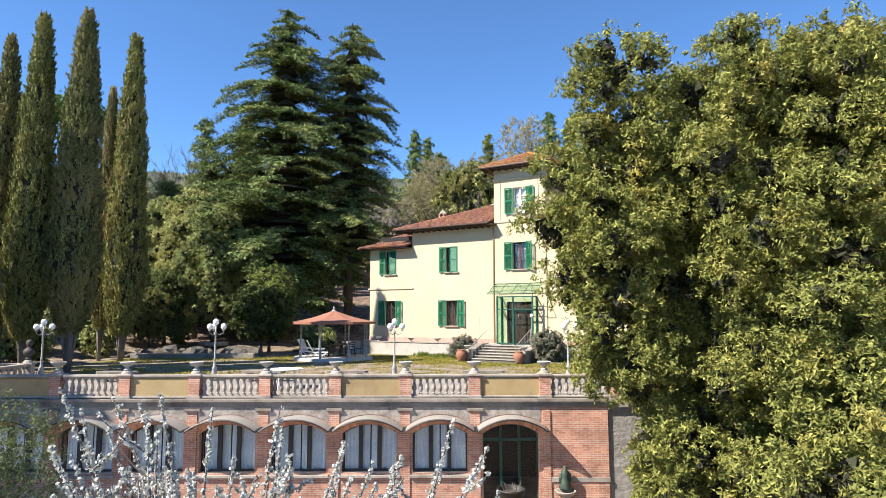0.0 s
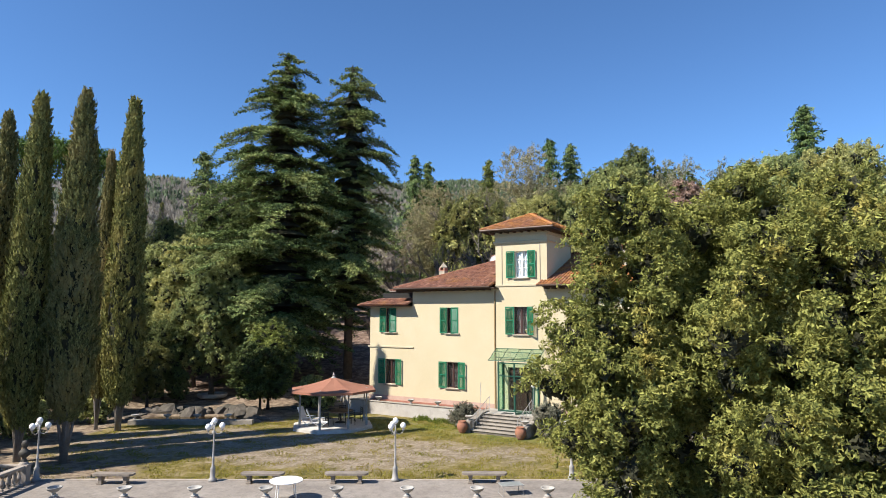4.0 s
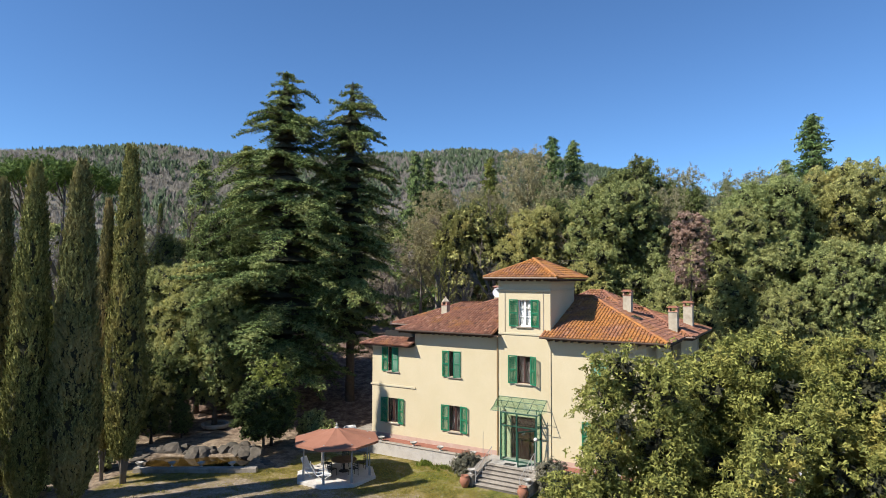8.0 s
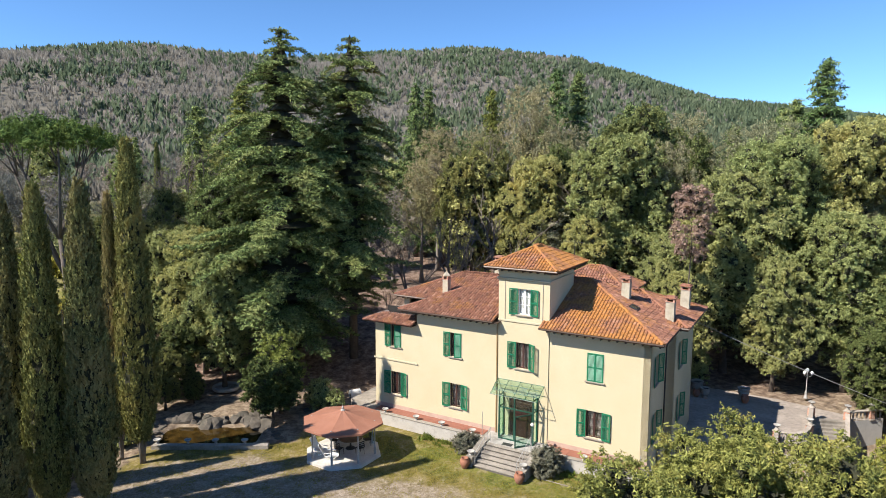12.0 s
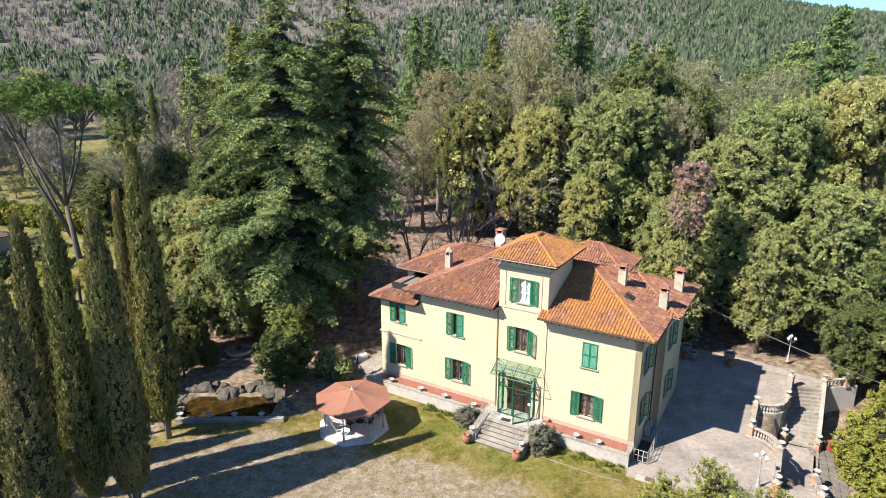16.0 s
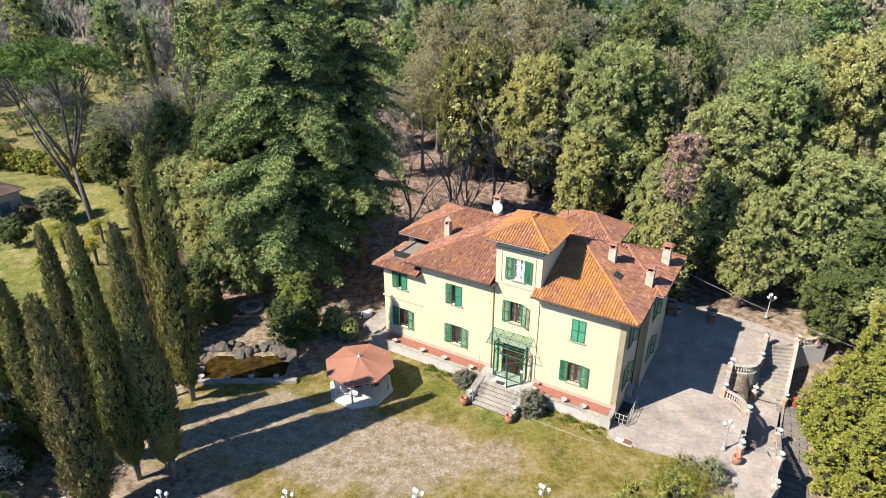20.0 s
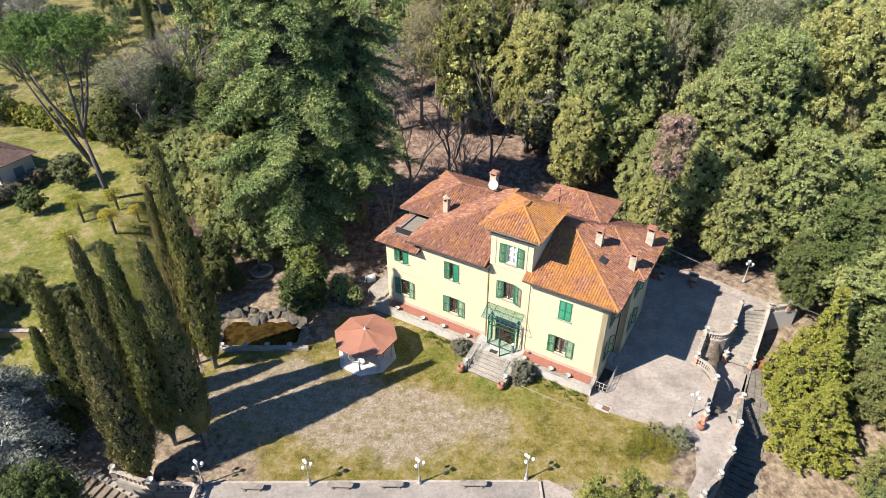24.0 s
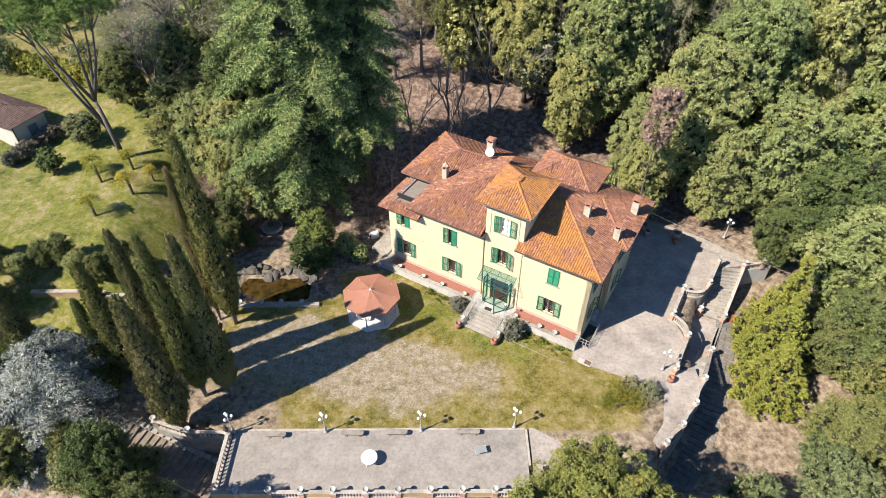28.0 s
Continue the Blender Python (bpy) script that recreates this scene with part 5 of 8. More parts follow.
def holes(p, size, seed=0.0):
    """A smooth irregular field from about -2 to 2, for gaps in crowns."""
    q = p / size
    x, y, z = q[:, 0], q[:, 1], q[:, 2]
    return np.sin(x * 2.3 + 1.7 * np.sin(y * 1.9 + seed)) + np.sin(y * 2.9 + 1.3 * np.sin(z * 2.2 + seed * 2)) * np.sin(z * 2.6 + x * 0.9) + 0.5 * np.sin(x * 5.1 - z * 4.3 + seed) * np.sin(y * 4.7 + z)


def lobes_crown(rng, lobes, per_area, length, width, inner=0.2, spread=0.55, tuft=12, gap=-0.75, grain=0.0):
    """Leaves in tufts on the outside of many uneven clumps (x, y, z, r), more above and outside, some within, with gaps between them."""
    out = []
    mean = grain or float(np.mean([q[3] for q in lobes]))
    for x, y, z, r in lobes:
        n = max(16, int(per_area * 4 * math.pi * r * r))
        m = max(6, n // tuft)
        d = sphere_dirs(rng, m)
        d[:, 2] = np.where((d[:, 2] < -0.25) & (rng.random(m) < 0.6), -d[:, 2], d[:, 2])
        rad = r * (1 + 0.22 * rng.normal(size=m)) * np.where(rng.random(m) < inner, rng.uniform(0.35, 0.9, m), 1.0)
        c = np.array([x, y, z]) + d * rad[:, None] * np.array([1, 1, 0.85])
        c = warp(c, mean * 1.15, mean * 0.16)
        k = rng.integers(0, m, n)
        k = k[holes(c[k], mean * 0.8) > gap]
        off = rng.normal(size=(len(k), 3)) * (0.5 * r / math.sqrt(m) * 1.35)
        out.append(leaf_tris(rng, c[k] + off, d[k] * 0.8 + unit(off) * 0.35 + np.array([0, 0, 0.25]), length, width, spread))
    return np.concatenate(out)


def clumped(rng, lobes, sub=(0.3, 0.46), share=1.0):
    """Small clumps over the upper and outer side of each large one, leaving deep gaps between the large ones."""
    res = []
    for x, y, z, r in lobes:
        n = max(5, int(11 * share * rng.uniform(0.8, 1.2)))
        for k in range(n):
            h = 0.98 - 1.45 * (k + 0.5) / n
            a = k * 2.39996 + rng.uniform(-0.5, 0.5)
            w = math.sqrt(1 - h * h)
            q = r * rng.uniform(*sub)
            e = (r - q * 0.7) * rng.uniform(0.8, 1.12)
            res.append((x + e * w * math.cos(a), y + e * w * math.sin(a), z + e * h * 0.9, q))
    return res


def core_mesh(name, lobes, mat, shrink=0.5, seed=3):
    """Dark scattered pieces inside the clumps that paint the shade seen through the gaps."""
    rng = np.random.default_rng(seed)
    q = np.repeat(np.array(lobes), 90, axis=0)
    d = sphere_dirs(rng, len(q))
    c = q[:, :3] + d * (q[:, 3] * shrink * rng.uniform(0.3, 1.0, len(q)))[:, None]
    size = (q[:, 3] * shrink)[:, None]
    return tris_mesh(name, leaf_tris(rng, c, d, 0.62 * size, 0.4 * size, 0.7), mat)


def crown_lobes(rng, height, radius, base, count, lobe=(0.2, 0.34), shape=1.0):
    """Clumps over the outside of an egg-shaped crown that starts at base and ends at height."""
    res = []
    mid, half = (base + height) / 2, (height - base) / 2
    for k in range(count):
        f = (k + 0.5) / count
        zz = -0.92 + 1.84 * f
        w = math.sqrt(max(0.0, 1 - zz * zz)) ** shape
        a = k * 2.39996 + rng.uniform(-0.4, 0.4)
        r = radius * rng.uniform(*lobe)
        rr = max(0.0, radius * w * rng.uniform(0.72, 1.05) - r * 0.6)
        res.append((rr * math.cos(a), rr * math.sin(a), mid + zz * half * 0.93 + rng.uniform(-0.3, 0.3) * r, r))
    for k in range(count // 4):
        a = rng.uniform(0, 6.28)
        q = radius * 0.35 * rng.uniform(0, 1)
        res.append((q * math.cos(a), q * math.sin(a), rng.uniform(base + half * 0.4, height - radius * 0.35), radius * 0.36))
    return res


def cone_lobes(rng, height, radius, base, count, lobe):
    """Clumps over the outside of a pointed crown."""
    res = []
    for k in range(count):
        f = ((k + 0.5) / count) ** 1.35
        a = k * 2.39996 + rng.uniform(-0.4, 0.4)
        r = radius * rng.uniform(*lobe) * (1 - 0.55 * f)
        w = radius * min(1.0, 0.75 + f * 2) * (1 - f) ** 0.95
        rr = max(0.0, w * rng.uniform(0.75, 1.05) - r * 0.5)
        res.append((rr * math.cos(a), rr * math.sin(a), base + f * (height - base - r * 0.6), r))
    return res


def trunk_build(rng, height, r0, limbs, reach, top=None, seg=8):
    b = Build()
    n = 7
    pts = [Vector((0.12 * r0 * 4 * math.sin(k * 1.3) * k / n, 0.1 * r0 * 4 * math.cos(k * 1.7) * k / n, height * k / n - 0.3)) for k in range(n + 1)]
    b.tube(pts, [r0 * 1.5] + [r0 * (1 - 0.85 * k / n) for k in range(1, n + 1)], seg)
    for k in range(limbs):
        f = rng.uniform(0.3, 0.9)
        p = pts[0].lerp(pts[-1], f)
        a = k * 2.4 + rng.uniform(-0.4, 0.4)
        out = reach * (1.15 - f) * rng.uniform(0.6, 1.1)
        q = p + Vector((math.cos(a) * out * 0.5, math.sin(a) * out * 0.5, out * 0.35))
        e = p + Vector((math.cos(a) * out, math.sin(a) * out, out * 0.8))
        b.tube([p, q, e], [r0 * 0.4 * (1 - f * 0.5), r0 * 0.26, r0 * 0.08], 5)
    return b


class Tree:
    """Meshes of one kind of tree, made once."""

    def __init__(self, name, label, category, trunk, crown, core=None):
        self.name, self.label, self.category, self.trunk, self.crown, self.core = name, label, category, trunk, crown, core

    def plant(self, x, y, scale=1.0, turn=0.0, z=None, tall=1.0, group="", label=""):
        m = pose(x, y, float(ground_z(x, y)) if z is None else z, 0, 0, turn) @ Matrix.Diagonal((scale, scale, scale * tall, 1))
        ob = thing(self.name, label or self.label, self.category, None, group)
        ob.matrix_basis = m
        t = part("trunk", self.trunk, None, ob)
        part("crown", self.crown, None, ob)
        # dark core whose colour stands for the shade between the leaves
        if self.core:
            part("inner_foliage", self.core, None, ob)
        return ob


def broadleaf(name, label, seed, mat, height, radius, base, count, per_area, length, width, bark=None, lobe=(0.2, 0.34), shape=0.8, r0=0.3, spread=0.5, shrink=0.5, sub=0, cone=False, gap=-0.75, grain=0.0):
    rng = np.random.default_rng(seed)
    lobes = crown_lobes(rng, height, radius, base, count, lobe, shape)
    if cone:
        lobes = cone_lobes(rng, height, radius, base, count, lobe)
    tm = trunk_build(rng, height * 0.8, r0, 9, radius * 0.8).mesh("trunk", bark or BARK, True)
    cm = tris_mesh("crown", lobes_crown(rng, clumped(rng, lobes, share=sub) if sub else lobes, per_area, length, width, spread=spread, gap=gap, grain=grain), mat)
    return Tree(name, label, "tree", tm, cm, core_mesh("inner_foliage", lobes, CORE_SHADE, shrink) if shrink else None)


def conifer(name, label, seed, mat, height, radius, whorls, per_branch, spray, bark=None, base=0.12, droop=0.25, up=0.25, ragged=0.25, r0=0.4, branches=9, power=0.8, tuft=0.75, gaps=0.0, core=0.0):
    """A fir or cedar: trunk, whorls of branches, flat drooping sprays along them."""
    rng = np.random.default_rng(seed)
    b = Build()
    b.tube([(0, 0, -0.4), (0, 0, height * 0.5), (0.1, 0, height * 0.97)], [r0 * 1.2, r0 * 0.65, 0.03], 8)
    cs, ns = [], []
    for k in range(whorls):
        f = base + (1 - base) * (k + 0.2) / whorls
        ln0 = radius * ((1 - f) ** power) * (0.55 + 0.45 * min(1, (f - base) / 0.15 + 0.35)) + 0.25
        for j in range(branches):
            if rng.random() < gaps:
                continue
            a = j * 2 * math.pi / branches + k * 0.77 + rng.uniform(-0.25, 0.25)
            ln = ln0 * rng.uniform(1 - ragged * 1.6, 1 + ragged)
            z0 = f * height + rng.uniform(-0.5, 0.5) * height / whorls
            d = np.array([math.cos(a), math.sin(a), 0])
            side = np.array([-math.sin(a), math.cos(a), 0])
            m = max(5, int(per_branch * (ln / radius + 0.15)))
            tufts = max(3, int(ln / tuft))
            tk = np.clip((np.arange(tufts) + 0.7 + 0.35 * rng.normal(size=tufts)) / tufts, 0.08, 1.0)
            wk = rng.normal(size=tufts) * ln * 0.15 * np.sin(np.pi * np.clip(tk, 0.1, 0.93))
            pick = rng.integers(0, tufts, m)
            t, w = tk[pick], wk[pick]
            loose = rng.random(m) < 0.35
            t = np.where(loose, rng.uniform(0.1, 1.0, m) ** 0.75, t)
            w = np.where(loose, rng.normal(size=m) * ln * 0.13 * np.sin(np.pi * np.clip(t, 0.1, 0.95)), w)
            zz = z0 + ln * (up * t - (droop + up) * t * t) - np.abs(w) * 0.35
            off = rng.normal(size=(m, 3)) * np.array([1, 1, 0.45]) * tuft * 0.27
            cs.append(d * (t * ln)[:, None] + side * w[:, None] + np.stack([0 * t, 0 * t, zz], -1) + off)
            ns.append(unit(off) * 0.6 + d * 0.25 + np.array([0, 0, 0.55]))
            if j % 2 == 0:
                e = d * ln * 0.9
                b.tube([(0, 0, z0), (e[0] * 0.5, e[1] * 0.5, z0 + ln * 0.5 * up * 0.6), (e[0], e[1], z0 - ln * droop * 0.75)], [r0 * 0.2 * (1 - f) + 0.03, 0.04, 0.012], 4)
    c, n = np.concatenate(cs), np.concatenate(ns)
    q = leaf_tris(rng, c, n, spray, spray * 0.27, 0.36)
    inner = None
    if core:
        # dark cones painted as the shade round the trunk
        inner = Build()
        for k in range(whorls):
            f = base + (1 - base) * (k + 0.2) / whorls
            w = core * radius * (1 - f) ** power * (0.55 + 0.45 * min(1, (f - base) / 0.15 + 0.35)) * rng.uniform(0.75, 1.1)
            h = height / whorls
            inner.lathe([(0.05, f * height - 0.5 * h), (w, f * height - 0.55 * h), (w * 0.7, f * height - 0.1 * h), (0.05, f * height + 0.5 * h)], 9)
        inner = inner.mesh("inner_foliage", CORE_SHADE)
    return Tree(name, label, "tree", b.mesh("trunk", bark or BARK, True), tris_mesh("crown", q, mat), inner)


def spray_tris(rng, c, along, normal, length, width, loose=0.35):
    """Needled twigs: slim triangles pointing along their branchlet."""
    n = len(c)
    t = unit(along + loose * rng.normal(size=(n, 3)))
    w = unit(np.cross(normal + loose * rng.normal(size=(n, 3)), t))
    s = rng.uniform(0.65, 1.35, (n, 1))
    L, W = length * s * 0.5, width * s * 0.5
    return np.stack([c - t * L - w * W, c - t * L * 0.8 + w * W, c + t * L], 1)


def tall_fir(label, seed, mat, height, radius, base, whorls, branches, power, r0, spray=0.26, dense=5, core=0.34, name="douglas_fir"):
    """A tall fir: long boughs, drooping and turned up at the tips, each a flat fan of needled twigs."""
    rng = np.random.default_rng(seed)
    b = Build().tube([(0, 0, -0.4), (0.1, 0, height * 0.5), (0.0, 0.1, height * 0.98)], [r0 * 1.25, r0 * 0.62, 0.03], 9)
    cs, axs, ns = [], [], []
    for k in range(whorls):
        f = base + (1 - base) * (k + 0.2) / whorls
        ln0 = radius * (1 - f) ** power * min(1.0, 0.62 + (f - base) * 3) * min(1.0, (1 - f) / 0.14) ** 0.55 + 0.3
        for j in range(branches):
            if rng.random() < 0.12:
                continue
            a = (j + 0.5 * (k % 2)) * 2 * math.pi / branches + k * 0.37 + rng.uniform(-0.35, 0.35)
            ln = ln0 * rng.choice((rng.uniform(0.4, 0.75), rng.uniform(0.8, 1.3), rng.uniform(0.75, 1.05)))
            z0 = f * height + rng.uniform(-1.5, 1.5) * height / whorls * min(1.0, (1 - f) * 6)
            rise, sag, lift = rng.uniform(-0.1, 0.4) + 0.35 * f, rng.uniform(0.2, 0.6), rng.uniform(0.05, 0.35)
            curve = lambda t: z0 + ln * (rise * t - (rise + sag) * t * t + lift * t ** 3)
            d, side = np.array([math.cos(a), math.sin(a), 0]), np.array([-math.sin(a), math.cos(a), 0])
            bend = rng.uniform(-0.15, 0.15) * ln
            for t in np.arange(0.16, 1.0, 0.24 / max(ln, 0.5)):
                tl = 0.22 + 0.36 * ln * (1 - t) ** 0.75 * min(1.0, t * 3)
                tl = min(tl, 1.9) * rng.uniform(0.6, 1.15)
                node = d * t * ln + side * bend * t * t + np.array([0, 0, curve(t)])
                for sg in (-1, 1):
                    way = d * 0.6 + side * sg * 0.8 + np.array([0, 0, rng.uniform(-0.15, 0.2)])
                    m = max(2, int(tl / 0.2)) * dense
                    u = rng.random(m)
                    c = node + way * (u * tl)[:, None] + rng.normal(size=(m, 3)) * np.array([0.09, 0.09, 0.06])
                    c[:, 2] -= 0.16 * (u * tl) ** 1.5
                    cs.append(c), axs.append(np.tile(way - np.array([0, 0, 0.2]), (m, 1))), ns.append(np.tile(d * 0.25 + np.array([0, 0, 1.0]), (m, 1)))
            b.tube([(0, 0, z0), tuple(d * ln * 0.5 + np.array([0, 0, curve(0.5)])), tuple(d * ln * 0.95 + side * bend * 0.9 + np.array([0, 0, curve(0.95)]))], [r0 * 0.18 * (1 - f) + 0.03, 0.04, 0.012], 4)
    q = spray_tris(rng, np.concatenate(cs), np.concatenate(axs), np.concatenate(ns), spray, spray * 0.4, 0.5)
    # near-black cones put the shade between the boughs into colour
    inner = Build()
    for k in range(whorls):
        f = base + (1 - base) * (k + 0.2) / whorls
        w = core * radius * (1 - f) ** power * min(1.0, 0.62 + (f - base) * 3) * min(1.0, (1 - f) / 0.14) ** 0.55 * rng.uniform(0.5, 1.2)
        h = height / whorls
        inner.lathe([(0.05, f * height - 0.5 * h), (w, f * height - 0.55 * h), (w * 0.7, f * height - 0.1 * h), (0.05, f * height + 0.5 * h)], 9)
    return Tree(name, label, "tree", b.mesh("trunk", BARK, True), tris_mesh("crown", q, mat), inner.mesh("inner_foliage", CORE_SHADE))


def cypress(seed, height, radius, mat, bare=1.4, tufts=2100, each=30):
    """A column of upright flame-like tufts round a core painted dark as inner shade."""
    rng = np.random.default_rng(seed)
    prof = lambda f: radius * np.clip(((f + 0.03) / 0.22) ** 0.6, 0, 1) * np.clip(1.015 - f, 0, 1) ** 0.6 * 1.06
    f = rng.random(tufts) ** 1.1
    a = rng.uniform(0, 2 * np.pi, tufts)
    z = bare + f * (height - bare - 0.2)
    lump = 1 + 0.09 * np.sin(a * 3 + z * 0.9 + seed) + 0.08 * np.sin(a * 5 - z * 1.7) + 0.09 * rng.normal(size=tufts)
    d = np.stack([np.cos(a), np.sin(a), 0 * a], -1)
    foot = d * (prof(f) * lump)[:, None] * 0.9 + np.stack([0 * z, 0 * z, z], -1)
    lean = unit(d * rng.uniform(0.1, 0.55, (tufts, 1)) + np.array([0, 0, 1.0]) + 0.15 * rng.normal(size=(tufts, 3)))
    k = np.repeat(np.arange(tufts), each)
    n = len(k)
    u = rng.random((n, 1))
    long = rng.uniform(0.3, 0.62, tufts)[k][:, None]
    c = foot[k] + lean[k] * u * long + rng.normal(size=(n, 3)) * 0.085 * (1.15 - u)
    q = spray_tris(rng, c, lean[k], d[k] + 0.4 * rng.normal(size=(n, 3)), 0.155, 0.075, 0.32)
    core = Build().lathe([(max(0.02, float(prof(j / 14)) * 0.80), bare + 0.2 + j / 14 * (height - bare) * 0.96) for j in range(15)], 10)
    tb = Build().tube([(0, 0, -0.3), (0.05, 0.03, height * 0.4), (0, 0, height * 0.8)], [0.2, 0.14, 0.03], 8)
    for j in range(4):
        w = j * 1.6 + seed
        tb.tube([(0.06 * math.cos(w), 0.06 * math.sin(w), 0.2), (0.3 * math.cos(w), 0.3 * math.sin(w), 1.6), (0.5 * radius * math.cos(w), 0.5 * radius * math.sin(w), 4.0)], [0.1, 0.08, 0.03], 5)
    return Tree("cypress", "tall narrow dark green cypress tree", "tree", tb.mesh("trunk", GREY_BARK, True), tris_mesh("crown", q, mat), core.mesh("inner_foliage", CORE_SHADE, True))


def bare_tree(name, label, seed, height, spread, mat, depth=5, r0=0.12, start=0.25):
    rng = random.Random(seed)
    b = Build()

    def grow(p, d, ln, r, k):
        mid = p + d * ln * 0.5 + Vector((rng.uniform(-1, 1), rng.uniform(-1, 1), rng.uniform(-0.3, 0.5))) * ln * 0.06
        e = p + d * ln
        b.tube([p, mid, e], [r, r * 0.82, r * 0.62], 4 if k else 6, cap=False)
        if k >= depth:
            return
        for _ in range(rng.choice((2, 3)) if k else 4):
            nd = (d + Vector((rng.uniform(-1, 1), rng.uniform(-1, 1), rng.uniform(-0.35, 0.75))) * spread).normalized()
            grow(p.lerp(e, rng.uniform(0.55, 1.0)), nd, ln * rng.uniform(0.58, 0.8), r * 0.58, k + 1)

    grow(Vector((0, 0, -0.2)), Vector((0, 0, 1)), height * start * 1.4, r0, 0)
    return Tree(name, label, "tree", b.mesh("trunk", mat), quads_mesh("crown", np.zeros((1, 4, 3)), mat))

# ---- trees in their places ----
OAKS = [broadleaf("evergreen_oak", "dense olive-green evergreen oak at the wood's edge", 11 + k, LEAF_OAK, 18, 5.2, 2.2, 78, 84, 0.17, 0.088, lobe=(0.16, 0.33), sub=0.85, shrink=0.5, spread=0.55, gap=-0.85, grain=1.2) for k in range(3)]
DARKS = [broadleaf("evergreen_tree", "dark green broad evergreen tree", 31 + k, LEAF_DARK, 15, 4.6, 1.2, 68, 66, 0.19, 0.1, lobe=(0.16, 0.33), sub=0.85, shrink=0.5, spread=0.55, gap=-0.7, grain=1.2) for k in range(2)]
FIRS = [tall_fir("very tall dark green fir with long layered boughs", 51, LEAF_FIR, 30, 8.4, 0.08, 36, 8, 0.4, 0.42),
        tall_fir("very tall dark green fir with ragged boughs and a bare foot", 52, LEAF_FIR, 30, 7.0, 0.20, 31, 8, 0.34, 0.42)]
CYP = [cypress(61, 19.0, 1.3, LEAF_CYPRESS), cypress(62, 17.5, 1.3, LEAF_CYPRESS_BROWN, bare=1.9), cypress(63, 16.0, 1.3, LEAF_CYPRESS), cypress(64, 15.0, 1.5, LEAF_CYPRESS_BROWN, bare=0.8)]
CYP_TALL = (19.0, 17.5, 16.0, 15.0)
# place, top, kind, width over height
for x, y, top, k, wide in ((-19.8, 38.4, 20.6, 0, 1.05), (-18.1, 30.2, 18.1, 1, 1.0), (-20.45, 30.4, 18.0, 2, 0.92), (-22.9, 31.6, 17.4, 1, 0.85), (-21.4, 38.9, 17.3, 1, 0.66), (-21.6, 27.6, 15.2, 3, 1.05),
                           (-21.9, 32.6, 15.1, 1, 0.85), (-27.1, 32.6, 13.6, 0, 1.0), (-28.8, 32.6, 9.6, 2, 0.7), (-33.5, 31.5, 11.5, 3, 1.0), (-35.5, 32.5, 12.0, 0, 1.0)):
    ob = CYP[k].plant(x, y, 0.92 * wide, 40 * x, z=0.0 if x > -24 else None, group="cypresses")
    ob.scale[2] = (top - ob.location.z) / CYP_TALL[k]

FIRS[0].plant(-14.6, 55.8, 1.0, 20, tall=1.03)
FIRS[1].plant(-8.9, 58.4, 0.88, 100, tall=1.01 / 0.88)
for x, y, k, s, top in ((10.4, 72.5, 0, 0.84, 21.4), (18.3, 66.5, 1, 1.12, 23.6), (14.6, 64.0, 2, 0.6, 14.5), (20.8, 56.2, 0, 0.6, 14), (26.3, 57.0, 2, 1.0, 19.3), (31.5, 60.5, 0, 1.1, 23), (28.5, 52.3, 2, 0.6, 12),
                        (34.6, 52.0, 1, 0.88, 16), (40, 62, 1, 1.15, 25), (46, 56, 2, 1.15, 22), (44, 50, 0, 1.0, 17)):
    t = OAKS[k].plant(x, y, s, 33 * x)
    t.scale[2] = (top - t.location.z) / 18
for x, y, k, s, top in ((38.0, 46.5, 0, 0.95, 12.5), (33.6, 46.8, 1, 0.55, 7.5), (2.4, 76.5, 0, 0.82, 21.5), (5.6, 80.5, 1, 0.85, 22.5), (22.5, 73, 0, 1.25, 26.3), (26.5, 72, 1, 1.1, 24), (-28, 60, 1, 1.0, 14), (-24, 63.5, 0, 0.9, 16), (40, 42, 0, 1.0, 9), (46, 42, 1, 1.2, 12), (38, 35, 0, 1.0, 7), (44, 30, 0, 1.2, 7), (-37.3, 67.0, 0, 0.62, 14), (-29.3, 66.0, 0, 0.75, 17), (-27.6, 61.2, 1, 0.6, 13), (-21, 60, 1, 1.05, 18), (14.5, 78, 1, 0.9, 22)):
    t = DARKS[k].plant(x, y, s, 51 * x)
    t.scale[2] = (top - t.location.z) / 15
for x, y, k, s, top in ((-19.2, 52.0, 0, 0.62, 12.5), (-21.8, 54.6, 2, 0.72, 14.0), (-24.8, 56.8, 1, 0.75, 14.0)):
    t = OAKS[k].plant(x, y, s, 45 * x, label="grey-green evergreen oak before the tall firs")
    t.scale[2] = (top - t.location.z) / 18
GREYS = broadleaf("thin_grey_tree", "thin greyish half-bare tree behind the oaks", 35, LEAF_GREY, 18, 4.0, 6.0, 70, 44, 0.22, 0.08, GREY_BARK, lobe=(0.12, 0.26), shrink=0.0, spread=0.9, gap=-0.3, grain=0.9)
for x, y, s, top in ((11.9, 88, 1.25, 32), (4.7, 88, 1.0, 26), (-3.0, 79, 0.8, 21), (33, 69, 1.0, 25), (38, 72, 1.0, 26), (16, 84, 1.0, 26), (-1, 88, 1.0, 26), (-26, 70, 0.9, 18), (-33.0, 69.0, 0.8, 17), (-34, 74, 0.9, 18), (-39, 72, 0.8, 16), (48, 66, 1.0, 24), (24, 66.5, 0.8, 23), (29.5, 76, 1.0, 27), (42, 60.5, 0.7, 20), (52, 58, 1.0, 22)):
    t = GREYS.plant(x, y, s, 61 * x)
    t.scale[2] = (top - t.location.z) / 18
gold = conifer("golden_fir", "golden green conifer behind the wood", 72, LEAF_GOLD, 24, 4.4, 26, 130, 0.5, base=0.1, ragged=0.35)
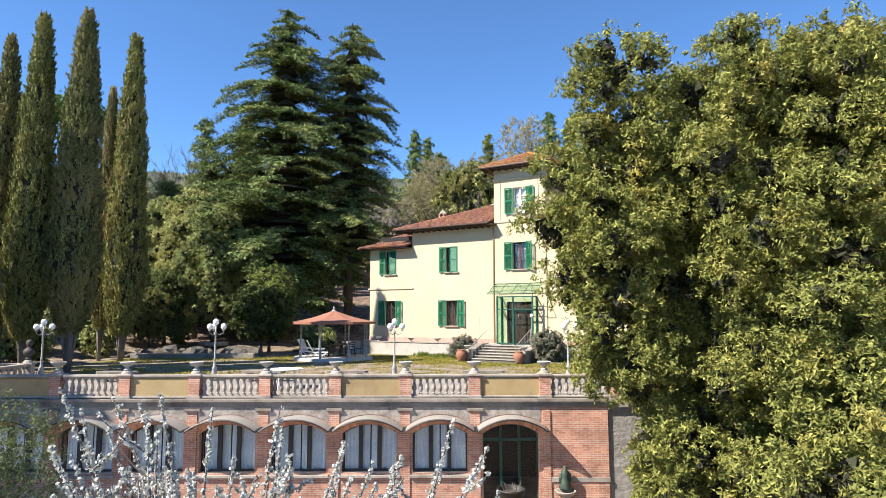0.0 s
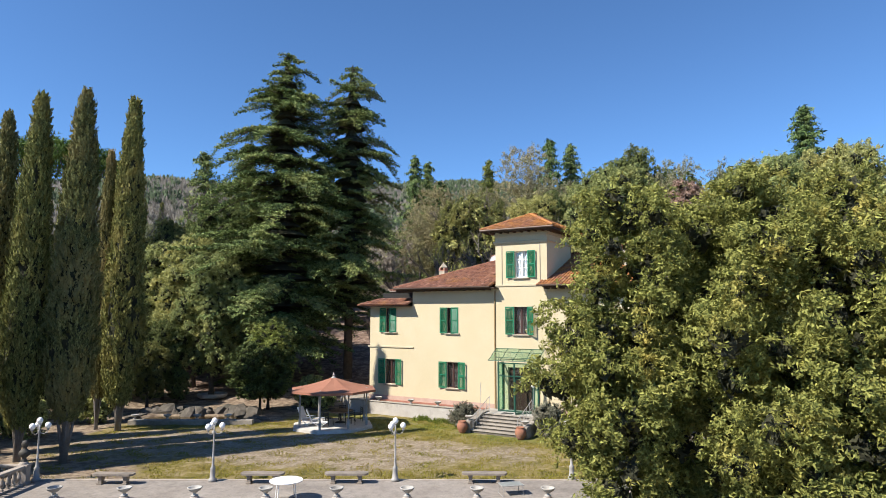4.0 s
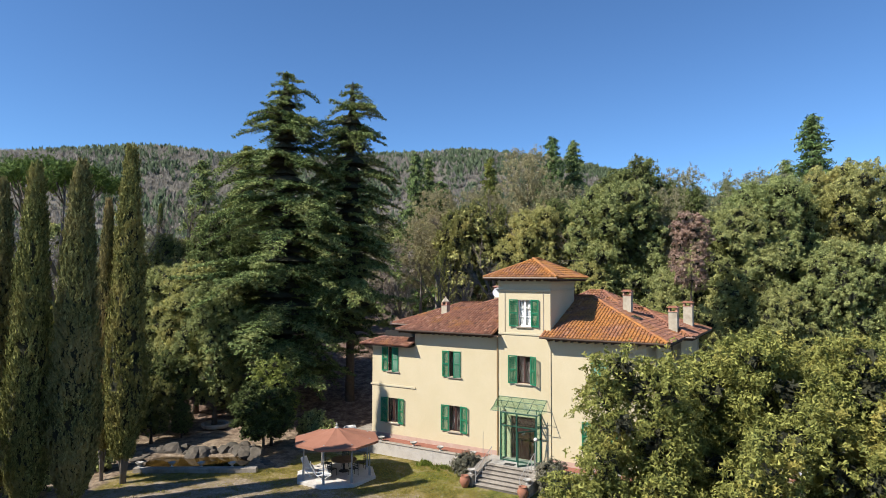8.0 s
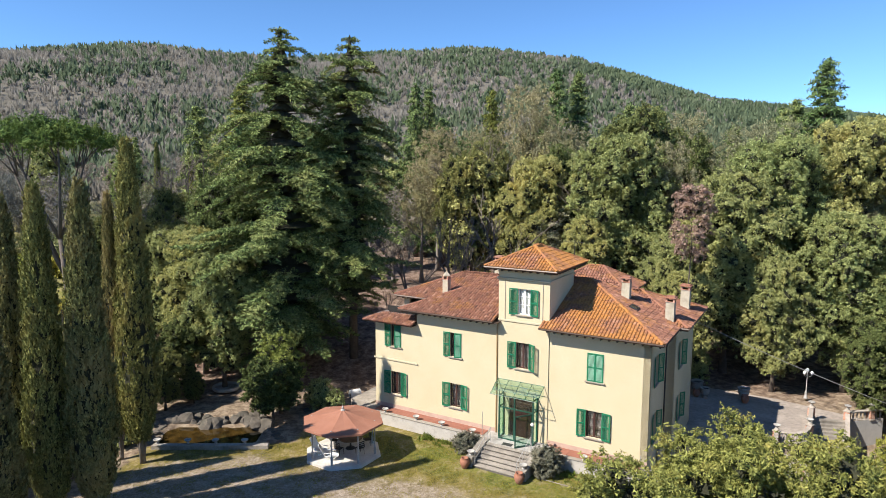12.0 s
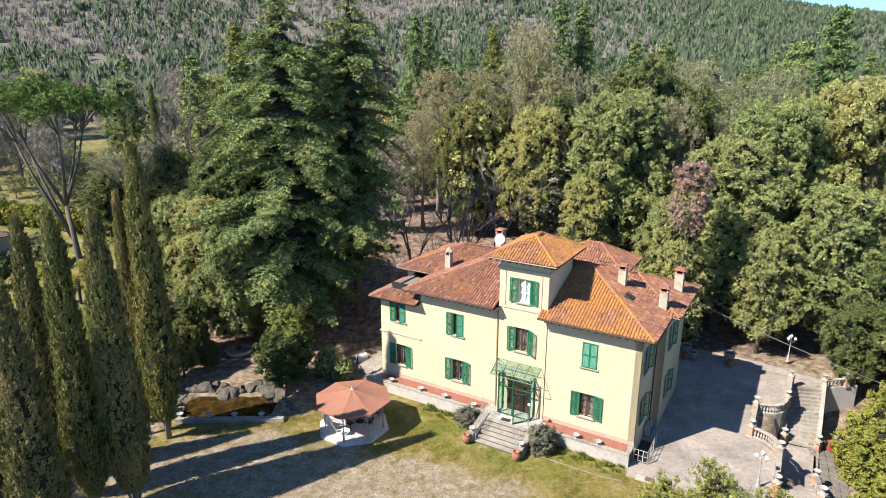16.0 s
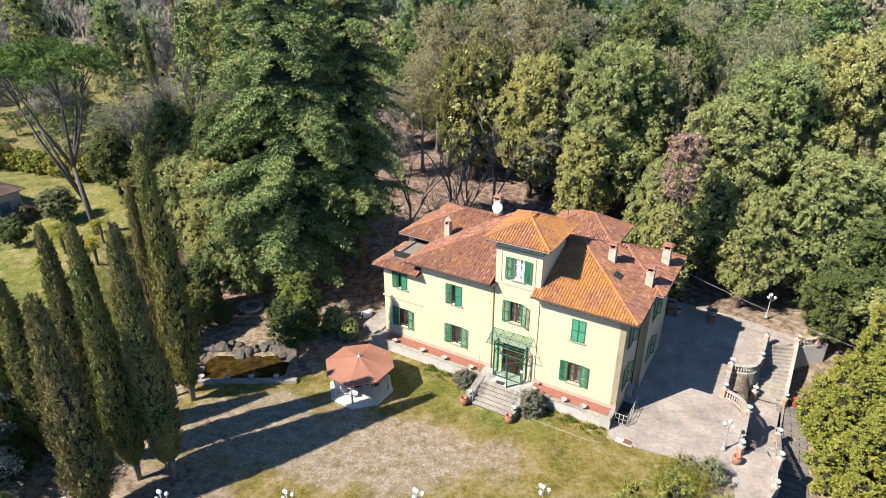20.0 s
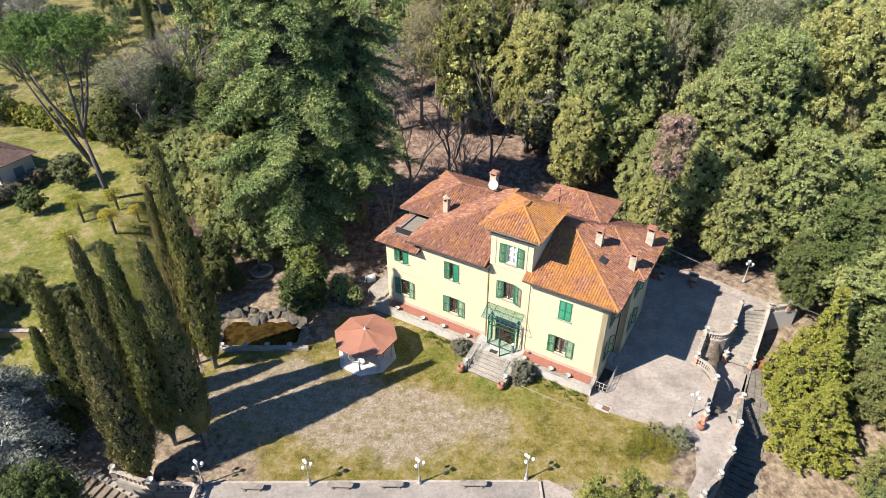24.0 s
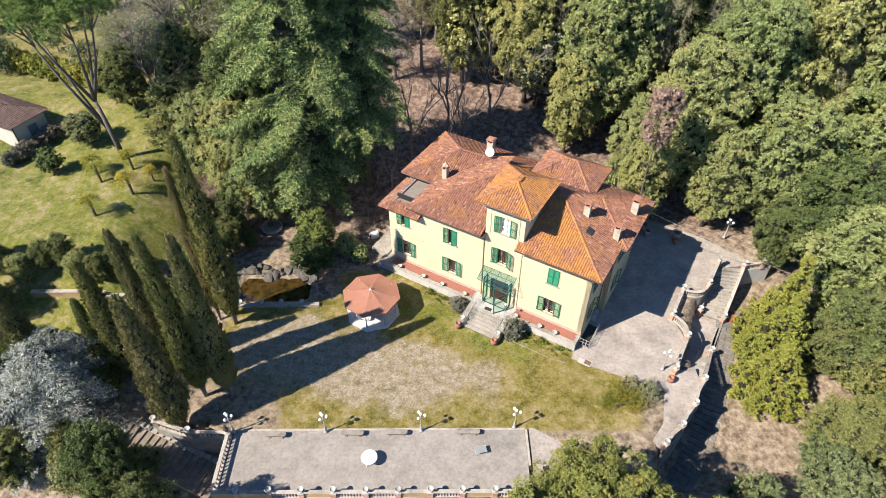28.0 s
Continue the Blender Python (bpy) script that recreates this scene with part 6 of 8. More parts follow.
g1 = gold.plant(7.4, 98, 1.0, 0)
g1.scale[2] = (32.0 - g1.location.z) / 24
gold.plant(-27, 84, 1.25, 80, tall=0.85)
rtf = conifer("fir", "tall blue-green fir behind the wood", 71, LEAF_FIR, 26, 5.4, 30, 150, 0.5, base=0.1, ragged=0.4, power=0.7)
rtf.plant(43, 71.5, 1.1, 0, tall=1.02)
rtf.plant(35, 76, 0.7, 50, tall=1.15)
for x, y, s, a in ((17.0, 96, 0.9, 90), (20.9, 99, 0.95, 30), (-4.6, 100, 0.85, 200), (-2.6, 104, 0.8, 310), (27.3, 93, 0.9, 10), (33, 97, 0.9, 250)):
    ob = rtf.plant(x, y, s, a)
    ob.scale[2] = ((35.0 if x > 0 and x < 22 else 33.2 if x < 0 else 29.5) - ob.location.z) / 26
rtf.plant(-17, 84, 1.0, 150, tall=0.8)

# broad evergreen close to the camera's rise
rng_f = np.random.default_rng(5)
lob = []
for cx, cy, z0, z1, R, cnt in ((9.3, 18.0, -2.5, 11.5, 4.1, 90), (12.2, 15.0, -2.8, 10.6, 4.3, 70), (4.95, 16.9, -0.1, 10.9, 1.75, 34), (4.3, 16.7, 2.5, 7.2, 2.0, 20), (17.0, 14.0, -2.8, 10.4, 4.2, 46), (8.0, 11.8, -3.0, 1.2, 2.2, 16), (13.0, 10.5, -3.0, 3.5, 2.6, 20), (6.9, 17.6, -2.9, 8.4, 2.35, 36), (8.3, 14.6, -2.5, 9.7, 2.6, 34), (6.5, 16.9, -3.3, 0.6, 1.5, 16)):
    for x, y, z, r in crown_lobes(rng_f, z1 + 3.4, R, z0 + 3.4, cnt, (0.55 / R, 1.15 / R), 0.6):
        lob.append((x + cx - 11.5, y + cy - 17.5, z, r))
ft = Tree("evergreen_tree", "large yellow-green evergreen tree rising beside the terrace", "tree", trunk_build(rng_f, 8.5, 0.4, 12, 4.5).mesh("trunk", BARK, True),
          tris_mesh("crown", lobes_crown(rng_f, clumped(rng_f, lob, (0.28, 0.46), 1.3), 165, 0.125, 0.05, inner=0.12, spread=0.8, tuft=11, gap=-0.42, grain=0.95), LEAF_FRONT), core_mesh("inner_foliage", lob, CORE_SHADE, 0.45))
ft.plant(11.5, 17.5, 1.0, 0, z=-3.4)

# umbrella pine
rng_p = np.random.default_rng(9)
pl = []
for k in range(46):
    a, q = k * 2.4, 5.7 * math.sqrt((k + 0.5) / 46)
    pl.append((q * math.cos(a) - 2.5, q * math.sin(a) + 2.2, 18.2 - 0.04 * q * q + rng_p.uniform(-0.5, 0.4), rng_p.uniform(0.75, 1.2)))
pt = Build().tube([(0, 0, -0.3), (-0.4, 0, 4.5), (-0.8, 0.2, 8.15)], [0.33, 0.26, 0.17], 8)
for k, (ex, ey) in enumerate(((-6.5, 1.5), (-3.5, -3.5), (0.5, 3.5), (3.2, 0.4), (-5.5, -2.0), (1.8, -3.2))):
    s = Vector((-0.4, 0, 4.5)) if k in (0, 4) else Vector((-0.8, 0.2, 8.0))
    e = Vector((ex * 0.8 - 1.3, ey * 0.8 + 2.0, 16.9))
    pt.tube([s, s.lerp(e, 0.55) + Vector((0, 0, -0.8)), e], [0.19, 0.12, 0.045], 6)
    for j in range(4):
        f = s.lerp(e, 0.75)
        pt.tube([f, e + Vector((rng_p.uniform(-2, 2), rng_p.uniform(-2, 2), 0.6))], [0.07, 0.025], 4)
pine = Tree("umbrella_pine", "tall umbrella pine with a leaning forked trunk", "tree", pt.mesh("trunk", PINE_BARK, True), tris_mesh("crown", lobes_crown(rng_p, pl, 125, 0.3, 0.055), LEAF_PINE))
pine.plant(-35.3, 57.4, 1.0, 0, z=4.6)

# laurel ball by the pond, conical yellow tree by the lower stairs, grey shrubs
lau = broadleaf("laurel_bush", "large rounded dark green laurel bush by the pond", 81, LEAF_LAUREL, 5.5, 2.45, 0.9, 60, 150, 0.15, 0.085, lobe=(0.18, 0.3), r0=0.12, sub=0.8, spread=0.6)
lau.plant(-13.2, 45.3, 1.0, 0, tall=0.86)
yew = broadleaf("yew_bush", "rounded bright green yew bush behind the laurel", 80, LEAF_YEW, 7.3, 2.1, 0.4, 40, 110, 0.16, 0.07, lobe=(0.24, 0.36), r0=0.12)
yew.plant(-13.1, 47.0, 0.98, 0, tall=0.88)
yel = broadleaf("conical_tree", "yellow-green leafy conical tree beside the lower stairs", 82, LEAF_YELLOW, 12.0, 3.7, 0.3, 90, 110, 0.17, 0.09, lobe=(0.16, 0.34), r0=0.16, sub=0.8, shrink=0.5, spread=0.8, cone=True, gap=-0.5, grain=0.8)
yel.plant(31.1, 38.2, 1.0, 0, z=-3.4, tall=0.97)
yel.plant(29.1, 32.6, 0.98, 130, z=-3.4, tall=0.62)
yel.plant(30.2, 35.6, 1.0, 60, z=-3.4, tall=0.8)

# further shrubs and trees on the slopes beside the terrace
oli = broadleaf("olive_tree", "grey-green olive tree on the slope", 83, LEAF_OLIVE, 5.5, 2.2, 0.8, 44, 120, 0.18, 0.08, GREY_BARK, lobe=(0.22, 0.34), r0=0.14)
oli.plant(23.5, 21.5, 1.0, 0, z=-4.6, tall=1.0)
DARKS[1].plant(-19.9, 18.2, 0.56, 60, z=-3.4, tall=1.35)
DARKS[0].plant(-24.8, 16.0, 0.55, 150, z=-3.4, tall=1.15)
DARKS[0].plant(-25.0, 22.6, 0.55, 200, z=-3.2, tall=1.25)
oli.plant(-28.5, 24.0, 1.0, 200, z=-3.0, tall=0.9)
oli.plant(-24.0, 24.6, 0.7, 100, z=-2.8, tall=0.9)
twg = broadleaf("wintry_bush", "half-bare twiggy olive-grey bush before the arcade", 92, LEAF_OLIVE, 6.0, 2.3, 0.5, 60, 190, 0.07, 0.03, GREY_BARK, lobe=(0.16, 0.3), r0=0.12, shrink=0.0, spread=1.0, gap=-0.45, grain=0.6)
twg.plant(-8.0, 10.8, 0.74, 20, z=-3.5, tall=1.12)
BARE_BUSH = bare_tree("bare_bush", "bare grey twigs of a bush before the arcade", 93, 6.2, 0.8, TWIG, 5, 0.05, 0.16)
for x, y, t in ((-7.2, 10.2, 10), (-8.3, 11.2, 130), (-6.4, 11.0, 250)):
    BARE_BUSH.plant(x, y, 0.85, t, z=-3.5)
DARKS[1].plant(34.0, 35.2, 0.5, 77, z=-3.0, tall=0.95)
for x, y, s, tall in ((33.5, 27, 0.85, 0.5), (38.6, 33, 0.95, 0.55), (38.5, 41, 1.0, 0.75), (40, 25, 1.2, 0.55)):
    (DARKS[int(y) % 2] if x in (33.5, 40, 38.6) else OAKS[int(x) % 3]).plant(x, y, s, 70 * x, tall=tall)
for x, y, s in ((28.8, 21.5, 1.15), (33, 19, 1.3), (30.5, 25.0, 0.9)):
    oli.plant(x, y, s, 70 * x)
ced = tall_fir("silvery blue cedar beside the garden stairs", 84, LEAF_BLUE, 10.5, 6.6, 0.1, 13, 8, 0.42, 0.3, 0.2, 5, 0.3, "blue_cedar")
ced.plant(-31.2, 29.2, 1.08, 0, z=-2.8)
for x, y, s, tall in ((-36.5, 27.5, 0.5, 0.8), (-33.5, 24.0, 0.5, 0.7), (-29.5, 25.5, 0.36, 0.7), (-38.5, 33.0, 0.5, 0.8), (-35.0, 34.6, 0.3, 0.8), (-28.4, 30.8, 0.26, 0.8), (-30.8, 36.0, 0.3, 0.7), (-27.4, 33.2, 0.28, 0.8), (-42.0, 38.0, 0.5, 0.8), (-40.0, 28.5, 0.6, 0.8), (-44.5, 33.0, 0.6, 0.8)):
    DARKS[int(x) % 2].plant(x, y, s, 47 * x, tall=tall, label="dark green shrub on the western slope")
for k in range(10):
    (DARKS[k % 2] if k % 3 else OAKS[k % 2]).plant(-44.5 + 1.75 * k, 41.8 + 0.9 * math.sin(k * 1.7), 0.22 + 0.03 * (k % 3), 53 * k, tall=0.85, group="bank hedge", label="dense dark hedge shrub along the bank")
pnk = broadleaf("faded_tree", "evergreen with faded pinkish leaves among the oaks", 85, LEAF_PINK, 16, 1.75, 9.4, 30, 70, 0.2, 0.11, lobe=(0.2, 0.42), shape=0.5, r0=0.13, shrink=0.3)
pnk.plant(20.0, 50.4, 1.0, 0, z=2.0, tall=1.0)
OAKS[1].plant(20.9, 52.8, 0.52, 70, tall=1.15)
lav = broadleaf("lavender_bush", "grey rounded bush at the foot of the house wall", 86, LEAF_LAVENDER, 1.5, 0.85, 0.05, 30, 420, 0.18, 0.035, lobe=(0.3, 0.42), r0=0.03, shrink=0.5)
for u, v, s in ((5.3, -2.45, 1.15), (-0.5, -2.2, 0.9), (-1.3, -1.9, 0.55)):
    w = VILLA_M @ Vector((u, v, 0))
    lav.plant(w.x, w.y, s, 90 * s, z=-0.05)
shr = broadleaf("garden_shrub", "small leafy garden shrub", 87, LEAF_OAK, 1.6, 0.9, 0.05, 26, 220, 0.13, 0.09, lobe=(0.3, 0.42), r0=0.03)
for x, y, s, tall in ((-10.3, 48.2, 1.3, 1), (-9.0, 47.0, 1.0, 1), (-22.5, 41.0, 1.2, 1), (-24, 36, 1.5, 1), (22.5, 54.5, 1.5, 1.1), (18, 56, 1.6, 1.3), (-26.5, 40, 1.5, 1.2), (-28, 38.5, 1.3, 1.1), (-25, 44, 1.8, 1.3), (-27, 34, 1.6, 1.2)):
    shr.plant(x, y, s, 40 * x, tall=tall)
brn = broadleaf("shrub", "brownish wintry shrub at the lawn's end", 88, LEAF_GREY, 1.2, 1.0, 0.05, 24, 110, 0.10, 0.04, lobe=(0.3, 0.42), r0=0.03, shrink=0.3)
brn.plant(16.9, 30.2, 1.2, 0, z=0)
brn.plant(15.6, 31.0, 0.9, 50, z=0)
thin = broadleaf("shrub", "thin yellowish shrub with bare reddish twigs at the lawn's end", 94, LEAF_PALM, 1.5, 1.35, 0.05, 34, 75, 0.1, 0.045, TWIG, lobe=(0.2, 0.36), r0=0.03, shrink=0.0, spread=1.0, gap=0.1, grain=0.35)
thin.plant(14.4, 29.9, 1.0, 50, z=0)
thin.plant(13.2, 29.3, 0.8, 150, z=0)
thin.plant(15.6, 29.2, 0.9, 250, z=0)

for x, y, s, tall in ((-22.4, 47.6, 0.34, 0.95), (-24.6, 45.0, 0.36, 1.0), (-22.6, 50.6, 0.42, 1.0), (-25.5, 49.5, 0.45, 0.95), (-20.6, 48.8, 0.2, 0.9)):
    DARKS[int(x) % 2].plant(x, y, s, 37 * x, tall=tall, label="dark evergreen shrub on the bank by the pond")
# bare trees and trunks in the wood behind the house
BARE = [bare_tree("bare_tree", "leafless grey tree in the wood's shade", 91 + k, 11, 0.62, TWIG, 5, 0.14, 0.26) for k in range(2)]
for x, y, s in ((-3.9, 62.5, 1.3), (-1.0, 59.0, 1.0), (2.0, 61.5, 1.2), (-6.0, 57.5, 0.8), (0.5, 64.5, 1.4), (15.5, 72, 1.7), (4, 78, 2.0), (-24, 68, 1.6), (-30, 70, 1.8), (-33, 65, 1.3), (27, 70, 1.7), (5.5, 66.5, 1.5), (-24.5, 60.5, 1.4)):
    BARE[int(x) % 2].plant(x, y, s, 77 * x)

# blossoming plum close in front of the arcade
rb_ = random.Random(17)
wand, petals, prng = Build(), [], np.random.default_rng(4)
wand.tube([Vector((0, 0, -0.2)), Vector((0.05, 0, 1.2))], [0.14, 0.1], 8)


def blossom_on(a, b, c, lo, clumps):
    """Round tufts of petals along the upper part of a branch."""
    t = lo + (1 - lo) * prng.random(clumps) ** 0.9
    tt = np.where(t < 0.55, t / 0.55, (t - 0.55) / 0.45)[:, None]
    on = np.where((t < 0.55)[:, None], a + (b - a) * tt, b + (c - b) * tt)
    r = (0.010 + 0.019 * prng.random(clumps)) * (1.25 - 0.6 * t)
    on = on + prng.normal(size=(clumps, 3)) * r[:, None] * 0.7
    for cc, q in zip(on, r):
        d = sphere_dirs(prng, 6)
        petals.append(leaf_quads(prng, cc + d * q, d, 0.027, 0.024, 0.3, 0.2))


for k in range(104):
    f = (k * 0.618) % 1.0
    tall_one = k % 3 == 0
    tip = Vector((-2.3 + 4.1 * f + rb_.uniform(-0.12, 0.12), rb_.uniform(-0.5, 0.7), (5.0 + 0.7 * rb_.random() if tall_one else 4.4 + 0.75 * rb_.random()) - 0.3 * f))
    lean = (-1 if f < 0.22 else 1) * rb_.uniform(0.25, 0.75)
    root = Vector((tip.x * 0.55 - lean * 0.9, tip.y * 0.45, 2.4 + 0.5 * rb_.random()))
    s = root.lerp(Vector((0.05, 0, 1.2)), 0.45)
    mid = root.lerp(tip, 0.5) + Vector((rb_.uniform(-0.08, 0.08), 0, -0.03))
    wand.tube([Vector((0.05, 0, 1.1)), s, root, mid, tip], [0.045, 0.035, 0.026, 0.016, 0.005], 5)
    a, b, c = (np.array(v) for v in (root, mid, tip))
    blossom_on(a, b, c, 0.06, 210 if tall_one else 170)
    for j in range(5):
        p0 = root.lerp(tip, rb_.uniform(0.1, 0.85))
        e = p0 + Vector((rb_.choice((-1, 1)) * rb_.uniform(0.12, 0.4), rb_.uniform(-0.3, 0.3), rb_.uniform(0.05, 0.45)))
        m_ = p0.lerp(e, 0.5) + Vector((0, 0, -0.03))
        wand.tube([p0, m_, e], [0.012, 0.008, 0.003], 4)
        if rb_.random() < 0.8:
            blossom_on(np.array(p0), np.array(m_), np.array(e), 0.1, 30)
plum = Tree("blossom_tree", "plum tree with upright branches covered in white blossom", "tree", wand.mesh("trunk", TWIG), quads_mesh("blossom", np.concatenate(petals), BLOSSOM))
plum.plant(-1.25, 5.4, 1.0, 0, z=-3.5)

# palms and citrus on the field, the neighbour's house and hedge
rng_q = np.random.default_rng(6)
pf = []
for k in range(26):
    a, el = k * 2.4, rng_q.uniform(-0.5, 1.1)
    d = np.array([math.cos(a), math.sin(a), 0])
    for j in range(7):
        t = (j + 1) / 7
        c = d * t * 0.95 * math.cos(el * 0.6) + np.array([0, 0, 2.1 + t * math.sin(el) * 0.8 - 0.75 * t * t])
        for sgn in (-1, 1):
            s = np.array([-math.sin(a), math.cos(a), -0.25]) * sgn
            pf.append([c, c + s * 0.16 + d * 0.12, c + s * 0.34 + d * 0.22, c + s * 0.15 + d * 0.02])
palm = Tree("palm", "small palm with yellowish fronds on the grass", "palm", Build().lathe([(0.13, -0.1), (0.12, 0.6), (0.14, 1.2), (0.17, 2.0), (0.1, 2.2)], 8).mesh("trunk", BARK), quads_mesh("fronds", np.array(pf), LEAF_PALM))
for x, y, s in ((-35.4, 48.6, 1.1), (-36.6, 53.6, 1.0), (-32.8, 52.0, 1.15), (-33.9, 55.6, 1.05), (-37.6, 54.9, 1.0), (-31.5, 54.5, 0.8)):
    palm.plant(x, y, s, 60 * x, group="palms")
cit = broadleaf("citrus_tree", "rounded dark citrus tree on the grass", 89, LEAF_DARK, 2.6, 1.3, 0.5, 24, 160, 0.16, 0.1, lobe=(0.3, 0.42), r0=0.07)
for x, y, s in ((-42.4, 55.4, 1.0),):
    cit.plant(x, y, s, 30 * x)
oli.plant(-40.6, 60.4, 0.9, 20, tall=0.75, label="brownish-green shrub by the pine trunk")
hdg = broadleaf("hedge_bush", "clipped yellow-green hedge bush", 90, LEAF_YELLOW, 2.6, 1.6, 0.1, 26, 90, 0.22, 0.14, lobe=(0.3, 0.42), r0=0.05)
for k in range(9):
    hdg.plant(-62 + 2.3 * k, 80.5 - 1.1 * k, 1.0, 50 * k, group="hedge")
BROWN_TILE = surface("brown_roof_tile", (0.096, 0.058, 0.045), (0.154, 0.096, 0.077), 2, 0.9, 0.3, 30, island=0.3)
nb = thing("neighbour_house", "cream neighbouring house with a brown tile roof", "house", pose(-48.1, 59.8, 5.0, 0, 0, -25.4))
part("wall", Build().box(-11, 0, 0, 4.1, -2, 3.1), surface("cream_wall", (0.45, 0.41, 0.33), (0.5, 0.465, 0.39), 1, 0.9, 0.1), nb)
rf = part("roof", Build().box(-11.4, 0.4, -0.4, 4.5, 3.1, 3.2), EAVE_WOOD, nb, "brown tile roof")
slope_tiles([(-11.5, -0.5, 3.2), (0.5, -0.5, 3.2), (-2.0, 2.05, 4.3), (-9.0, 2.05, 4.3)], BROWN_TILE, "slope", rf)
slope_tiles([(0.5, 4.6, 3.2), (-11.5, 4.6, 3.2), (-9.0, 2.05, 4.3), (-2.0, 2.05, 4.3)], BROWN_TILE, "slope", rf)
slope_tiles([(0.5, -0.5, 3.2), (0.5, 4.6, 3.2), (-2.0, 2.07, 4.3), (-2.0, 2.03, 4.3)], BROWN_TILE, "slope", rf)
part("window", Build().box(-0.02, 0.03, 1.7, 2.8, 1.0, 2.3), surface("grey_shutter", (0.128, 0.141, 0.141), (0.166, 0.179, 0.179), 3, 0.6, 0), nb, "closed grey shutters")
part("downpipe", Build().tube([(0.06, 0.08, 3.1), (0.06, 0.08, 0)], 0.05, 6), EAVE_WOOD, nb)
part("terrace", Build().box(-7, -0.4, -4.0, 0, -2.2, -0.25), TERRACE_TILE, nb, "tiled terrace")
for k in range(3):
    part("step", Build().box(-0.4, 1.0 - 0.3 * k, -3.6, -2.2, -0.9 + 0.2 * k, -0.7 + 0.2 * k), CONCRETE, nb)
for k in range(7):
    w = nb.matrix_basis @ Vector((1.2, -2.4 + 1.15 * k, 0))
    lav.plant(w.x, w.y, 0.9 + 0.1 * (k % 3), 50 * k, label="grey bush along the neighbouring house")

# the woods behind and round the place
rw_ = random.Random(23)
LOW = [broadleaf("wood_tree", "evergreen tree of the wood", 101, LEAF_HAZED, 16, 4.6, 1.5, 54, 19, 0.42, 0.22, lobe=(0.14, 0.28), shrink=0.45, spread=0.8),
       broadleaf("wood_tree", "green evergreen tree of the wood", 102, LEAF_OAK, 15, 4.2, 1.0, 54, 19, 0.42, 0.22, lobe=(0.14, 0.28), shrink=0.45, spread=0.8),
       conifer("wood_pine", "slim green conifer of the wood", 103, LEAF_FIR, 18, 3.8, 22, 110, 0.46, base=0.12, branches=8, ragged=0.4, power=0.6, gaps=0.12),
       broadleaf("wood_tree", "leafless greyish tree of the wood", 104, foliage("bare_twig_haze", (0.17, 0.148, 0.13), (0.31, 0.275, 0.245), (0.22, 0.205, 0.16), 0.1, 0.3, 0.2), 12, 3.6, 2.5, 26, 9, 0.9, 0.09, GREY_BARK, shrink=0.0)]
made = 0
while made < 190:
    y = rw_.uniform(66, 200)
    x = rw_.uniform(-1.0, 1.15) * (30 + 0.62 * y)
    open_field = x < -34 + 0.1 * (y - 60) and 60 < y < 95
    if open_field or (-20 < x < 8 and y < 70) or (x > 8 and x < 44 and y < 70) or abs(x + 35) < 8 and y < 72:
        continue
    west_open = x < -38
    k = rw_.choice((3, 3, 2, 1, 3)) if west_open else rw_.choice((0, 0, 1, 2, 3, 0, 2))
    if not west_open and x > 0 and y > 95 and rw_.random() < 0.55:
        k = 2
    if west_open and rw_.random() < 0.45:
        made += 0.4
        continue
    sc_ = rw_.uniform(0.75, 1.25)
    LOW[k].plant(x, y, sc_, rw_.uniform(0, 360), tall=rw_.uniform(0.85, 1.2), group="wood")
    made += 1
brush = broadleaf("olive_tree", "grey-green olive tree of the far grove", 105, LEAF_OLIVE, 4.0, 1.9, 0.5, 18, 14, 0.4, 0.12, GREY_BARK, lobe=(0.26, 0.4), r0=0.1, shrink=0.0)
for k in range(56):
    x, y = rw_.uniform(-84, -36), rw_.uniform(72, 128)
    if y > 72 - 0.25 * (x + 40):
        brush.plant(x, y, rw_.uniform(0.7, 1.3), rw_.uniform(0, 360), group="olive grove")
for k in range(16):
    x, y = rw_.uniform(-44, -28), rw_.uniform(71, 96)
    (LOW[3] if k % 2 else BARE[k % 2]).plant(x, y, rw_.uniform(0.6, 1.0), rw_.uniform(0, 360))
for x, y, h in ((-41, 89, 17), (-27, 88, 14), (-36, 108, 18), (-49, 120, 16), (-22, 74, 15)):
    ob = CYP[0].plant(x, y, 0.62, 10 * x, group="cypresses")
    ob.scale[2] = h / 19.0

# far woods on the hills, too many to count
rng_w = np.random.default_rng(8)
n_w = 26000
az_ = np.radians(rng_w.uniform(-52, 46, n_w))
rr_ = np.sqrt(rng_w.uniform(185.0 ** 2, 840.0 ** 2, n_w)) * rng_w.uniform(0.75, 1.0, n_w)
rr_ = np.maximum(rr_, 185 + 60 * rng_w.random(n_w))
fx, fy = rr_ * np.sin(az_), rr_ * np.cos(az_)
fz = ground_z(fx, fy)
size = rng_w.uniform(0.7, 1.5, n_w)
patch_ = holes(np.stack([fx, fy, 0 * fx], -1), 60.0, 2.0) * 0.22
green = rng_w.random(n_w) < np.interp(np.degrees(az_), [-52, -10, 5, 20, 46], [0.3, 0.3, 0.42, 0.78, 0.88]) + np.where(rr_ < 360, 0.4, 0) + patch_


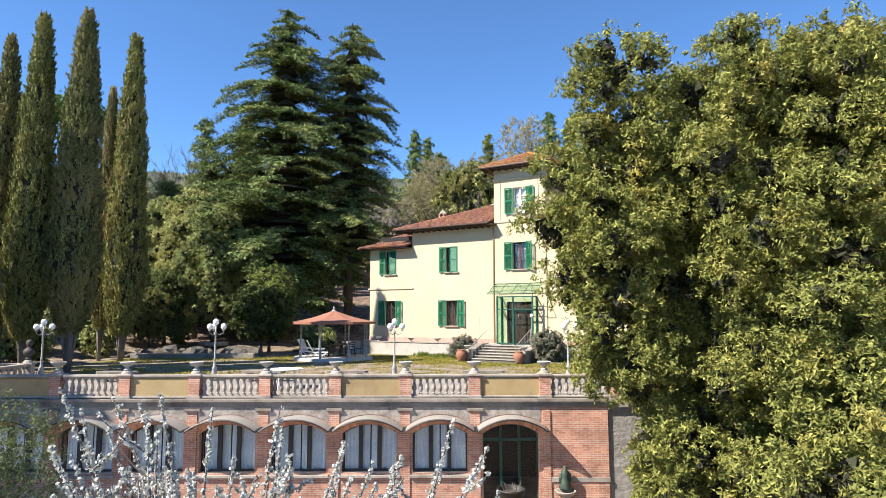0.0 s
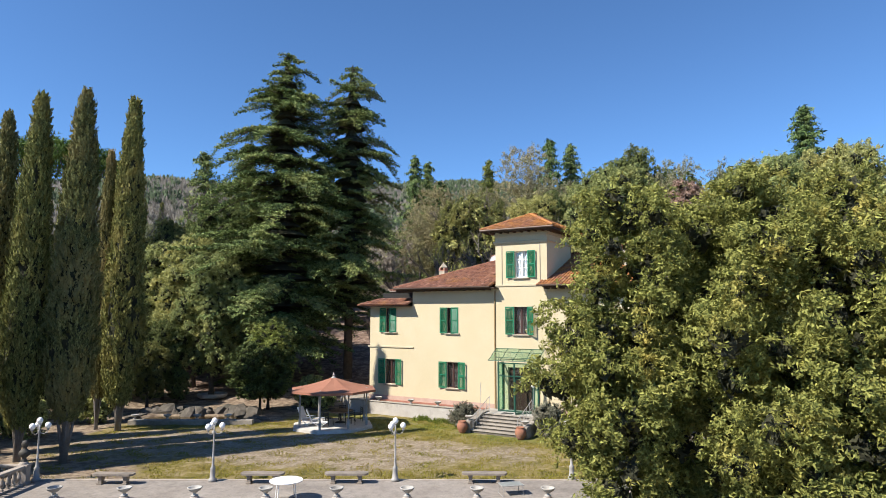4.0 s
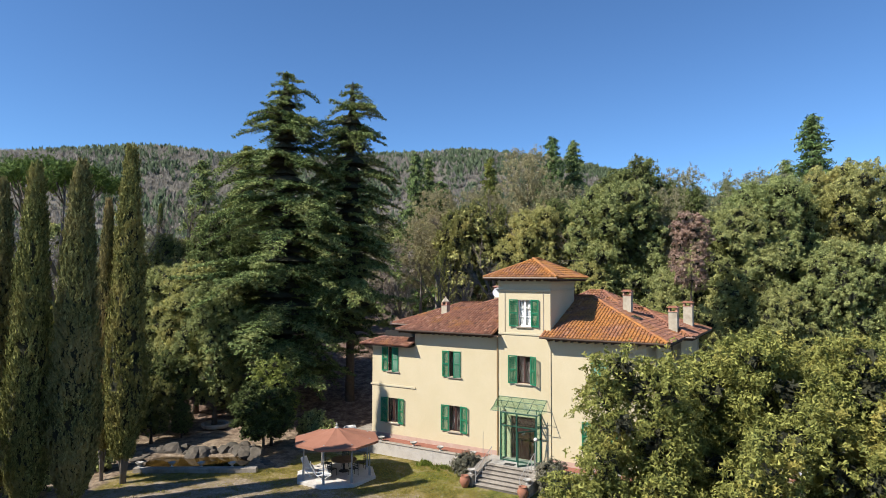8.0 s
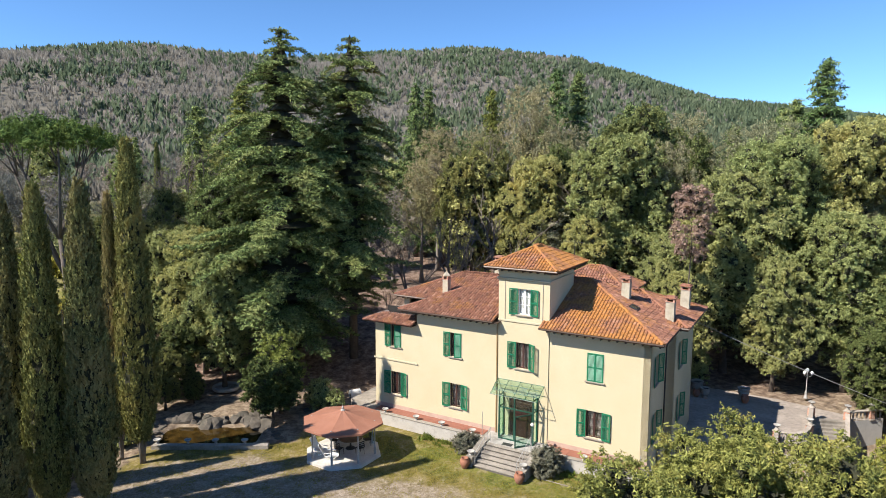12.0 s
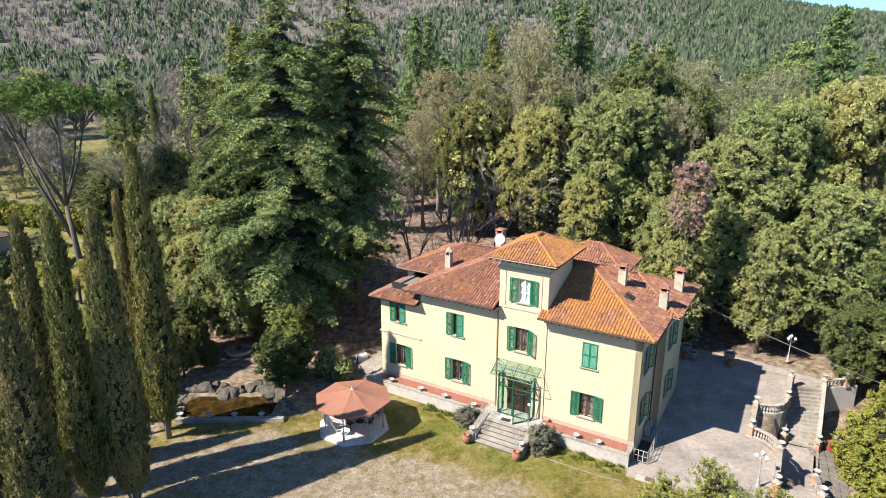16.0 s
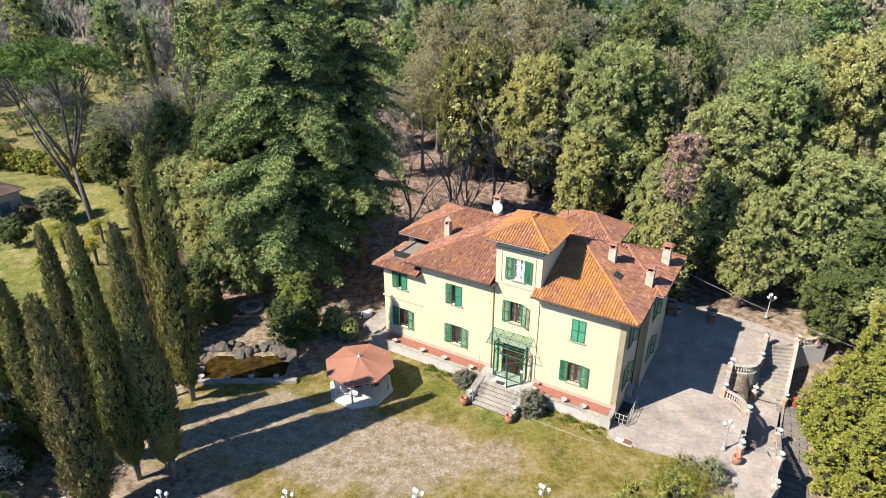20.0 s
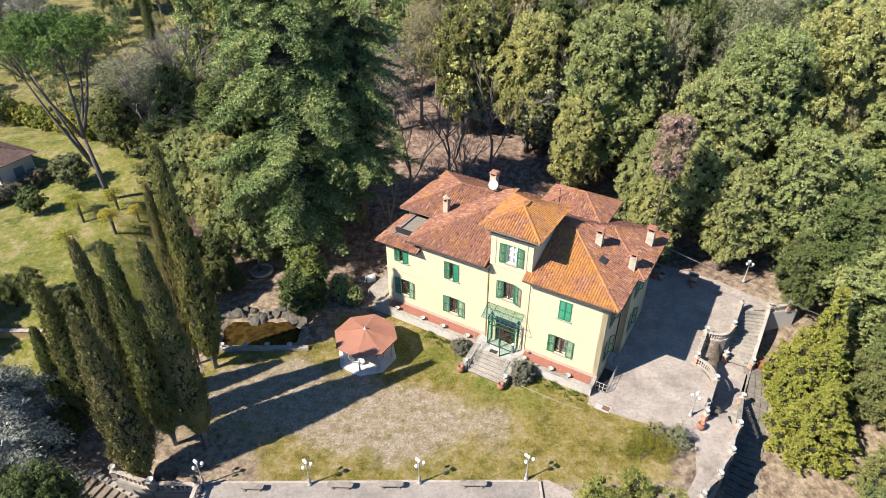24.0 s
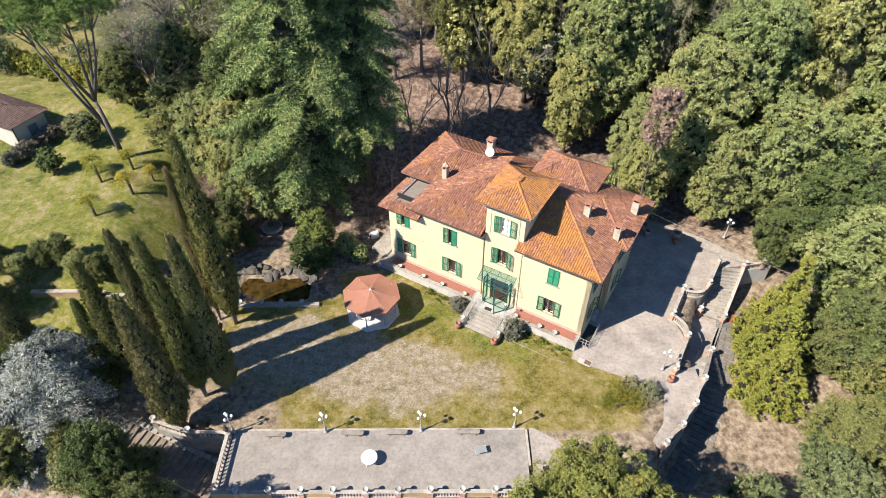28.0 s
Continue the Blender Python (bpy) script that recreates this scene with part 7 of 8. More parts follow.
def far_trees(pick, mat, name, label, wide, tall, each, leaf):
    """Small rough crowns, each a dome of leafy pieces."""
    k = np.repeat(np.nonzero(pick)[0], each)
    n = len(k)
    d = sphere_dirs(rng_w, n)
    d[:, 2] = np.abs(d[:, 2]) * 1.15 - 0.15
    s_ = size[k][:, None]
    c = np.stack([fx, fy, fz], -1)[k] + d * s_ * np.array([wide, wide, tall]) * rng_w.uniform(0.6, 1.1, (n, 1)) + np.array([0, 0, 0.25 * tall])
    q = spray_tris(rng_w, c, d * 0.5 + np.array([0, 0, 0.9]), d * 0.6 + np.array([-0.3, -0.7, 0.3]), leaf[0] * s_, leaf[1] * s_, 0.25)
    tagged(new(name, tris_mesh(name, q, mat)), label, "woods", kind="stuff")


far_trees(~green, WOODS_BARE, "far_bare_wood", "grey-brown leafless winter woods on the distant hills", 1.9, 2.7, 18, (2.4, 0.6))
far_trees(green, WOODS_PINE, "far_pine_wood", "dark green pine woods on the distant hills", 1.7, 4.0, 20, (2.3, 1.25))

# ---- the villa's front terrace, steps and glass porch ----
terrace = thing("house_terrace", "raised house terrace with red tiles behind a stained concrete wall", "terrace", VILLA_M, kind="structure")
for u0, u1 in ((-10.6, 0.25), (4.45, 10.85)):
    part("wall", Build().box(u0, u1, -1.3, -1.05, -0.3, 0.84), STAINED_WALL, terrace, "stained concrete terrace wall")
    part("coping", Build().box(u0, u1, -1.35, -1.0, 0.84, 0.9, 0.012), CONCRETE, terrace)
    part("bed", Build().box(u0, u1, -1.05, 0.0, -0.3, 0.82), CONCRETE, terrace)
part("wall", Build().box(-10.6, -10.35, -1.05, 1.5, -0.3, 0.84).box(10.6, 10.85, -1.05, 0.0, -0.3, 0.84), CONCRETE, terrace)
part("landing", Build().box(0.25, 4.45, -1.75, 0.0, -0.3, 0.88), URN_STONE, terrace, "pale stone landing")
part("platform", Build().box(-12.5, -9.8, 0.2, 8, -0.3, 0.7), CONCRETE, terrace)
tile_b = Build().box(-0.147, 0.147, -0.147, 0.147, 0.0, 0.04, 0.004)
TILE_MESH = tile_b.mesh("tile", TERRACE_TILE)
for u0, u1 in ((-9.3, 0.2), (4.5, 10.5)):
    for i in range(int((u1 - u0) / 0.3)):
        for j in range(3):
            t = part("tile", TILE_MESH, None, terrace)
            t.matrix_basis = pose(u0 + 0.15 + 0.3 * i, -0.16 - 0.3 * j, 0.82)
# risers are darker than the treads
STEP_RISER = surface("dark_riser", (0.083, 0.074, 0.061), (0.154, 0.138, 0.115), 2.5, 0.95, 0.4, 20)
steps = thing("front_steps", "worn pale stone front steps with side walls", "steps", VILLA_M, kind="structure")
for k in range(6):
    st = part("step", Build().box(0.8, 3.9, -3.85 + 0.36 * k, -1.72, -0.25 if k == 0 else 0.147 * k - 0.01, 0.147 * (k + 1) - 0.055), STEP_RISER, steps)
    part("tread", Build().box(0.8, 3.9, -3.9 + 0.36 * k, -3.42 + 0.36 * k if k < 5 else -1.7, 0.147 * (k + 1) - 0.055, 0.147 * (k + 1) - (0.0 if k < 5 else 0.02), 0.012), CONCRETE, st, "worn pale stone tread")
for u in (0.3, 4.0):
    b = Build().extrude_y([(-3.95, -0.3), (-1.3, -0.3), (-1.3, 0.95), (-2.0, 0.95), (-3.4, 0.62), (-3.95, 0.62)], 0, 0.5)
    ob = part("cheek", b, CONCRETE, steps, "stained concrete side wall")
    ob.matrix_basis = pose(u + 0.5, 0, 0, 0, 0, 90)
for u, uu in ((0.95, 1), (3.85, -1)):
    r = Build().tube([(u, -3.8, 0.0), (u, -3.8, 0.95), (u, -1.6, 1.85), (u, -1.6, 0.88)], 0.022, 6).tube([(u, -3.8, 0.5), (u, -1.6, 1.4)], 0.014, 6)
    for k in range(4):
        v = -3.36 + 0.44 * k
        r.tube([(u, v, 0.2 + 0.2 * k), (u, v, 1.13 + 0.18 * k)], 0.012, 5)
    part("handrail", r, GREY_PAINT, steps, "thin metal handrail")
doormat = solid("doormat", Build().box(-0.34, 0.34, -0.2, 0.2, 0, 0.02, 0.005), DARK_IRON, "dark doormat on the stone landing", "doormat", VILLA_M @ pose(2.15, -1.5, 0.885, 0, 0, 2))

porch = thing("glass_porch", "green steel and glass entrance porch with an open glass door", "porch", VILLA_M)
P0, P1, PV, PZ0, PZ1 = 1.2, 3.66, -0.8, 0.885, 3.95
fr = Build()
for u, v in ((P0, PV), (P1, PV), (2.32, PV), (P0, -0.12), (P1, -0.12)):
    fr.box(u - 0.045, u + 0.045, v - 0.045, v + 0.045, PZ0, PZ1)
for z in (PZ0 + 0.04, PZ1 - 0.04, 3.1):
    fr.box(P0, P1, PV - 0.035, PV + 0.035, z - 0.035, z + 0.035)
    fr.box(P0 - 0.035, P0 + 0.035, PV, -0.08, z - 0.035, z + 0.035).box(P1 - 0.035, P1 + 0.035, PV, -0.08, z - 0.035, z + 0.035)
part("frame", fr, IRON, porch, "dark green steel frame")
for b in (Build().box(P0 + 0.05, 2.27, PV - 0.005, PV + 0.005, PZ0 + 0.08, 3.06), Build().box(P0 + 0.05, P1 - 0.05, PV - 0.005, PV + 0.005, 3.14, PZ1 - 0.08),
          Build().box(P0 - 0.005, P0 + 0.005, PV + 0.05, -0.16, PZ0 + 0.08, PZ1 - 0.08), Build().box(P1 - 0.005, P1 + 0.005, PV + 0.05, -0.16, PZ0 + 0.08, PZ1 - 0.08)):
    part("pane", b, GREEN_GLASS, porch)
door = part("door", Build().box(0, 0.07, -0.025, 0.025, 0, 2.15).box(1.2, 1.27, -0.025, 0.025, 0, 2.15).box(0.07, 1.2, -0.025, 0.025, 0, 0.1).box(0.07, 1.2, -0.025, 0.025, 2.07, 2.15), IRON, porch, "glass door standing open")
door.matrix_basis = pose(P1 - 0.06, PV - 0.03, PZ0 + 0.02, 0, 0, 232)
part("pane", Build().box(0.07, 1.2, -0.005, 0.005, 0.1, 2.07), GREEN_GLASS, door)
can = Build()
co = [(-1.35, 4.12), (-0.95, 4.30), (-0.5, 4.62), (-0.08, 4.82)]
for (a, z), (c, w) in zip(co, co[1:]):
    for k in range(4):
        u0, u1 = 0.75 + 0.84 * k, 0.75 + 0.84 * (k + 1) - 0.03
        can.add([(u0, a, z), (u1, a, z), (u1, c, w), (u0, c, w), (u0, a, z - 0.012), (u1, a, z - 0.012), (u1, c, w - 0.012), (u0, c, w - 0.012)], [(0, 1, 2, 3), (7, 6, 5, 4), (0, 4, 5, 1), (2, 6, 7, 3), (0, 3, 7, 4), (1, 5, 6, 2)])
canopy = part("canopy", can, CANOPY_GLASS, porch, "greenish curved glass canopy")
rb = Build()
for k in range(5):
    u = 0.74 + 0.84 * k
    rb.tube([(u, a, z - 0.03) for a, z in co], 0.022, 5)
for a, z in co:
    rb.tube([(0.74, a, z - 0.03), (4.1, a, z - 0.03)], 0.02, 5)
rb.tube([(P0, PV, PZ1), (P0, PV, 4.28)], 0.03, 5).tube([(P1, PV, PZ1), (P1, PV, 4.28)], 0.03, 5)
part("rib", rb, IRON, canopy)
for u in (0.76, 4.08):
    part("side_pane", Build().add([(u, -0.08, 4.05), (u, -1.3, 4.05), (u, -0.95, 4.27), (u, -0.5, 4.58), (u, -0.08, 4.78)], [(0, 1, 2, 3, 4)]), CANOPY_GLASS, canopy)
fd = part("entrance_door", Build().box(1.6, 3.3, 0.1, 0.16, 0.88, 3.55), FRAME_WOOD, porch, "dark wooden house door")
part("panel", Build().box(1.75, 2.35, 0.08, 0.1, 1.1, 2.2, 0.008).box(2.55, 3.15, 0.08, 0.1, 1.1, 2.2, 0.008).box(1.75, 2.35, 0.08, 0.1, 2.4, 3.3, 0.008).box(2.55, 3.15, 0.08, 0.1, 2.4, 3.3, 0.008), FRAME_WOOD, fd)

for u, v in ((-8.1, -1.12), (-5.33, -1.12), (-3.16, -1.12), (-0.66, -1.12), (4.8, -1.12), (7.23, -1.12), (8.74, -1.12)):
    w = VILLA_M @ Vector((u, v, 0.9))
    urn_at(w.x, w.y, 0.9, "shallow stone bowl planter on the terrace wall")
for u, v in ((0.55, -3.6), (4.25, -3.6)):
    w = VILLA_M @ Vector((u, v, 0.62))
    urn_at(w.x, w.y, 0.62, "shallow stone bowl planter on the step's side wall")
JAR = Build().lathe([(0.15, 0), (0.2, 0.06), (0.3, 0.28), (0.32, 0.42), (0.28, 0.56), (0.22, 0.63), (0.24, 0.68), (0.25, 0.7), (0.2, 0.7), (0.18, 0.6), (0.05, 0.45)], 16).mesh("terracotta_jar", TERRACOTTA, True)
for u, v in ((0.45, -4.25), (4.25, -4.3)):
    ob = new("terracotta_jar", JAR)
    ob.matrix_basis = VILLA_M @ pose(u, v, -0.02)
    tagged(ob, "large terracotta jar at the foot of the steps", "jar", "terracotta jars")
for u, v, z1 in ((0.1, -1.15, 2.75), (3.95, -1.65, 2.7), (10.7, -1.2, 2.2)):
    gl = thing("post_lamp", "slim post lamp with a small white globe", "lamp", VILLA_M @ pose(u, v, 0.88), "post lamps")
    part("post", Build().lathe([(0.06, 0), (0.06, 0.04), (0.02, 0.08), (0.018, z1 - 1.0)], 8), GREY_PAINT, gl)
    if u == 3.95:
        part("globe", Build().lathe([(0.03, 0), (0.09, 0.04), (0.12, 0.12), (0.09, 0.2), (0.01, 0.24)], 12, (0, 0, z1 - 1.0)), OPAL, gl, smooth=True)
ac = thing("air_conditioner", "grey outdoor air-conditioning unit behind a low fence", "air conditioner", VILLA_M @ pose(11.08, 3.3, 0.0))
part("body", Build().box(-0.2, 0.2, -0.45, 0.45, 0.1, 0.85, 0.02), GREY_PAINT, ac)
part("grille", Build().lathe([(0.28, 0), (0.28, 0.02)], 20).lathe([(0.06, 0.02), (0.06, 0.03)], 12), DARK_IRON, ac).matrix_basis = pose(0.2, 0, 0.48, 0, 90, 0)
fence = thing("low_fence", "low grey metal fence round the sunken area at the house corner", "fence", VILLA_M)
for p, q in (((11.85, -0.35), (11.85, 2.3)), ((10.95, -0.35), (11.85, -0.35))):
    p, q = Vector((*p, 0)), Vector((*q, 0))
    for z in (0.12, 0.5, 0.9):
        part("rail", Build().tube([p + Vector((0, 0, z)), q + Vector((0, 0, z))], 0.022, 6), GREY_PAINT, fence)
    for k in range(4):
        f = p.lerp(q, k / 3)
        part("post", Build().box(f.x - 0.025, f.x + 0.025, f.y - 0.025, f.y + 0.025, -0.05, 0.95, 0.005), GREY_PAINT, fence)
# level dark slab stands in for the shade of the sunken area
solid("basement_area", Build().box(10.86, 11.78, -0.3, 2.4, -0.02, 0.012), DARK_IRON, "flat dark slab painted as the shaded sunken basement area beside the house wall", "grating", VILLA_M)
drain = thing("drain_cover", "pale stone slab with a rusty drain cover at the drive's edge", "drain cover", VILLA_M @ pose(12.3, -1.9, 0.0))
part("slab", Build().box(-0.75, 0.45, -0.35, 0.35, -0.05, 0.03, 0.01), URN_STONE, drain)
part("grate", Build().box(-0.2, 0.38, -0.24, 0.24, 0.03, 0.045, 0.004), surface("rusty_grate", (0.12, 0.06, 0.04), (0.19, 0.10, 0.07), 8, 0.8, 0.3), drain, "rusty iron grate")
rng_g = np.random.default_rng(14)
foot_u = np.concatenate([rng_g.uniform(-4.5, 0.2, 2600), rng_g.uniform(4.7, 10.6, 2600)])
foot_v = -1.36 - np.abs(rng_g.normal(size=5200)) * 0.42 - 0.25 * (1 + np.sin(foot_u * 2.1))* rng_g.random(5200)
blade_h = rng_g.uniform(0.12, 0.42, 5200) * np.interp(foot_v, [-2.6, -1.4], [0.35, 1.0])
blade_c = np.stack([foot_u, foot_v, blade_h * 0.45], -1)
grown = holes(np.stack([foot_u, foot_v * 2, 0 * foot_u], -1), 0.55, 4.0) + rng_g.normal(size=5200) * 0.4 > 0.35
blade_c = blade_c[grown]
weeds = spray_tris(rng_g, blade_c, np.tile((0.0, -0.15, 1.0), (len(blade_c), 1)), rng_g.normal(size=(len(blade_c), 3)), 0.3, 0.07, 0.4)
ob = new("weeds", tris_mesh("weeds", weeds, LEAF_WEED))
ob.matrix_basis = VILLA_M
tagged(ob, "green weeds and tall grass along the terrace wall", "weeds", kind="stuff")

# short grass standing on the lawn, thin where it is worn
nb = 90000
bx, by = rng_g.uniform(-20, 14, nb), rng_g.uniform(27.3, 42.5, nb)
b_grass, b_worn, b_woods, b_strip = ground_mask(bx, by)
bu, bv = 0.857 * (bx - 2.9) - 0.515 * (by - 41.65), 0.515 * (bx - 2.9) + 0.857 * (by - 41.65)
tuft = holes(np.stack([bx, by, 0 * bx], -1), 0.9, 2.0) * 0.5 + rng_g.random(nb)
keep = (tuft < 0.75 * b_grass * (1 - 0.85 * b_worn) + 0.5 * b_strip) & (bv < -1.7) & ~((np.abs(bu - 2.45) < 2.6) & (bv > -4.6)) & (np.hypot(bx + 7.0, by - 39.85) > 2.75) & (bx + 0.35 * by < 24.5) & ((bx > -12.6) | (by < 40.5))
bx, by = bx[keep], by[keep]
bh = rng_g.uniform(0.04, 0.085, len(bx))
sward = spray_tris(rng_g, np.stack([bx, by, ground_z(bx, by) + 0.45 * bh - 0.02], -1), np.tile((0.0, 0.0, 1.0), (len(bx), 1)), rng_g.normal(size=(len(bx), 3)), 0.085, 0.035, 0.45)
tagged(new("grass", tris_mesh("grass", sward, LEAF_GRASS)), "short dry yellow-green grass on the lawn", "grass", kind="stuff")

# ---- gazebo ----
GZ = pose(-7.0, 39.85, 0.0, 0, 0, 12)
gaz = thing("gazebo", "octagonal garden gazebo with a terracotta canvas roof and grey posts", "gazebo", GZ)
oct_ = lambda r, a0=22.5: [(r * math.cos(radians(a0 + 45 * k)), r * math.sin(radians(a0 + 45 * k))) for k in range(8)]
part("slab", Build().prism(oct_(2.6), -0.1, 0.12).prism(oct_(2.5), 0.12, 0.15), SLAB, gaz, "pale octagonal slab")
post_b = Build().box(-0.07, 0.07, -0.07, 0.07, 0, 0.5, 0.01).lathe([(0.055, 0.5), (0.045, 0.6), (0.045, 1.9), (0.07, 1.95), (0.05, 2.0), (0.05, 2.3)], 8)
POST_MESH = post_b.mesh("post", GREY_PAINT)
for x, y in oct_(2.2):
    part("post", POST_MESH, None, gaz).matrix_basis = pose(x, y, 0.15)
lo_, hi_ = oct_(2.78), oct_(0.12)
for k in range(8):
    j = (k + 1) % 8
    a, b, c, d = lo_[k], lo_[j], hi_[j], hi_[k]
    m0 = lambda p, q, t: ((p[0] + (q[0] - p[0]) * t), (p[1] + (q[1] - p[1]) * t))
    vs, fs, n = [], [], 6
    for i in range(n + 1):
        p, q = m0(a, d, i / n), m0(b, c, i / n)
        z = 2.34 + 0.68 * i / n - 0.08 * math.sin(math.pi * i / n)
        mid = m0(p, q, 0.5)
        vs += [(*p, z), (*mid, z - 0.025), (*q, z)]
    for i in range(n):
        fs += [(3 * i, 3 * i + 1, 3 * i + 4, 3 * i + 3), (3 * i + 1, 3 * i + 2, 3 * i + 5, 3 * i + 4)]
    vs += [(*a, 2.2), (*b, 2.2)]
    fs += [(21, 22, 2, 0)]
    part("roof_panel", Build().add(vs, fs), CANVAS, gaz)
ring = Build()
for k in range(8):
    a, b = oct_(2.72)[k], oct_(2.72)[(k + 1) % 8]
    ring.tube([(*a, 2.28), (*b, 2.28)], 0.05, 5)
    p = oct_(2.25)[k]
    ring.tube([(*p, 2.32), (0, 0, 2.95)], 0.03, 5)
part("roof_frame", ring, GREY_PAINT, gaz)
part("finial", Build().lathe([(0.16, 2.99), (0.13, 3.05), (0.05, 3.11), (0.08, 3.19), (0.03, 3.27), (0.01, 3.37)], 10), GREY_PAINT, gaz)
tb = thing("garden_table", "round dark garden table under the gazebo", "table", GZ @ pose(0.5, 0.35, 0.15))
part("tabletop", Build().lathe([(0.78, 0.70), (0.82, 0.72), (0.82, 0.75), (0.0, 0.755)], 24), surface("brown_table_top", (0.141, 0.096, 0.064), (0.218, 0.160, 0.109), 3, 0.6, 0.1), tb, "brown round top")
part("pedestal", Build().lathe([(0.35, 0), (0.3, 0.05), (0.07, 0.1), (0.06, 0.7)], 10), DARK_IRON, tb)


def garden_chair(m, mat, label, group, high=0.9):
    ch = thing("garden_chair", label, "chair", m, group)
    part("seat", Build().box(-0.22, 0.22, -0.22, 0.22, 0.42, 0.45, 0.01), mat, ch)
    part("backrest", Build().box(-0.22, -0.19, 0.2, 0.23, 0.45, high).box(0.19, 0.22, 0.2, 0.23, 0.45, high).box(-0.19, 0.19, 0.205, 0.225, high - 0.06, high).box(-0.19, 0.19, 0.205, 0.225, 0.6, 0.66).box(-0.19, 0.19, 0.205, 0.225, 0.72, 0.78), mat, ch)
    for x in (-0.2, 0.2):
        for y in (-0.2, 0.2):
            part("leg", Build().tube([(x, y, 0.43), (x * 1.1, y * 1.1, 0)], 0.018, 6), mat, ch)
    return ch


for k in range(5):
    a = 72 * k + 10
    garden_chair(GZ @ pose(0.5 + 1.15 * math.cos(radians(a)), 0.35 + 1.15 * math.sin(radians(a)), 0.15, 0, 0, a - 90), DARK_IRON, "dark metal chair round the gazebo table", "chairs under the gazebo")


def lounger(m, label):
    lg = thing("lounge_chair", label, "lounge chair", m, "loungers")
    part("seat", Build().box(-0.28, 0.28, -0.5, 0.4, 0.3, 0.35, 0.01), WHITE_PAINT, lg)
    bk = part("backrest", Build().box(-0.28, 0.28, 0, 0.03, 0, 0.85, 0.01), WHITE_PAINT, lg, "reclined white backrest")
    bk.matrix_basis = pose(0, 0.38, 0.33, -28, 0, 0)
    for x in (-0.27, 0.27):
        part("leg", Build().tube([(x, -0.45, 0.32), (x, 0.1, 0.0)], 0.02, 6).tube([(x, 0.4, 0.35), (x, -0.1, 0.0)], 0.02, 6), WHITE_PAINT, lg)
        part("armrest", Build().box(x - 0.03, x + 0.03, -0.3, 0.45, 0.52, 0.55), WHITE_PAINT, lg)
    return lg


lounger(pose(-8.35, 39.3, 0.15, 0, 0, 62), "white folding lounge chair under the gazebo")
lounger(pose(-7.6, 38.6, 0.15, 0, 0, 100), "white folding lounge chair under the gazebo")

# ---- lamps, benches, table on the paved terrace ----
def street_lamp(x, y, z=0.0, turn=0):
    lp = thing("street_lamp", "cast-iron garden lamp post with four white globes", "lamp", pose(x, y, z, 0, 0, turn), "globe lamps")
    part("post", Build().lathe([(0.17, 0), (0.17, 0.1), (0.12, 0.14), (0.1, 0.5), (0.12, 0.54), (0.06, 0.62), (0.045, 0.9), (0.06, 0.93), (0.04, 0.97), (0.035, 2.0), (0.06, 2.04), (0.03, 2.1), (0.03, 2.42)], 10), GREY_PAINT, lp, smooth=True)
    for k in range(4):
        a = radians(120 * k + 30)
        gx_, gy_, gz_ = (0.33 * math.cos(a), 0.33 * math.sin(a), 2.22) if k < 3 else (0, 0, 2.42)
        if k < 3:
            arm = [(0, 0, 2.02), (gx_ * 0.5, gy_ * 0.5, 1.94), (gx_ * 0.95, gy_ * 0.95, 2.02), (gx_, gy_, 2.14)]
            part("arm", Build().tube(arm, 0.018, 6).lathe([(0.02, 2.1), (0.06, 2.13), (0.06, 2.16)], 8, (gx_, gy_, 0)), GREY_PAINT, lp)
        part("globe", Build().lathe([(0.045, -0.05), (0.092, -0.015), (0.12, 0.045), (0.126, 0.08), (0.12, 0.115), (0.092, 0.175), (0.045, 0.208), (0.008, 0.214)], 14, (gx_, gy_, gz_)), OPAL, lp, "white opal globe", smooth=True)
    return lp


for x, y in ((-17.25, 26.93), (-9.8, 26.9), (-2.1, 26.97), (5.44, 27.25)):
    street_lamp(x, y, 0.0, 15 * x)
street_lamp(19.0, 32.9, 0.0, 20)
lp_ = street_lamp(30.2, 50.1, 0.1, 50)


def bench(x, y, length, turn):
    b = thing("stone_bench", "weathered stone bench on two feet", "bench", pose(x, y, 0, 0, 0, turn), "stone benches")
    h = length / 2
    part("seat", Build().prism([(-h, -0.12), (-h + 0.1, -0.22), (h - 0.1, -0.22), (h, -0.12), (h, 0.12), (h - 0.1, 0.22), (-h + 0.1, 0.22), (-h, 0.12)], 0.36, 0.44), CORNICE, b)
    for s in (-0.62, 0.62):
        part("foot", Build().box(s * h - 0.1, s * h + 0.1, -0.17, 0.17, 0, 0.06).box(s * h - 0.07, s * h + 0.07, -0.12, 0.12, 0.06, 0.3).box(s * h - 0.1, s * h + 0.1, -0.17, 0.17, 0.3, 0.36), CORNICE, b)


for x0, x1, y in ((-14.6, -12.9, 26.5), (-8.5, -6.7, 26.62), (-5.0, -3.2, 26.65), (0.72, 2.6, 26.68)):
    bench((x0 + x1) / 2, y, x1 - x0, random.Random(int(x0 * 10)).uniform(-3, 3))
wt = thing("round_table", "round white garden table on the paved terrace", "table", pose(-6.05, 24.3, 0, 0, 0, 20))
part("tabletop", Build().lathe([(0.6, 0.70), (0.63, 0.71), (0.63, 0.735), (0.0, 0.74)], 28), WHITE_PAINT, wt)
for k in range(4):
    a = radians(45 + 90 * k)
    part("leg", Build().tube([(0.42 * math.cos(a), 0.42 * math.sin(a), 0.71), (0.5 * math.cos(a), 0.5 * math.sin(a), 0)], 0.02, 6), WHITE_PAINT, wt)
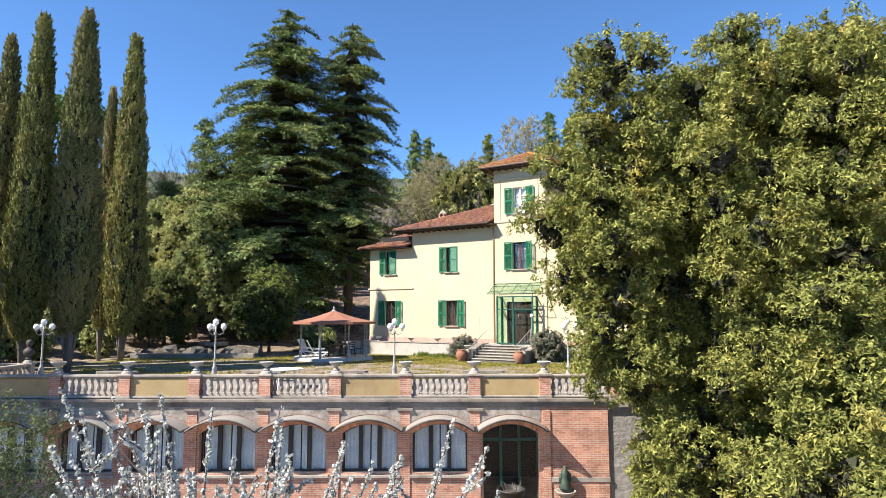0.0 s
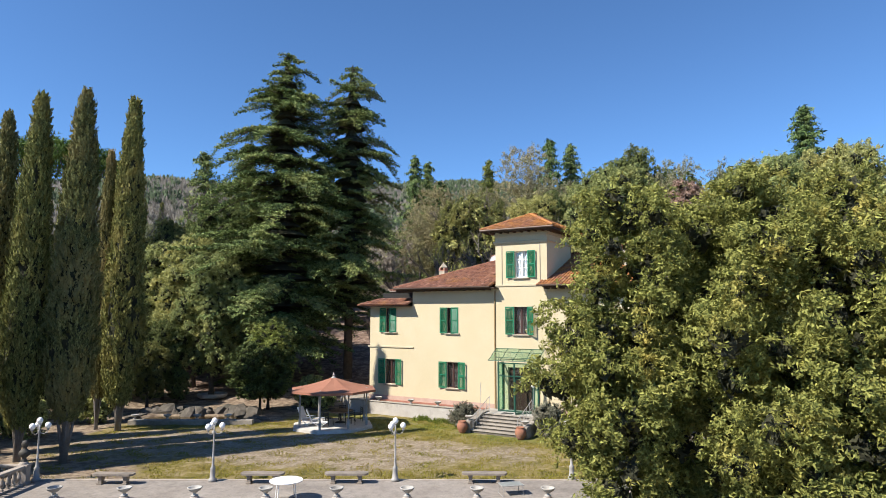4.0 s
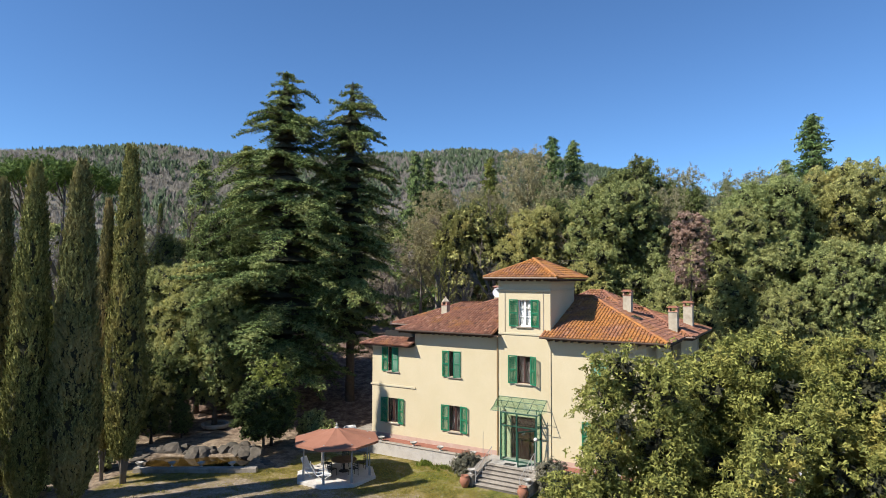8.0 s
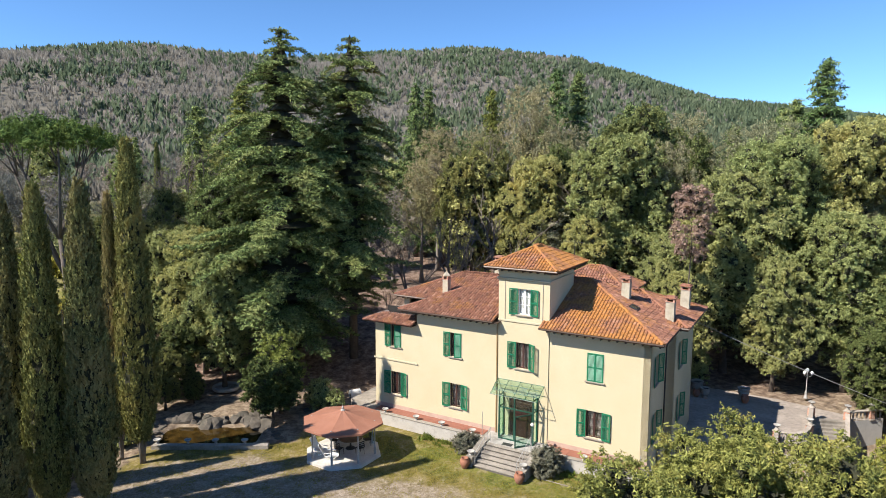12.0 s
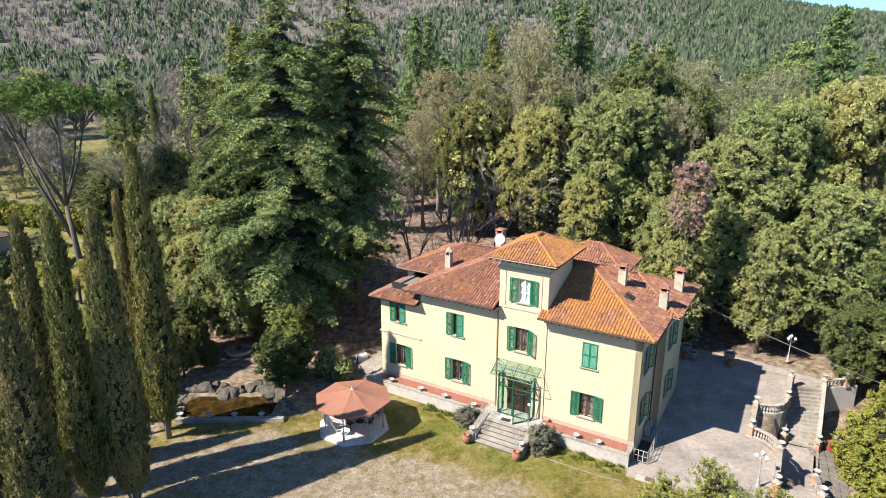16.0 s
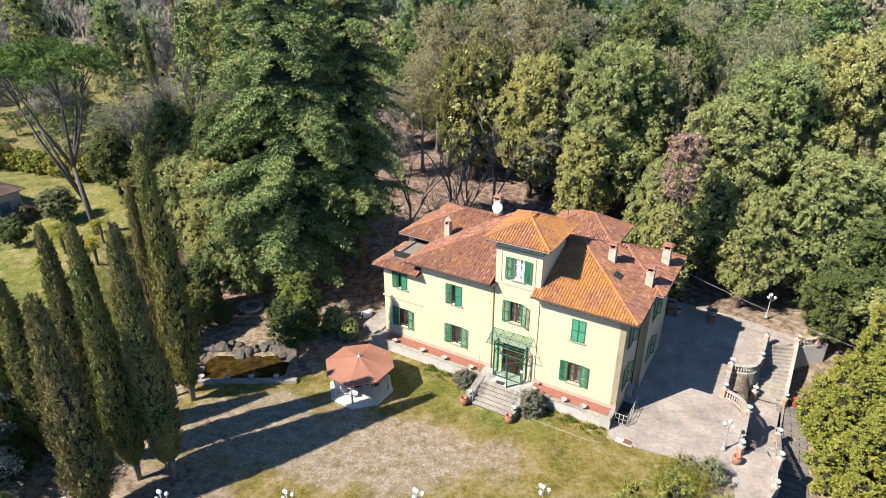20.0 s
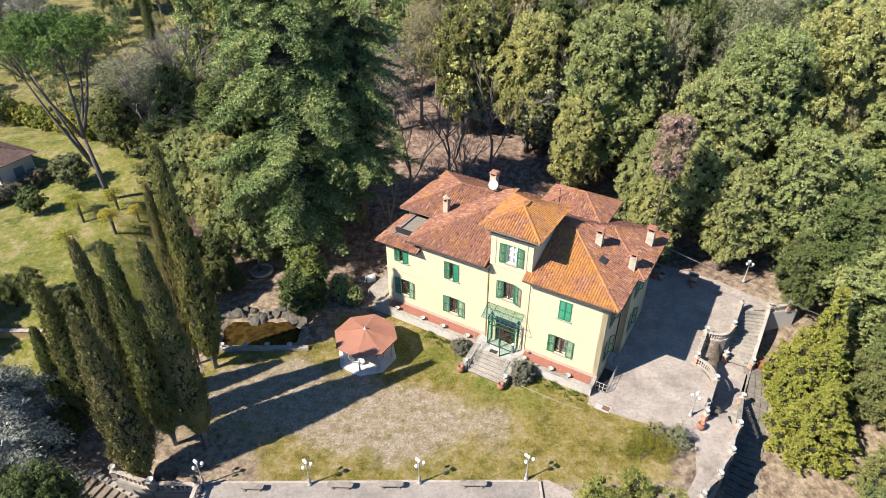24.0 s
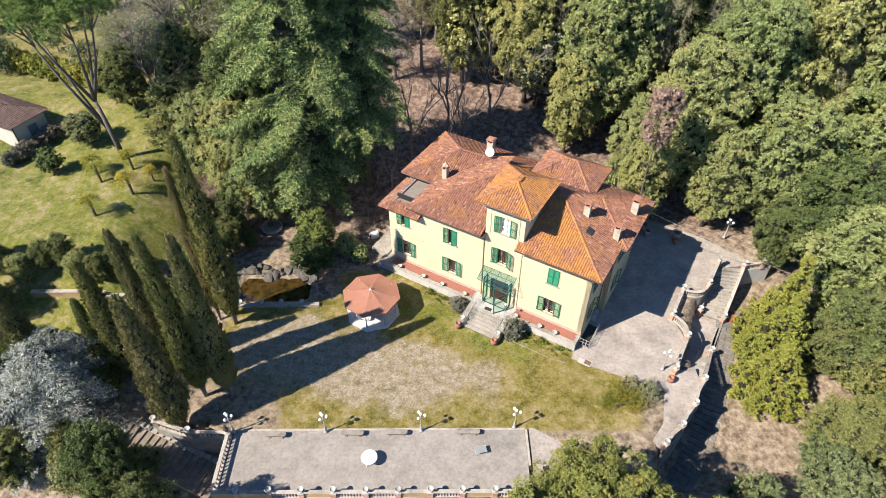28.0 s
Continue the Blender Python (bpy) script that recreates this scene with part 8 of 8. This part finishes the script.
sl = thing("folding_lounger", "pale folding metal lounger on the paved terrace", "lounger", pose(2.6, 25.1, 0, 0, 0, 12))
part("frame", Build().tube([(-0.45, -0.28, 0.38), (0.45, -0.28, 0.38), (0.45, 0.28, 0.38), (-0.45, 0.28, 0.38), (-0.45, -0.28, 0.38)], 0.018, 6), GREY_PAINT, sl)
part("sling", Build().box(-0.43, 0.43, -0.26, 0.26, 0.38, 0.39), surface("grey_sling", (0.192, 0.211, 0.205), (0.243, 0.262, 0.256), 4, 0.8, 0.1), sl, "pale grey-green sling")
for x in (-0.38, 0.38):
    part("leg", Build().tube([(x, -0.28, 0.38), (x * 1.1, -0.28, 0), (x * 1.1, 0.28, 0), (x, 0.28, 0.38)], 0.016, 6), GREY_PAINT, sl)

# ---- pond ----
solid("pond_water", Build().prism([(-20.3, 40.8), (-13.3, 41.05), (-13.0, 41.9), (-13.6, 42.6), (-13.3, 43.3), (-14.3, 43.7), (-14.8, 44.5), (-16.0, 44.2), (-17.1, 44.8), (-18.3, 44.3), (-19.8, 44.7), (-20.2, 44.0), (-20.7, 43.4), (-20.3, 42.3)], -0.3, -0.12), WATER, "still brown pond water", "water", kind="structure")
pw = thing("pond_wall", "low grey stone wall along the pond", "wall", None, kind="structure")
part("wall", Build().box(-20.8, -12.9, 0, 0.42, -0.3, 0.28, 0.03), CONCRETE, pw).matrix_basis = pose(0, 40.4, 0, 0, 0, 0.9) @ pose(0.65, 0.2, 0)
for x in (-19.9, -17.8, -15.9, -13.9):
    urn_at(x, 40.67, 0.29, "small pale stone bowl on the pond wall")


def boulder(seed, r, name="boulder"):
    rng = random.Random(seed)
    bm = bmesh.new()
    bmesh.ops.create_icosphere(bm, subdivisions=2, radius=r)
    for v in bm.verts:
        v.co *= 1 + 0.45 * noise.noise(v.co / r * 1.1 + Vector((seed, seed * 2, 0))) + 0.12 * noise.noise(v.co / r * 3.3)
        v.co.z *= 0.5
    me = bpy.data.meshes.new(name)
    bm.to_mesh(me)
    bm.free()
    me.materials.append(ROCK)
    return me


ROCKS = [boulder(k, 0.5) for k in range(6)]
rr = random.Random(3)
spots = [(-21.0 + 0.62 * k, 44.9 + 0.35 * math.sin(k * 0.9), 0.9) for k in range(13)] + [(-13.0 + 0.35 * k, 43.9 - 0.55 * k + rr.uniform(-0.2, 0.2), 0.55) for k in range(4)] + [(-21.2, 42.5 + 0.6 * k, 0.7) for k in range(5)]
spots += [(-20.5 + 0.7 * k, 45.7 + 0.4 * math.sin(k), 0.8) for k in range(10)] + [(-11 + 0.9 * k, 47.4 - 0.35 * k + rr.uniform(-0.4, 0.4), 0.7) for k in range(5)]
for k, (x, y, s) in enumerate(spots):
    ob = new("rock", ROCKS[k % 6])
    sc = s * rr.uniform(0.7, 1.6)
    ob.matrix_basis = pose(x, y, float(ground_z(x, y)) - 0.05, rr.uniform(-15, 15), rr.uniform(-15, 15), rr.uniform(0, 360)) @ Matrix.Diagonal((sc, sc, sc * (1.7 if 44.4 < y < 46.2 and x < -13 else 0.8), 1))
    tagged(ob, "rough grey garden rock by the pond", "rock", "pond rocks")

kb = Build().tube([(5.0, -3.1, 0.0), (9.6, -3.15, 0.0), (10.9, -2.9, 0.0)], 0.035, 4)
solid("kerb", kb, CORNICE, "thin stone edging of the flower bed", "kerb", VILLA_M, kind="structure")

# ---- small things in the garden ----
kn = thing("kennel", "small white rounded concrete kennel on the bank", "kennel", pose(-8.1, 50.4, float(ground_z(-8.1, 50.4)) - 0.03, 0, 0, -60) @ Matrix.Diagonal((0.68, 0.68, 0.68, 1)))
kpts = [(0.5 * math.cos(math.pi * k / 10), 0.45 + 0.45 * math.sin(math.pi * k / 10)) for k in range(11)]
part("shell", Build().extrude_y([(-0.5, 0)] + [p for p in reversed(kpts)] + [(0.5, 0)], 0, 1.3), WHITE_PAINT, kn)
# flat dark patch paints the opening's shade; the shell is solid
part("opening", Build().extrude_y([(-0.22, 0.02), (-0.22, 0.4), (-0.12, 0.58), (0.12, 0.58), (0.22, 0.4), (0.22, 0.02)], -0.02, 0.02), UNLIT_BLACK, kn, "dark patch painted as the shaded arched opening")
bs = thing("stone_basin", "round shallow stone basin with a pale rim on the bank", "basin", pose(-19.0, 51.8, float(ground_z(-19.0, 51.8)) - 0.05))
part("rim", Build().lathe([(1.05, 0), (1.15, 0.1), (1.18, 0.32), (1.0, 0.34), (0.98, 0.14)], 20, cap=False), URN_STONE, bs, "pale stone rim")
part("floor", Build().lathe([(1.0, 0.1), (1.0, 0.14), (0.0, 0.15)], 20), STONE, bs)
for x, y, s_ in ((24.86, 49.9, 1.0), (21.5, 51.3, 1.1), (21.9, 50.5, 0.8)):
    pt_ = thing("stone_urn", "tall grey stone urn planter on the drive", "urn", pose(x, y, 0.0) @ Matrix.Diagonal((s_, s_, s_, 1)), "drive urns")
    part("foot", Build().lathe([(0.3, 0), (0.3, 0.1), (0.16, 0.16), (0.14, 0.3)], 14), STONE, pt_, smooth=True)
    part("bowl", Build().lathe([(0.14, 0.3), (0.34, 0.45), (0.45, 0.75), (0.42, 1.0), (0.52, 1.08), (0.5, 1.13), (0.4, 1.1), (0.36, 0.9)], 16, cap=False), STONE, pt_, smooth=True)
    part("soil", Build().lathe([(0.38, 1.0), (0.0, 1.02)], 12), BARK, pt_, "dark soil")
BRONZE = surface("green_bronze", (0.03, 0.05, 0.035), (0.055, 0.085, 0.06), 6, 0.6, 0.4, 20)
# figure and basin on the brick wall, tub before the arched door
solid("wall_statue", Build().lathe([(0.19, 0.0), (0.21, 0.08), (0.15, 0.3), (0.12, 0.48), (0.15, 0.56), (0.06, 0.64), (0.075, 0.72), (0.02, 0.78)], 7).box(-0.2, -0.1, -0.05, 0.05, 0.2, 0.52, 0.03).box(0.1, 0.2, -0.05, 0.05, 0.24, 0.56, 0.03), BRONZE, "green painted metal wall figure on the brick wall", "statue", pose(4.02, ARC_Y - 0.22, -2.94), smooth=True)
wb = thing("wall_basin", "small stone basin on a bracket below the wall figure", "basin", pose(4.02, ARC_Y - 0.3, -3.2))
part("bowl", Build().lathe([(0.08, 0), (0.24, 0.1), (0.34, 0.22), (0.36, 0.26), (0.3, 0.26), (0.2, 0.14)], 14, cap=False), STONE, wb, smooth=True)
part("bracket", Build().box(-0.07, 0.07, -0.1, 0.3, -0.4, 0.02, 0.015), STONE, wb)
tbp = thing("plant_tub", "black round plant tub with dry sticks", "plant pot", pose(2.2, ARC_Y - 0.55, -3.5))
part("tub", Build().lathe([(0.3, 0), (0.36, 0.3), (0.44, 0.62), (0.48, 0.64), (0.48, 0.7), (0.43, 0.7), (0.38, 0.55)], 18, cap=False), DARK_IRON, tbp, smooth=True)
part("soil", Build().lathe([(0.4, 0.55), (0.0, 0.57)], 14), BARK, tbp, "dark soil")
for k in range(7):
    a = k * 0.9
    part("stick", Build().tube([(0.2 * math.cos(a), 0.2 * math.sin(a), 0.5), (0.35 * math.cos(a + 0.5), 0.3 * math.sin(a + 0.5), 0.8 + 0.03 * k)], 0.012, 4), TWIG, tbp)
# overhead cable from the house to the wood's edge
cb0, cb1 = Vector((16.7, 46.0, 8.7)), Vector((35.2, 43.1, 1.0))
solid("overhead_cable", Build().tube([cb0.lerp(cb1, k / 12) + Vector((0, 0, -0.25 * math.sin(math.pi * k / 12))) for k in range(13)], 0.02, 5), GREY_PAINT, "pale overhead cable slung from the house wall", "cable")

# low brick wall on the western bank
bw = thing("garden_wall", "low tan brick wall along the western bank", "wall", kind="structure")
for k in range(5):
    xa = -38.4 + 1.7 * k
    zb = float(ground_z(xa + 0.85, 39.8))
    part("wall", Build().box(xa, xa + 1.69, 39.6, 39.9, zb - 0.6, zb + 0.55, 0.01), OCHRE, bw)
    part("coping", Build().box(xa - 0.01, xa + 1.7, 39.54, 39.96, zb + 0.55, zb + 0.62, 0.01), STONE, bw, "stone coping")

# ---- drive, sunken stairs and lower way to the east ----
paving("road", [(11.2, 34.2), (13.2, 33.1), (15.3, 32.2), (17.6, 31.3), (18.6, 30.6), (17.7, 27.6), (16.4, 26.0), (17.2, 25.2), (19.0, 27.0), (20.7, 29.0), (22.0, 31.2), (21.9, 33.2), (20.1, 32.6), (22.1, 36.0), (21.5, 38.7), (23.3, 41.9), (25.7, 42.3),
                (28.0, 45.5), (32.3, 46.0), (30.1, 48.0), (27.8, 50.3), (24.1, 52.6), (20.0, 54.5), (15.0, 50.5), (14.2, 44.5), (12.8, 37.8)], -0.35, 0.0, DRIVE, "worn grey asphalt drive with cracks and stains")
east = thing("balustrade", "pale stone balustrade round the sunken stairs and ramp", "balustrade", None, kind="structure")
S = [(23.31, 41.9, 0.0), (21.35, 38.65, 0.0), (22.0, 36.0, 0.0), (19.87, 32.41, 0.0)]
Q = [(27.95, 45.6, 0.3), (25.94, 42.43, 0.2), (25.35, 41.13, -2.25)]
P = [(30.39, 45.07, 0.2), (27.38, 40.19, -2.25), (24.81, 36.07, -2.25), (22.0, 31.3, 0.0), (20.5, 28.9, 0.0), (18.85, 26.9, 0.0), (17.1, 25.3, 0.0)]
for x, y, z in S + Q + P:
    pedestal(east, x, y, z, 35, 0.85)
    urn_at(x, y, z + 0.945)


def curve_bays(p, q, bulge, parts, count, solid_panel=False):
    p, q = Vector(p), Vector(q)
    side = (q - p).cross(Vector((0, 0, 1))).normalized()
    pts = [p.lerp(q, k / parts) + side * bulge * math.sin(math.pi * k / parts) for k in range(parts + 1)]
    for a, b in zip(pts, pts[1:]):
        bay(east, a, b, solid_panel, count, 0.8)
    return pts


c1 = curve_bays(S[0], Q[1], 0.75, 5, 3)
curve_bays(S[0], S[1], 0.0, 1, 8)
c2 = curve_bays(S[1], S[2], -0.5, 5, 3)
curve_bays(S[2], S[3], 0.0, 2, 7)
curve_bays(Q[0], Q[1], 0.0, 2, 7)
curve_bays(P[0], P[1], 0.0, 3, 6)
curve_bays(P[2], P[3], 0.0, 3, 6)
for a, b in zip(P[3:], P[4:]):
    curve_bays(a, b, 0.12, 2, 5)
bay(east, P[0], (33.4, 45.6, 0.2), False, 9, 0.8)
pedestal(east, 32.4, 45.4, 0.2, 10, 0.85)
urn_at(32.4, 45.4, 1.145)


def wall_run(pts, depth, mat, thick=0.3):
    for a, b in zip(pts, pts[1:]):
        a, b = Vector(a), Vector(b)
        d = (b - a).normalized()
        s = Vector((-d.y, d.x, 0)).normalized() * thick / 2
        lo = min(a.z, b.z) - depth
        vs = [a - s, b - s, b + s, a + s]
        vs = [(v.x, v.y, lo) for v in vs] + [(v.x, v.y, v.z) for v in vs]
        part("retaining_wall", Build().add(vs, [(3, 2, 1, 0), (4, 5, 6, 7), (0, 1, 5, 4), (1, 2, 6, 5), (2, 3, 7, 6), (3, 0, 4, 7)]), mat, east, "mossy grey retaining wall")


WALL_MAT = surface("mossy_wall_render", (0.192, 0.179, 0.154), (0.294, 0.275, 0.243), 1.5, 0.95, 0.5, 12, (0.102, 0.099, 0.077), 0.7)
wall_run(c1, 2.6, WALL_MAT)
wall_run([S[0], S[1]], 2.6, WALL_MAT)
wall_run(c2, 2.6, WALL_MAT)
wall_run([S[2], S[3]], 2.6, WALL_MAT)
wall_run([Q[0], Q[1], Q[2]], 2.6, WALL_MAT)
wall_run([P[0], P[1]], 0.6, WALL_MAT)
wall_run(P[1:4], 0.6, WALL_MAT)
wall_run(P[3:], 3.6, WALL_MAT)
wall_run([P[0], (33.4, 45.6, 0.2)], 2.8, surface("white_wall_render", (0.422, 0.410, 0.384), (0.486, 0.474, 0.448), 2, 0.9, 0.2), 0.3)
landing = [(25.2, 41.2), (27.3, 40.2), (24.9, 36.0), (24.0, 34.6), (22.2, 36.2), (21.9, 38.6), (23.5, 41.7)]
paving("lower_landing", landing, -2.6, -2.25, DRIVE, "grey paved sunken landing")
stairs_e = thing("outdoor_stairs", "long flight of pale stone stairs between balustrades", "stairs", None, kind="structure")
n_st = 15
for k in range(n_st):
    f0, f1 = k / n_st, (k + 1) / n_st
    l0, r0 = Vector((25.5, 41.3)).lerp(Vector((27.85, 45.4)), f0), Vector((27.3, 40.3)).lerp(Vector((30.2, 45.0)), f0)
    l1, r1 = Vector((25.5, 41.3)).lerp(Vector((27.85, 45.4)), 1.03), Vector((27.3, 40.3)).lerp(Vector((30.2, 45.0)), 1.03)
    z = -2.25 + (k + 1) * 2.5 / n_st
    part("step", Build().prism([tuple(l0), tuple(r0), tuple(r1), tuple(l1)], z - 2.5 / n_st - 0.02, z), CONCRETE, stairs_e)
for k in range(12):
    f0 = k / 12
    l0, r0 = Vector((22.3, 35.6)).lerp(Vector((20.3, 32.6)), f0), Vector((24.6, 35.8)).lerp(Vector((22.0, 31.6)), f0)
    l1, r1 = Vector((20.3, 32.6)), Vector((22.0, 31.6))
    z = -2.25 + (k + 1) * 2.25 / 12
    part("step", Build().prism([tuple(l0), tuple(r0), tuple(r1), tuple(l1)], z - 0.21, z - (0.02 if k == 11 else 0)), CONCRETE, stairs_e)
# lower paved way beyond the wall
way = Build()
wp = [(28.6, 41.8, -2.35), (27.2, 38.6, -2.45), (25.6, 35.2, -2.9), (23.8, 31.2, -3.3), (21.6, 27.4, -3.5), (18.8, 24.2, -3.55)]
STONES = []
for k in range(len(wp) - 1):
    a, b = Vector(wp[k]), Vector(wp[k + 1])
    d = (b - a).normalized()
    s = Vector((d.y, -d.x, 0)).normalized()
    if s.x < 0:
        s = -s
    n = int((b - a).length / 0.55)
    for i in range(n):
        for j in range(4):
            c = a.lerp(b, (i + 0.5 * (1 + 0.1 * (j % 2))) / n) + s * (-0.75 + 0.55 * j)
            STONES.append((c, math.degrees(math.atan2(d.y, d.x))))
pav = thing("lower_path", "sunken path of square stone slabs with dark joints", "path", None, kind="structure")
SLAB = Build().box(-0.25, 0.25, -0.25, 0.25, -0.12, 0.03, 0.012).mesh("slab", surface("dark_path_slab", (0.128, 0.115, 0.099), (0.198, 0.182, 0.160), 1.5, 0.95, 0.4, 18))
for c, t in STONES:
    ob = part("slab", SLAB, None, pav)
    ob.matrix_basis = pose(c.x, c.y, float(ground_z(c.x, c.y)) + 0.02, 0, 0, t + random.uniform(-3, 3))
solid("red_barrel", Build().lathe([(0.26, 0), (0.3, 0.1), (0.31, 0.45), (0.29, 0.7), (0.31, 0.72), (0.27, 0.72), (0.25, 0.5)], 14), surface("red_plastic", (0.320, 0.051, 0.038), (0.371, 0.077, 0.058), 3, 0.5, 0.1), "red round plant tub beside the stairs", "tub", pose(28.5, 40.4, -2.4), smooth=True)
for x, y in ((19.3, 31.6), (21.3, 50.8), (24.7, 49.3)):
    ob = new("terracotta_jar", JAR)
    ob.matrix_basis = pose(x, y, 0)
    tagged(ob, "terracotta jar standing on the drive", "jar", "terracotta jars")

# ---- stairs down to the west ----
west = thing("garden_stairs", "broad dark garden stairs curving down with a stone balustrade", "stairs", None, kind="structure")
STAIR_TREAD = surface("brown_stone_tread", (0.15, 0.12, 0.09), (0.25, 0.205, 0.16), 2.0, 0.95, 0.4, 18, (0.09, 0.08, 0.055), 0.6)
for k in range(15):
    b = Build().box(-0.32, 0.3, -2.6, 0.0, -0.5, 0.0, 0.015)
    part("step", b, STAIR_TREAD, west).matrix_basis = pose(-18.2 - 0.5616 * k, 25.1 + 0.2106 * k, -2.5 + 0.155 * k, 0, 0, -20.6)
string = Build()
for k in range(14):
    string.box(-0.3 - 0.6 * k - 0.3, -0.3 - 0.6 * k + 0.3, 0.0, 0.42, -3.0 + 0.155 * k, -2.2 + 0.155 * k, 0.02)
part("stringer", string, CONCRETE, west, "pale stepped concrete stringer").matrix_basis = pose(-18.2, 25.1, 0, 0, 0, -20.6)
wb = thing("balustrade", "curved stone balustrade at the head of the garden stairs", "balustrade", None, kind="structure")
wp_ = [(-17.5, 26.45, 0), (-20.6, 26.55, 0), (-23.6, 27.5, 0.1)]
for k, (x, y, z) in enumerate(wp_):
    pedestal(wb, x, y, z, 10, 0.83, STONE)
    if k:
        urn_at(x, y, z + 0.925)
solid("bust", Build().lathe([(0.12, 0), (0.13, 0.05), (0.08, 0.1), (0.1, 0.16), (0.21, 0.24), (0.235, 0.34), (0.19, 0.43), (0.09, 0.5), (0.085, 0.55), (0.125, 0.62), (0.14, 0.7), (0.115, 0.8), (0.04, 0.85)], 12),
      surface("dark_weathered_bronze", (0.03, 0.028, 0.022), (0.06, 0.055, 0.045), 6, 0.7, 0.4, 20), "dark weathered bust on the corner pedestal", "statue", pose(-17.5, 26.45, 0.925) @ Matrix.Diagonal((1, 0.8, 1, 1)), smooth=True)
for a, b in zip(wp_, wp_[1:]):
    bay(wb, a, b, False, 9)
bay(wb, (-17.45, 22.0, 0), (-17.45, 26.3, 0), False, 13)
solid("retaining_wall", Build().box(-17.7, -17.25, 21.75, 26.7, -3.7, -0.01), WALL_MAT, "grey retaining wall below the terrace's side", "wall", kind="structure")

for a, b in zip(wp_, wp_[1:]):
    a, b = Vector(a), Vector(b)
    d_ = (b - a).normalized()
    n_ = Vector((-d_.y, d_.x, 0)) * 0.2
    q_ = [a - n_, b - n_, b + n_, a + n_]
    solid("retaining_wall", Build().prism([(v.x, v.y) for v in q_], -2.6, -0.02), WALL_MAT, "grey retaining wall under the curved balustrade", "wall", kind="structure")
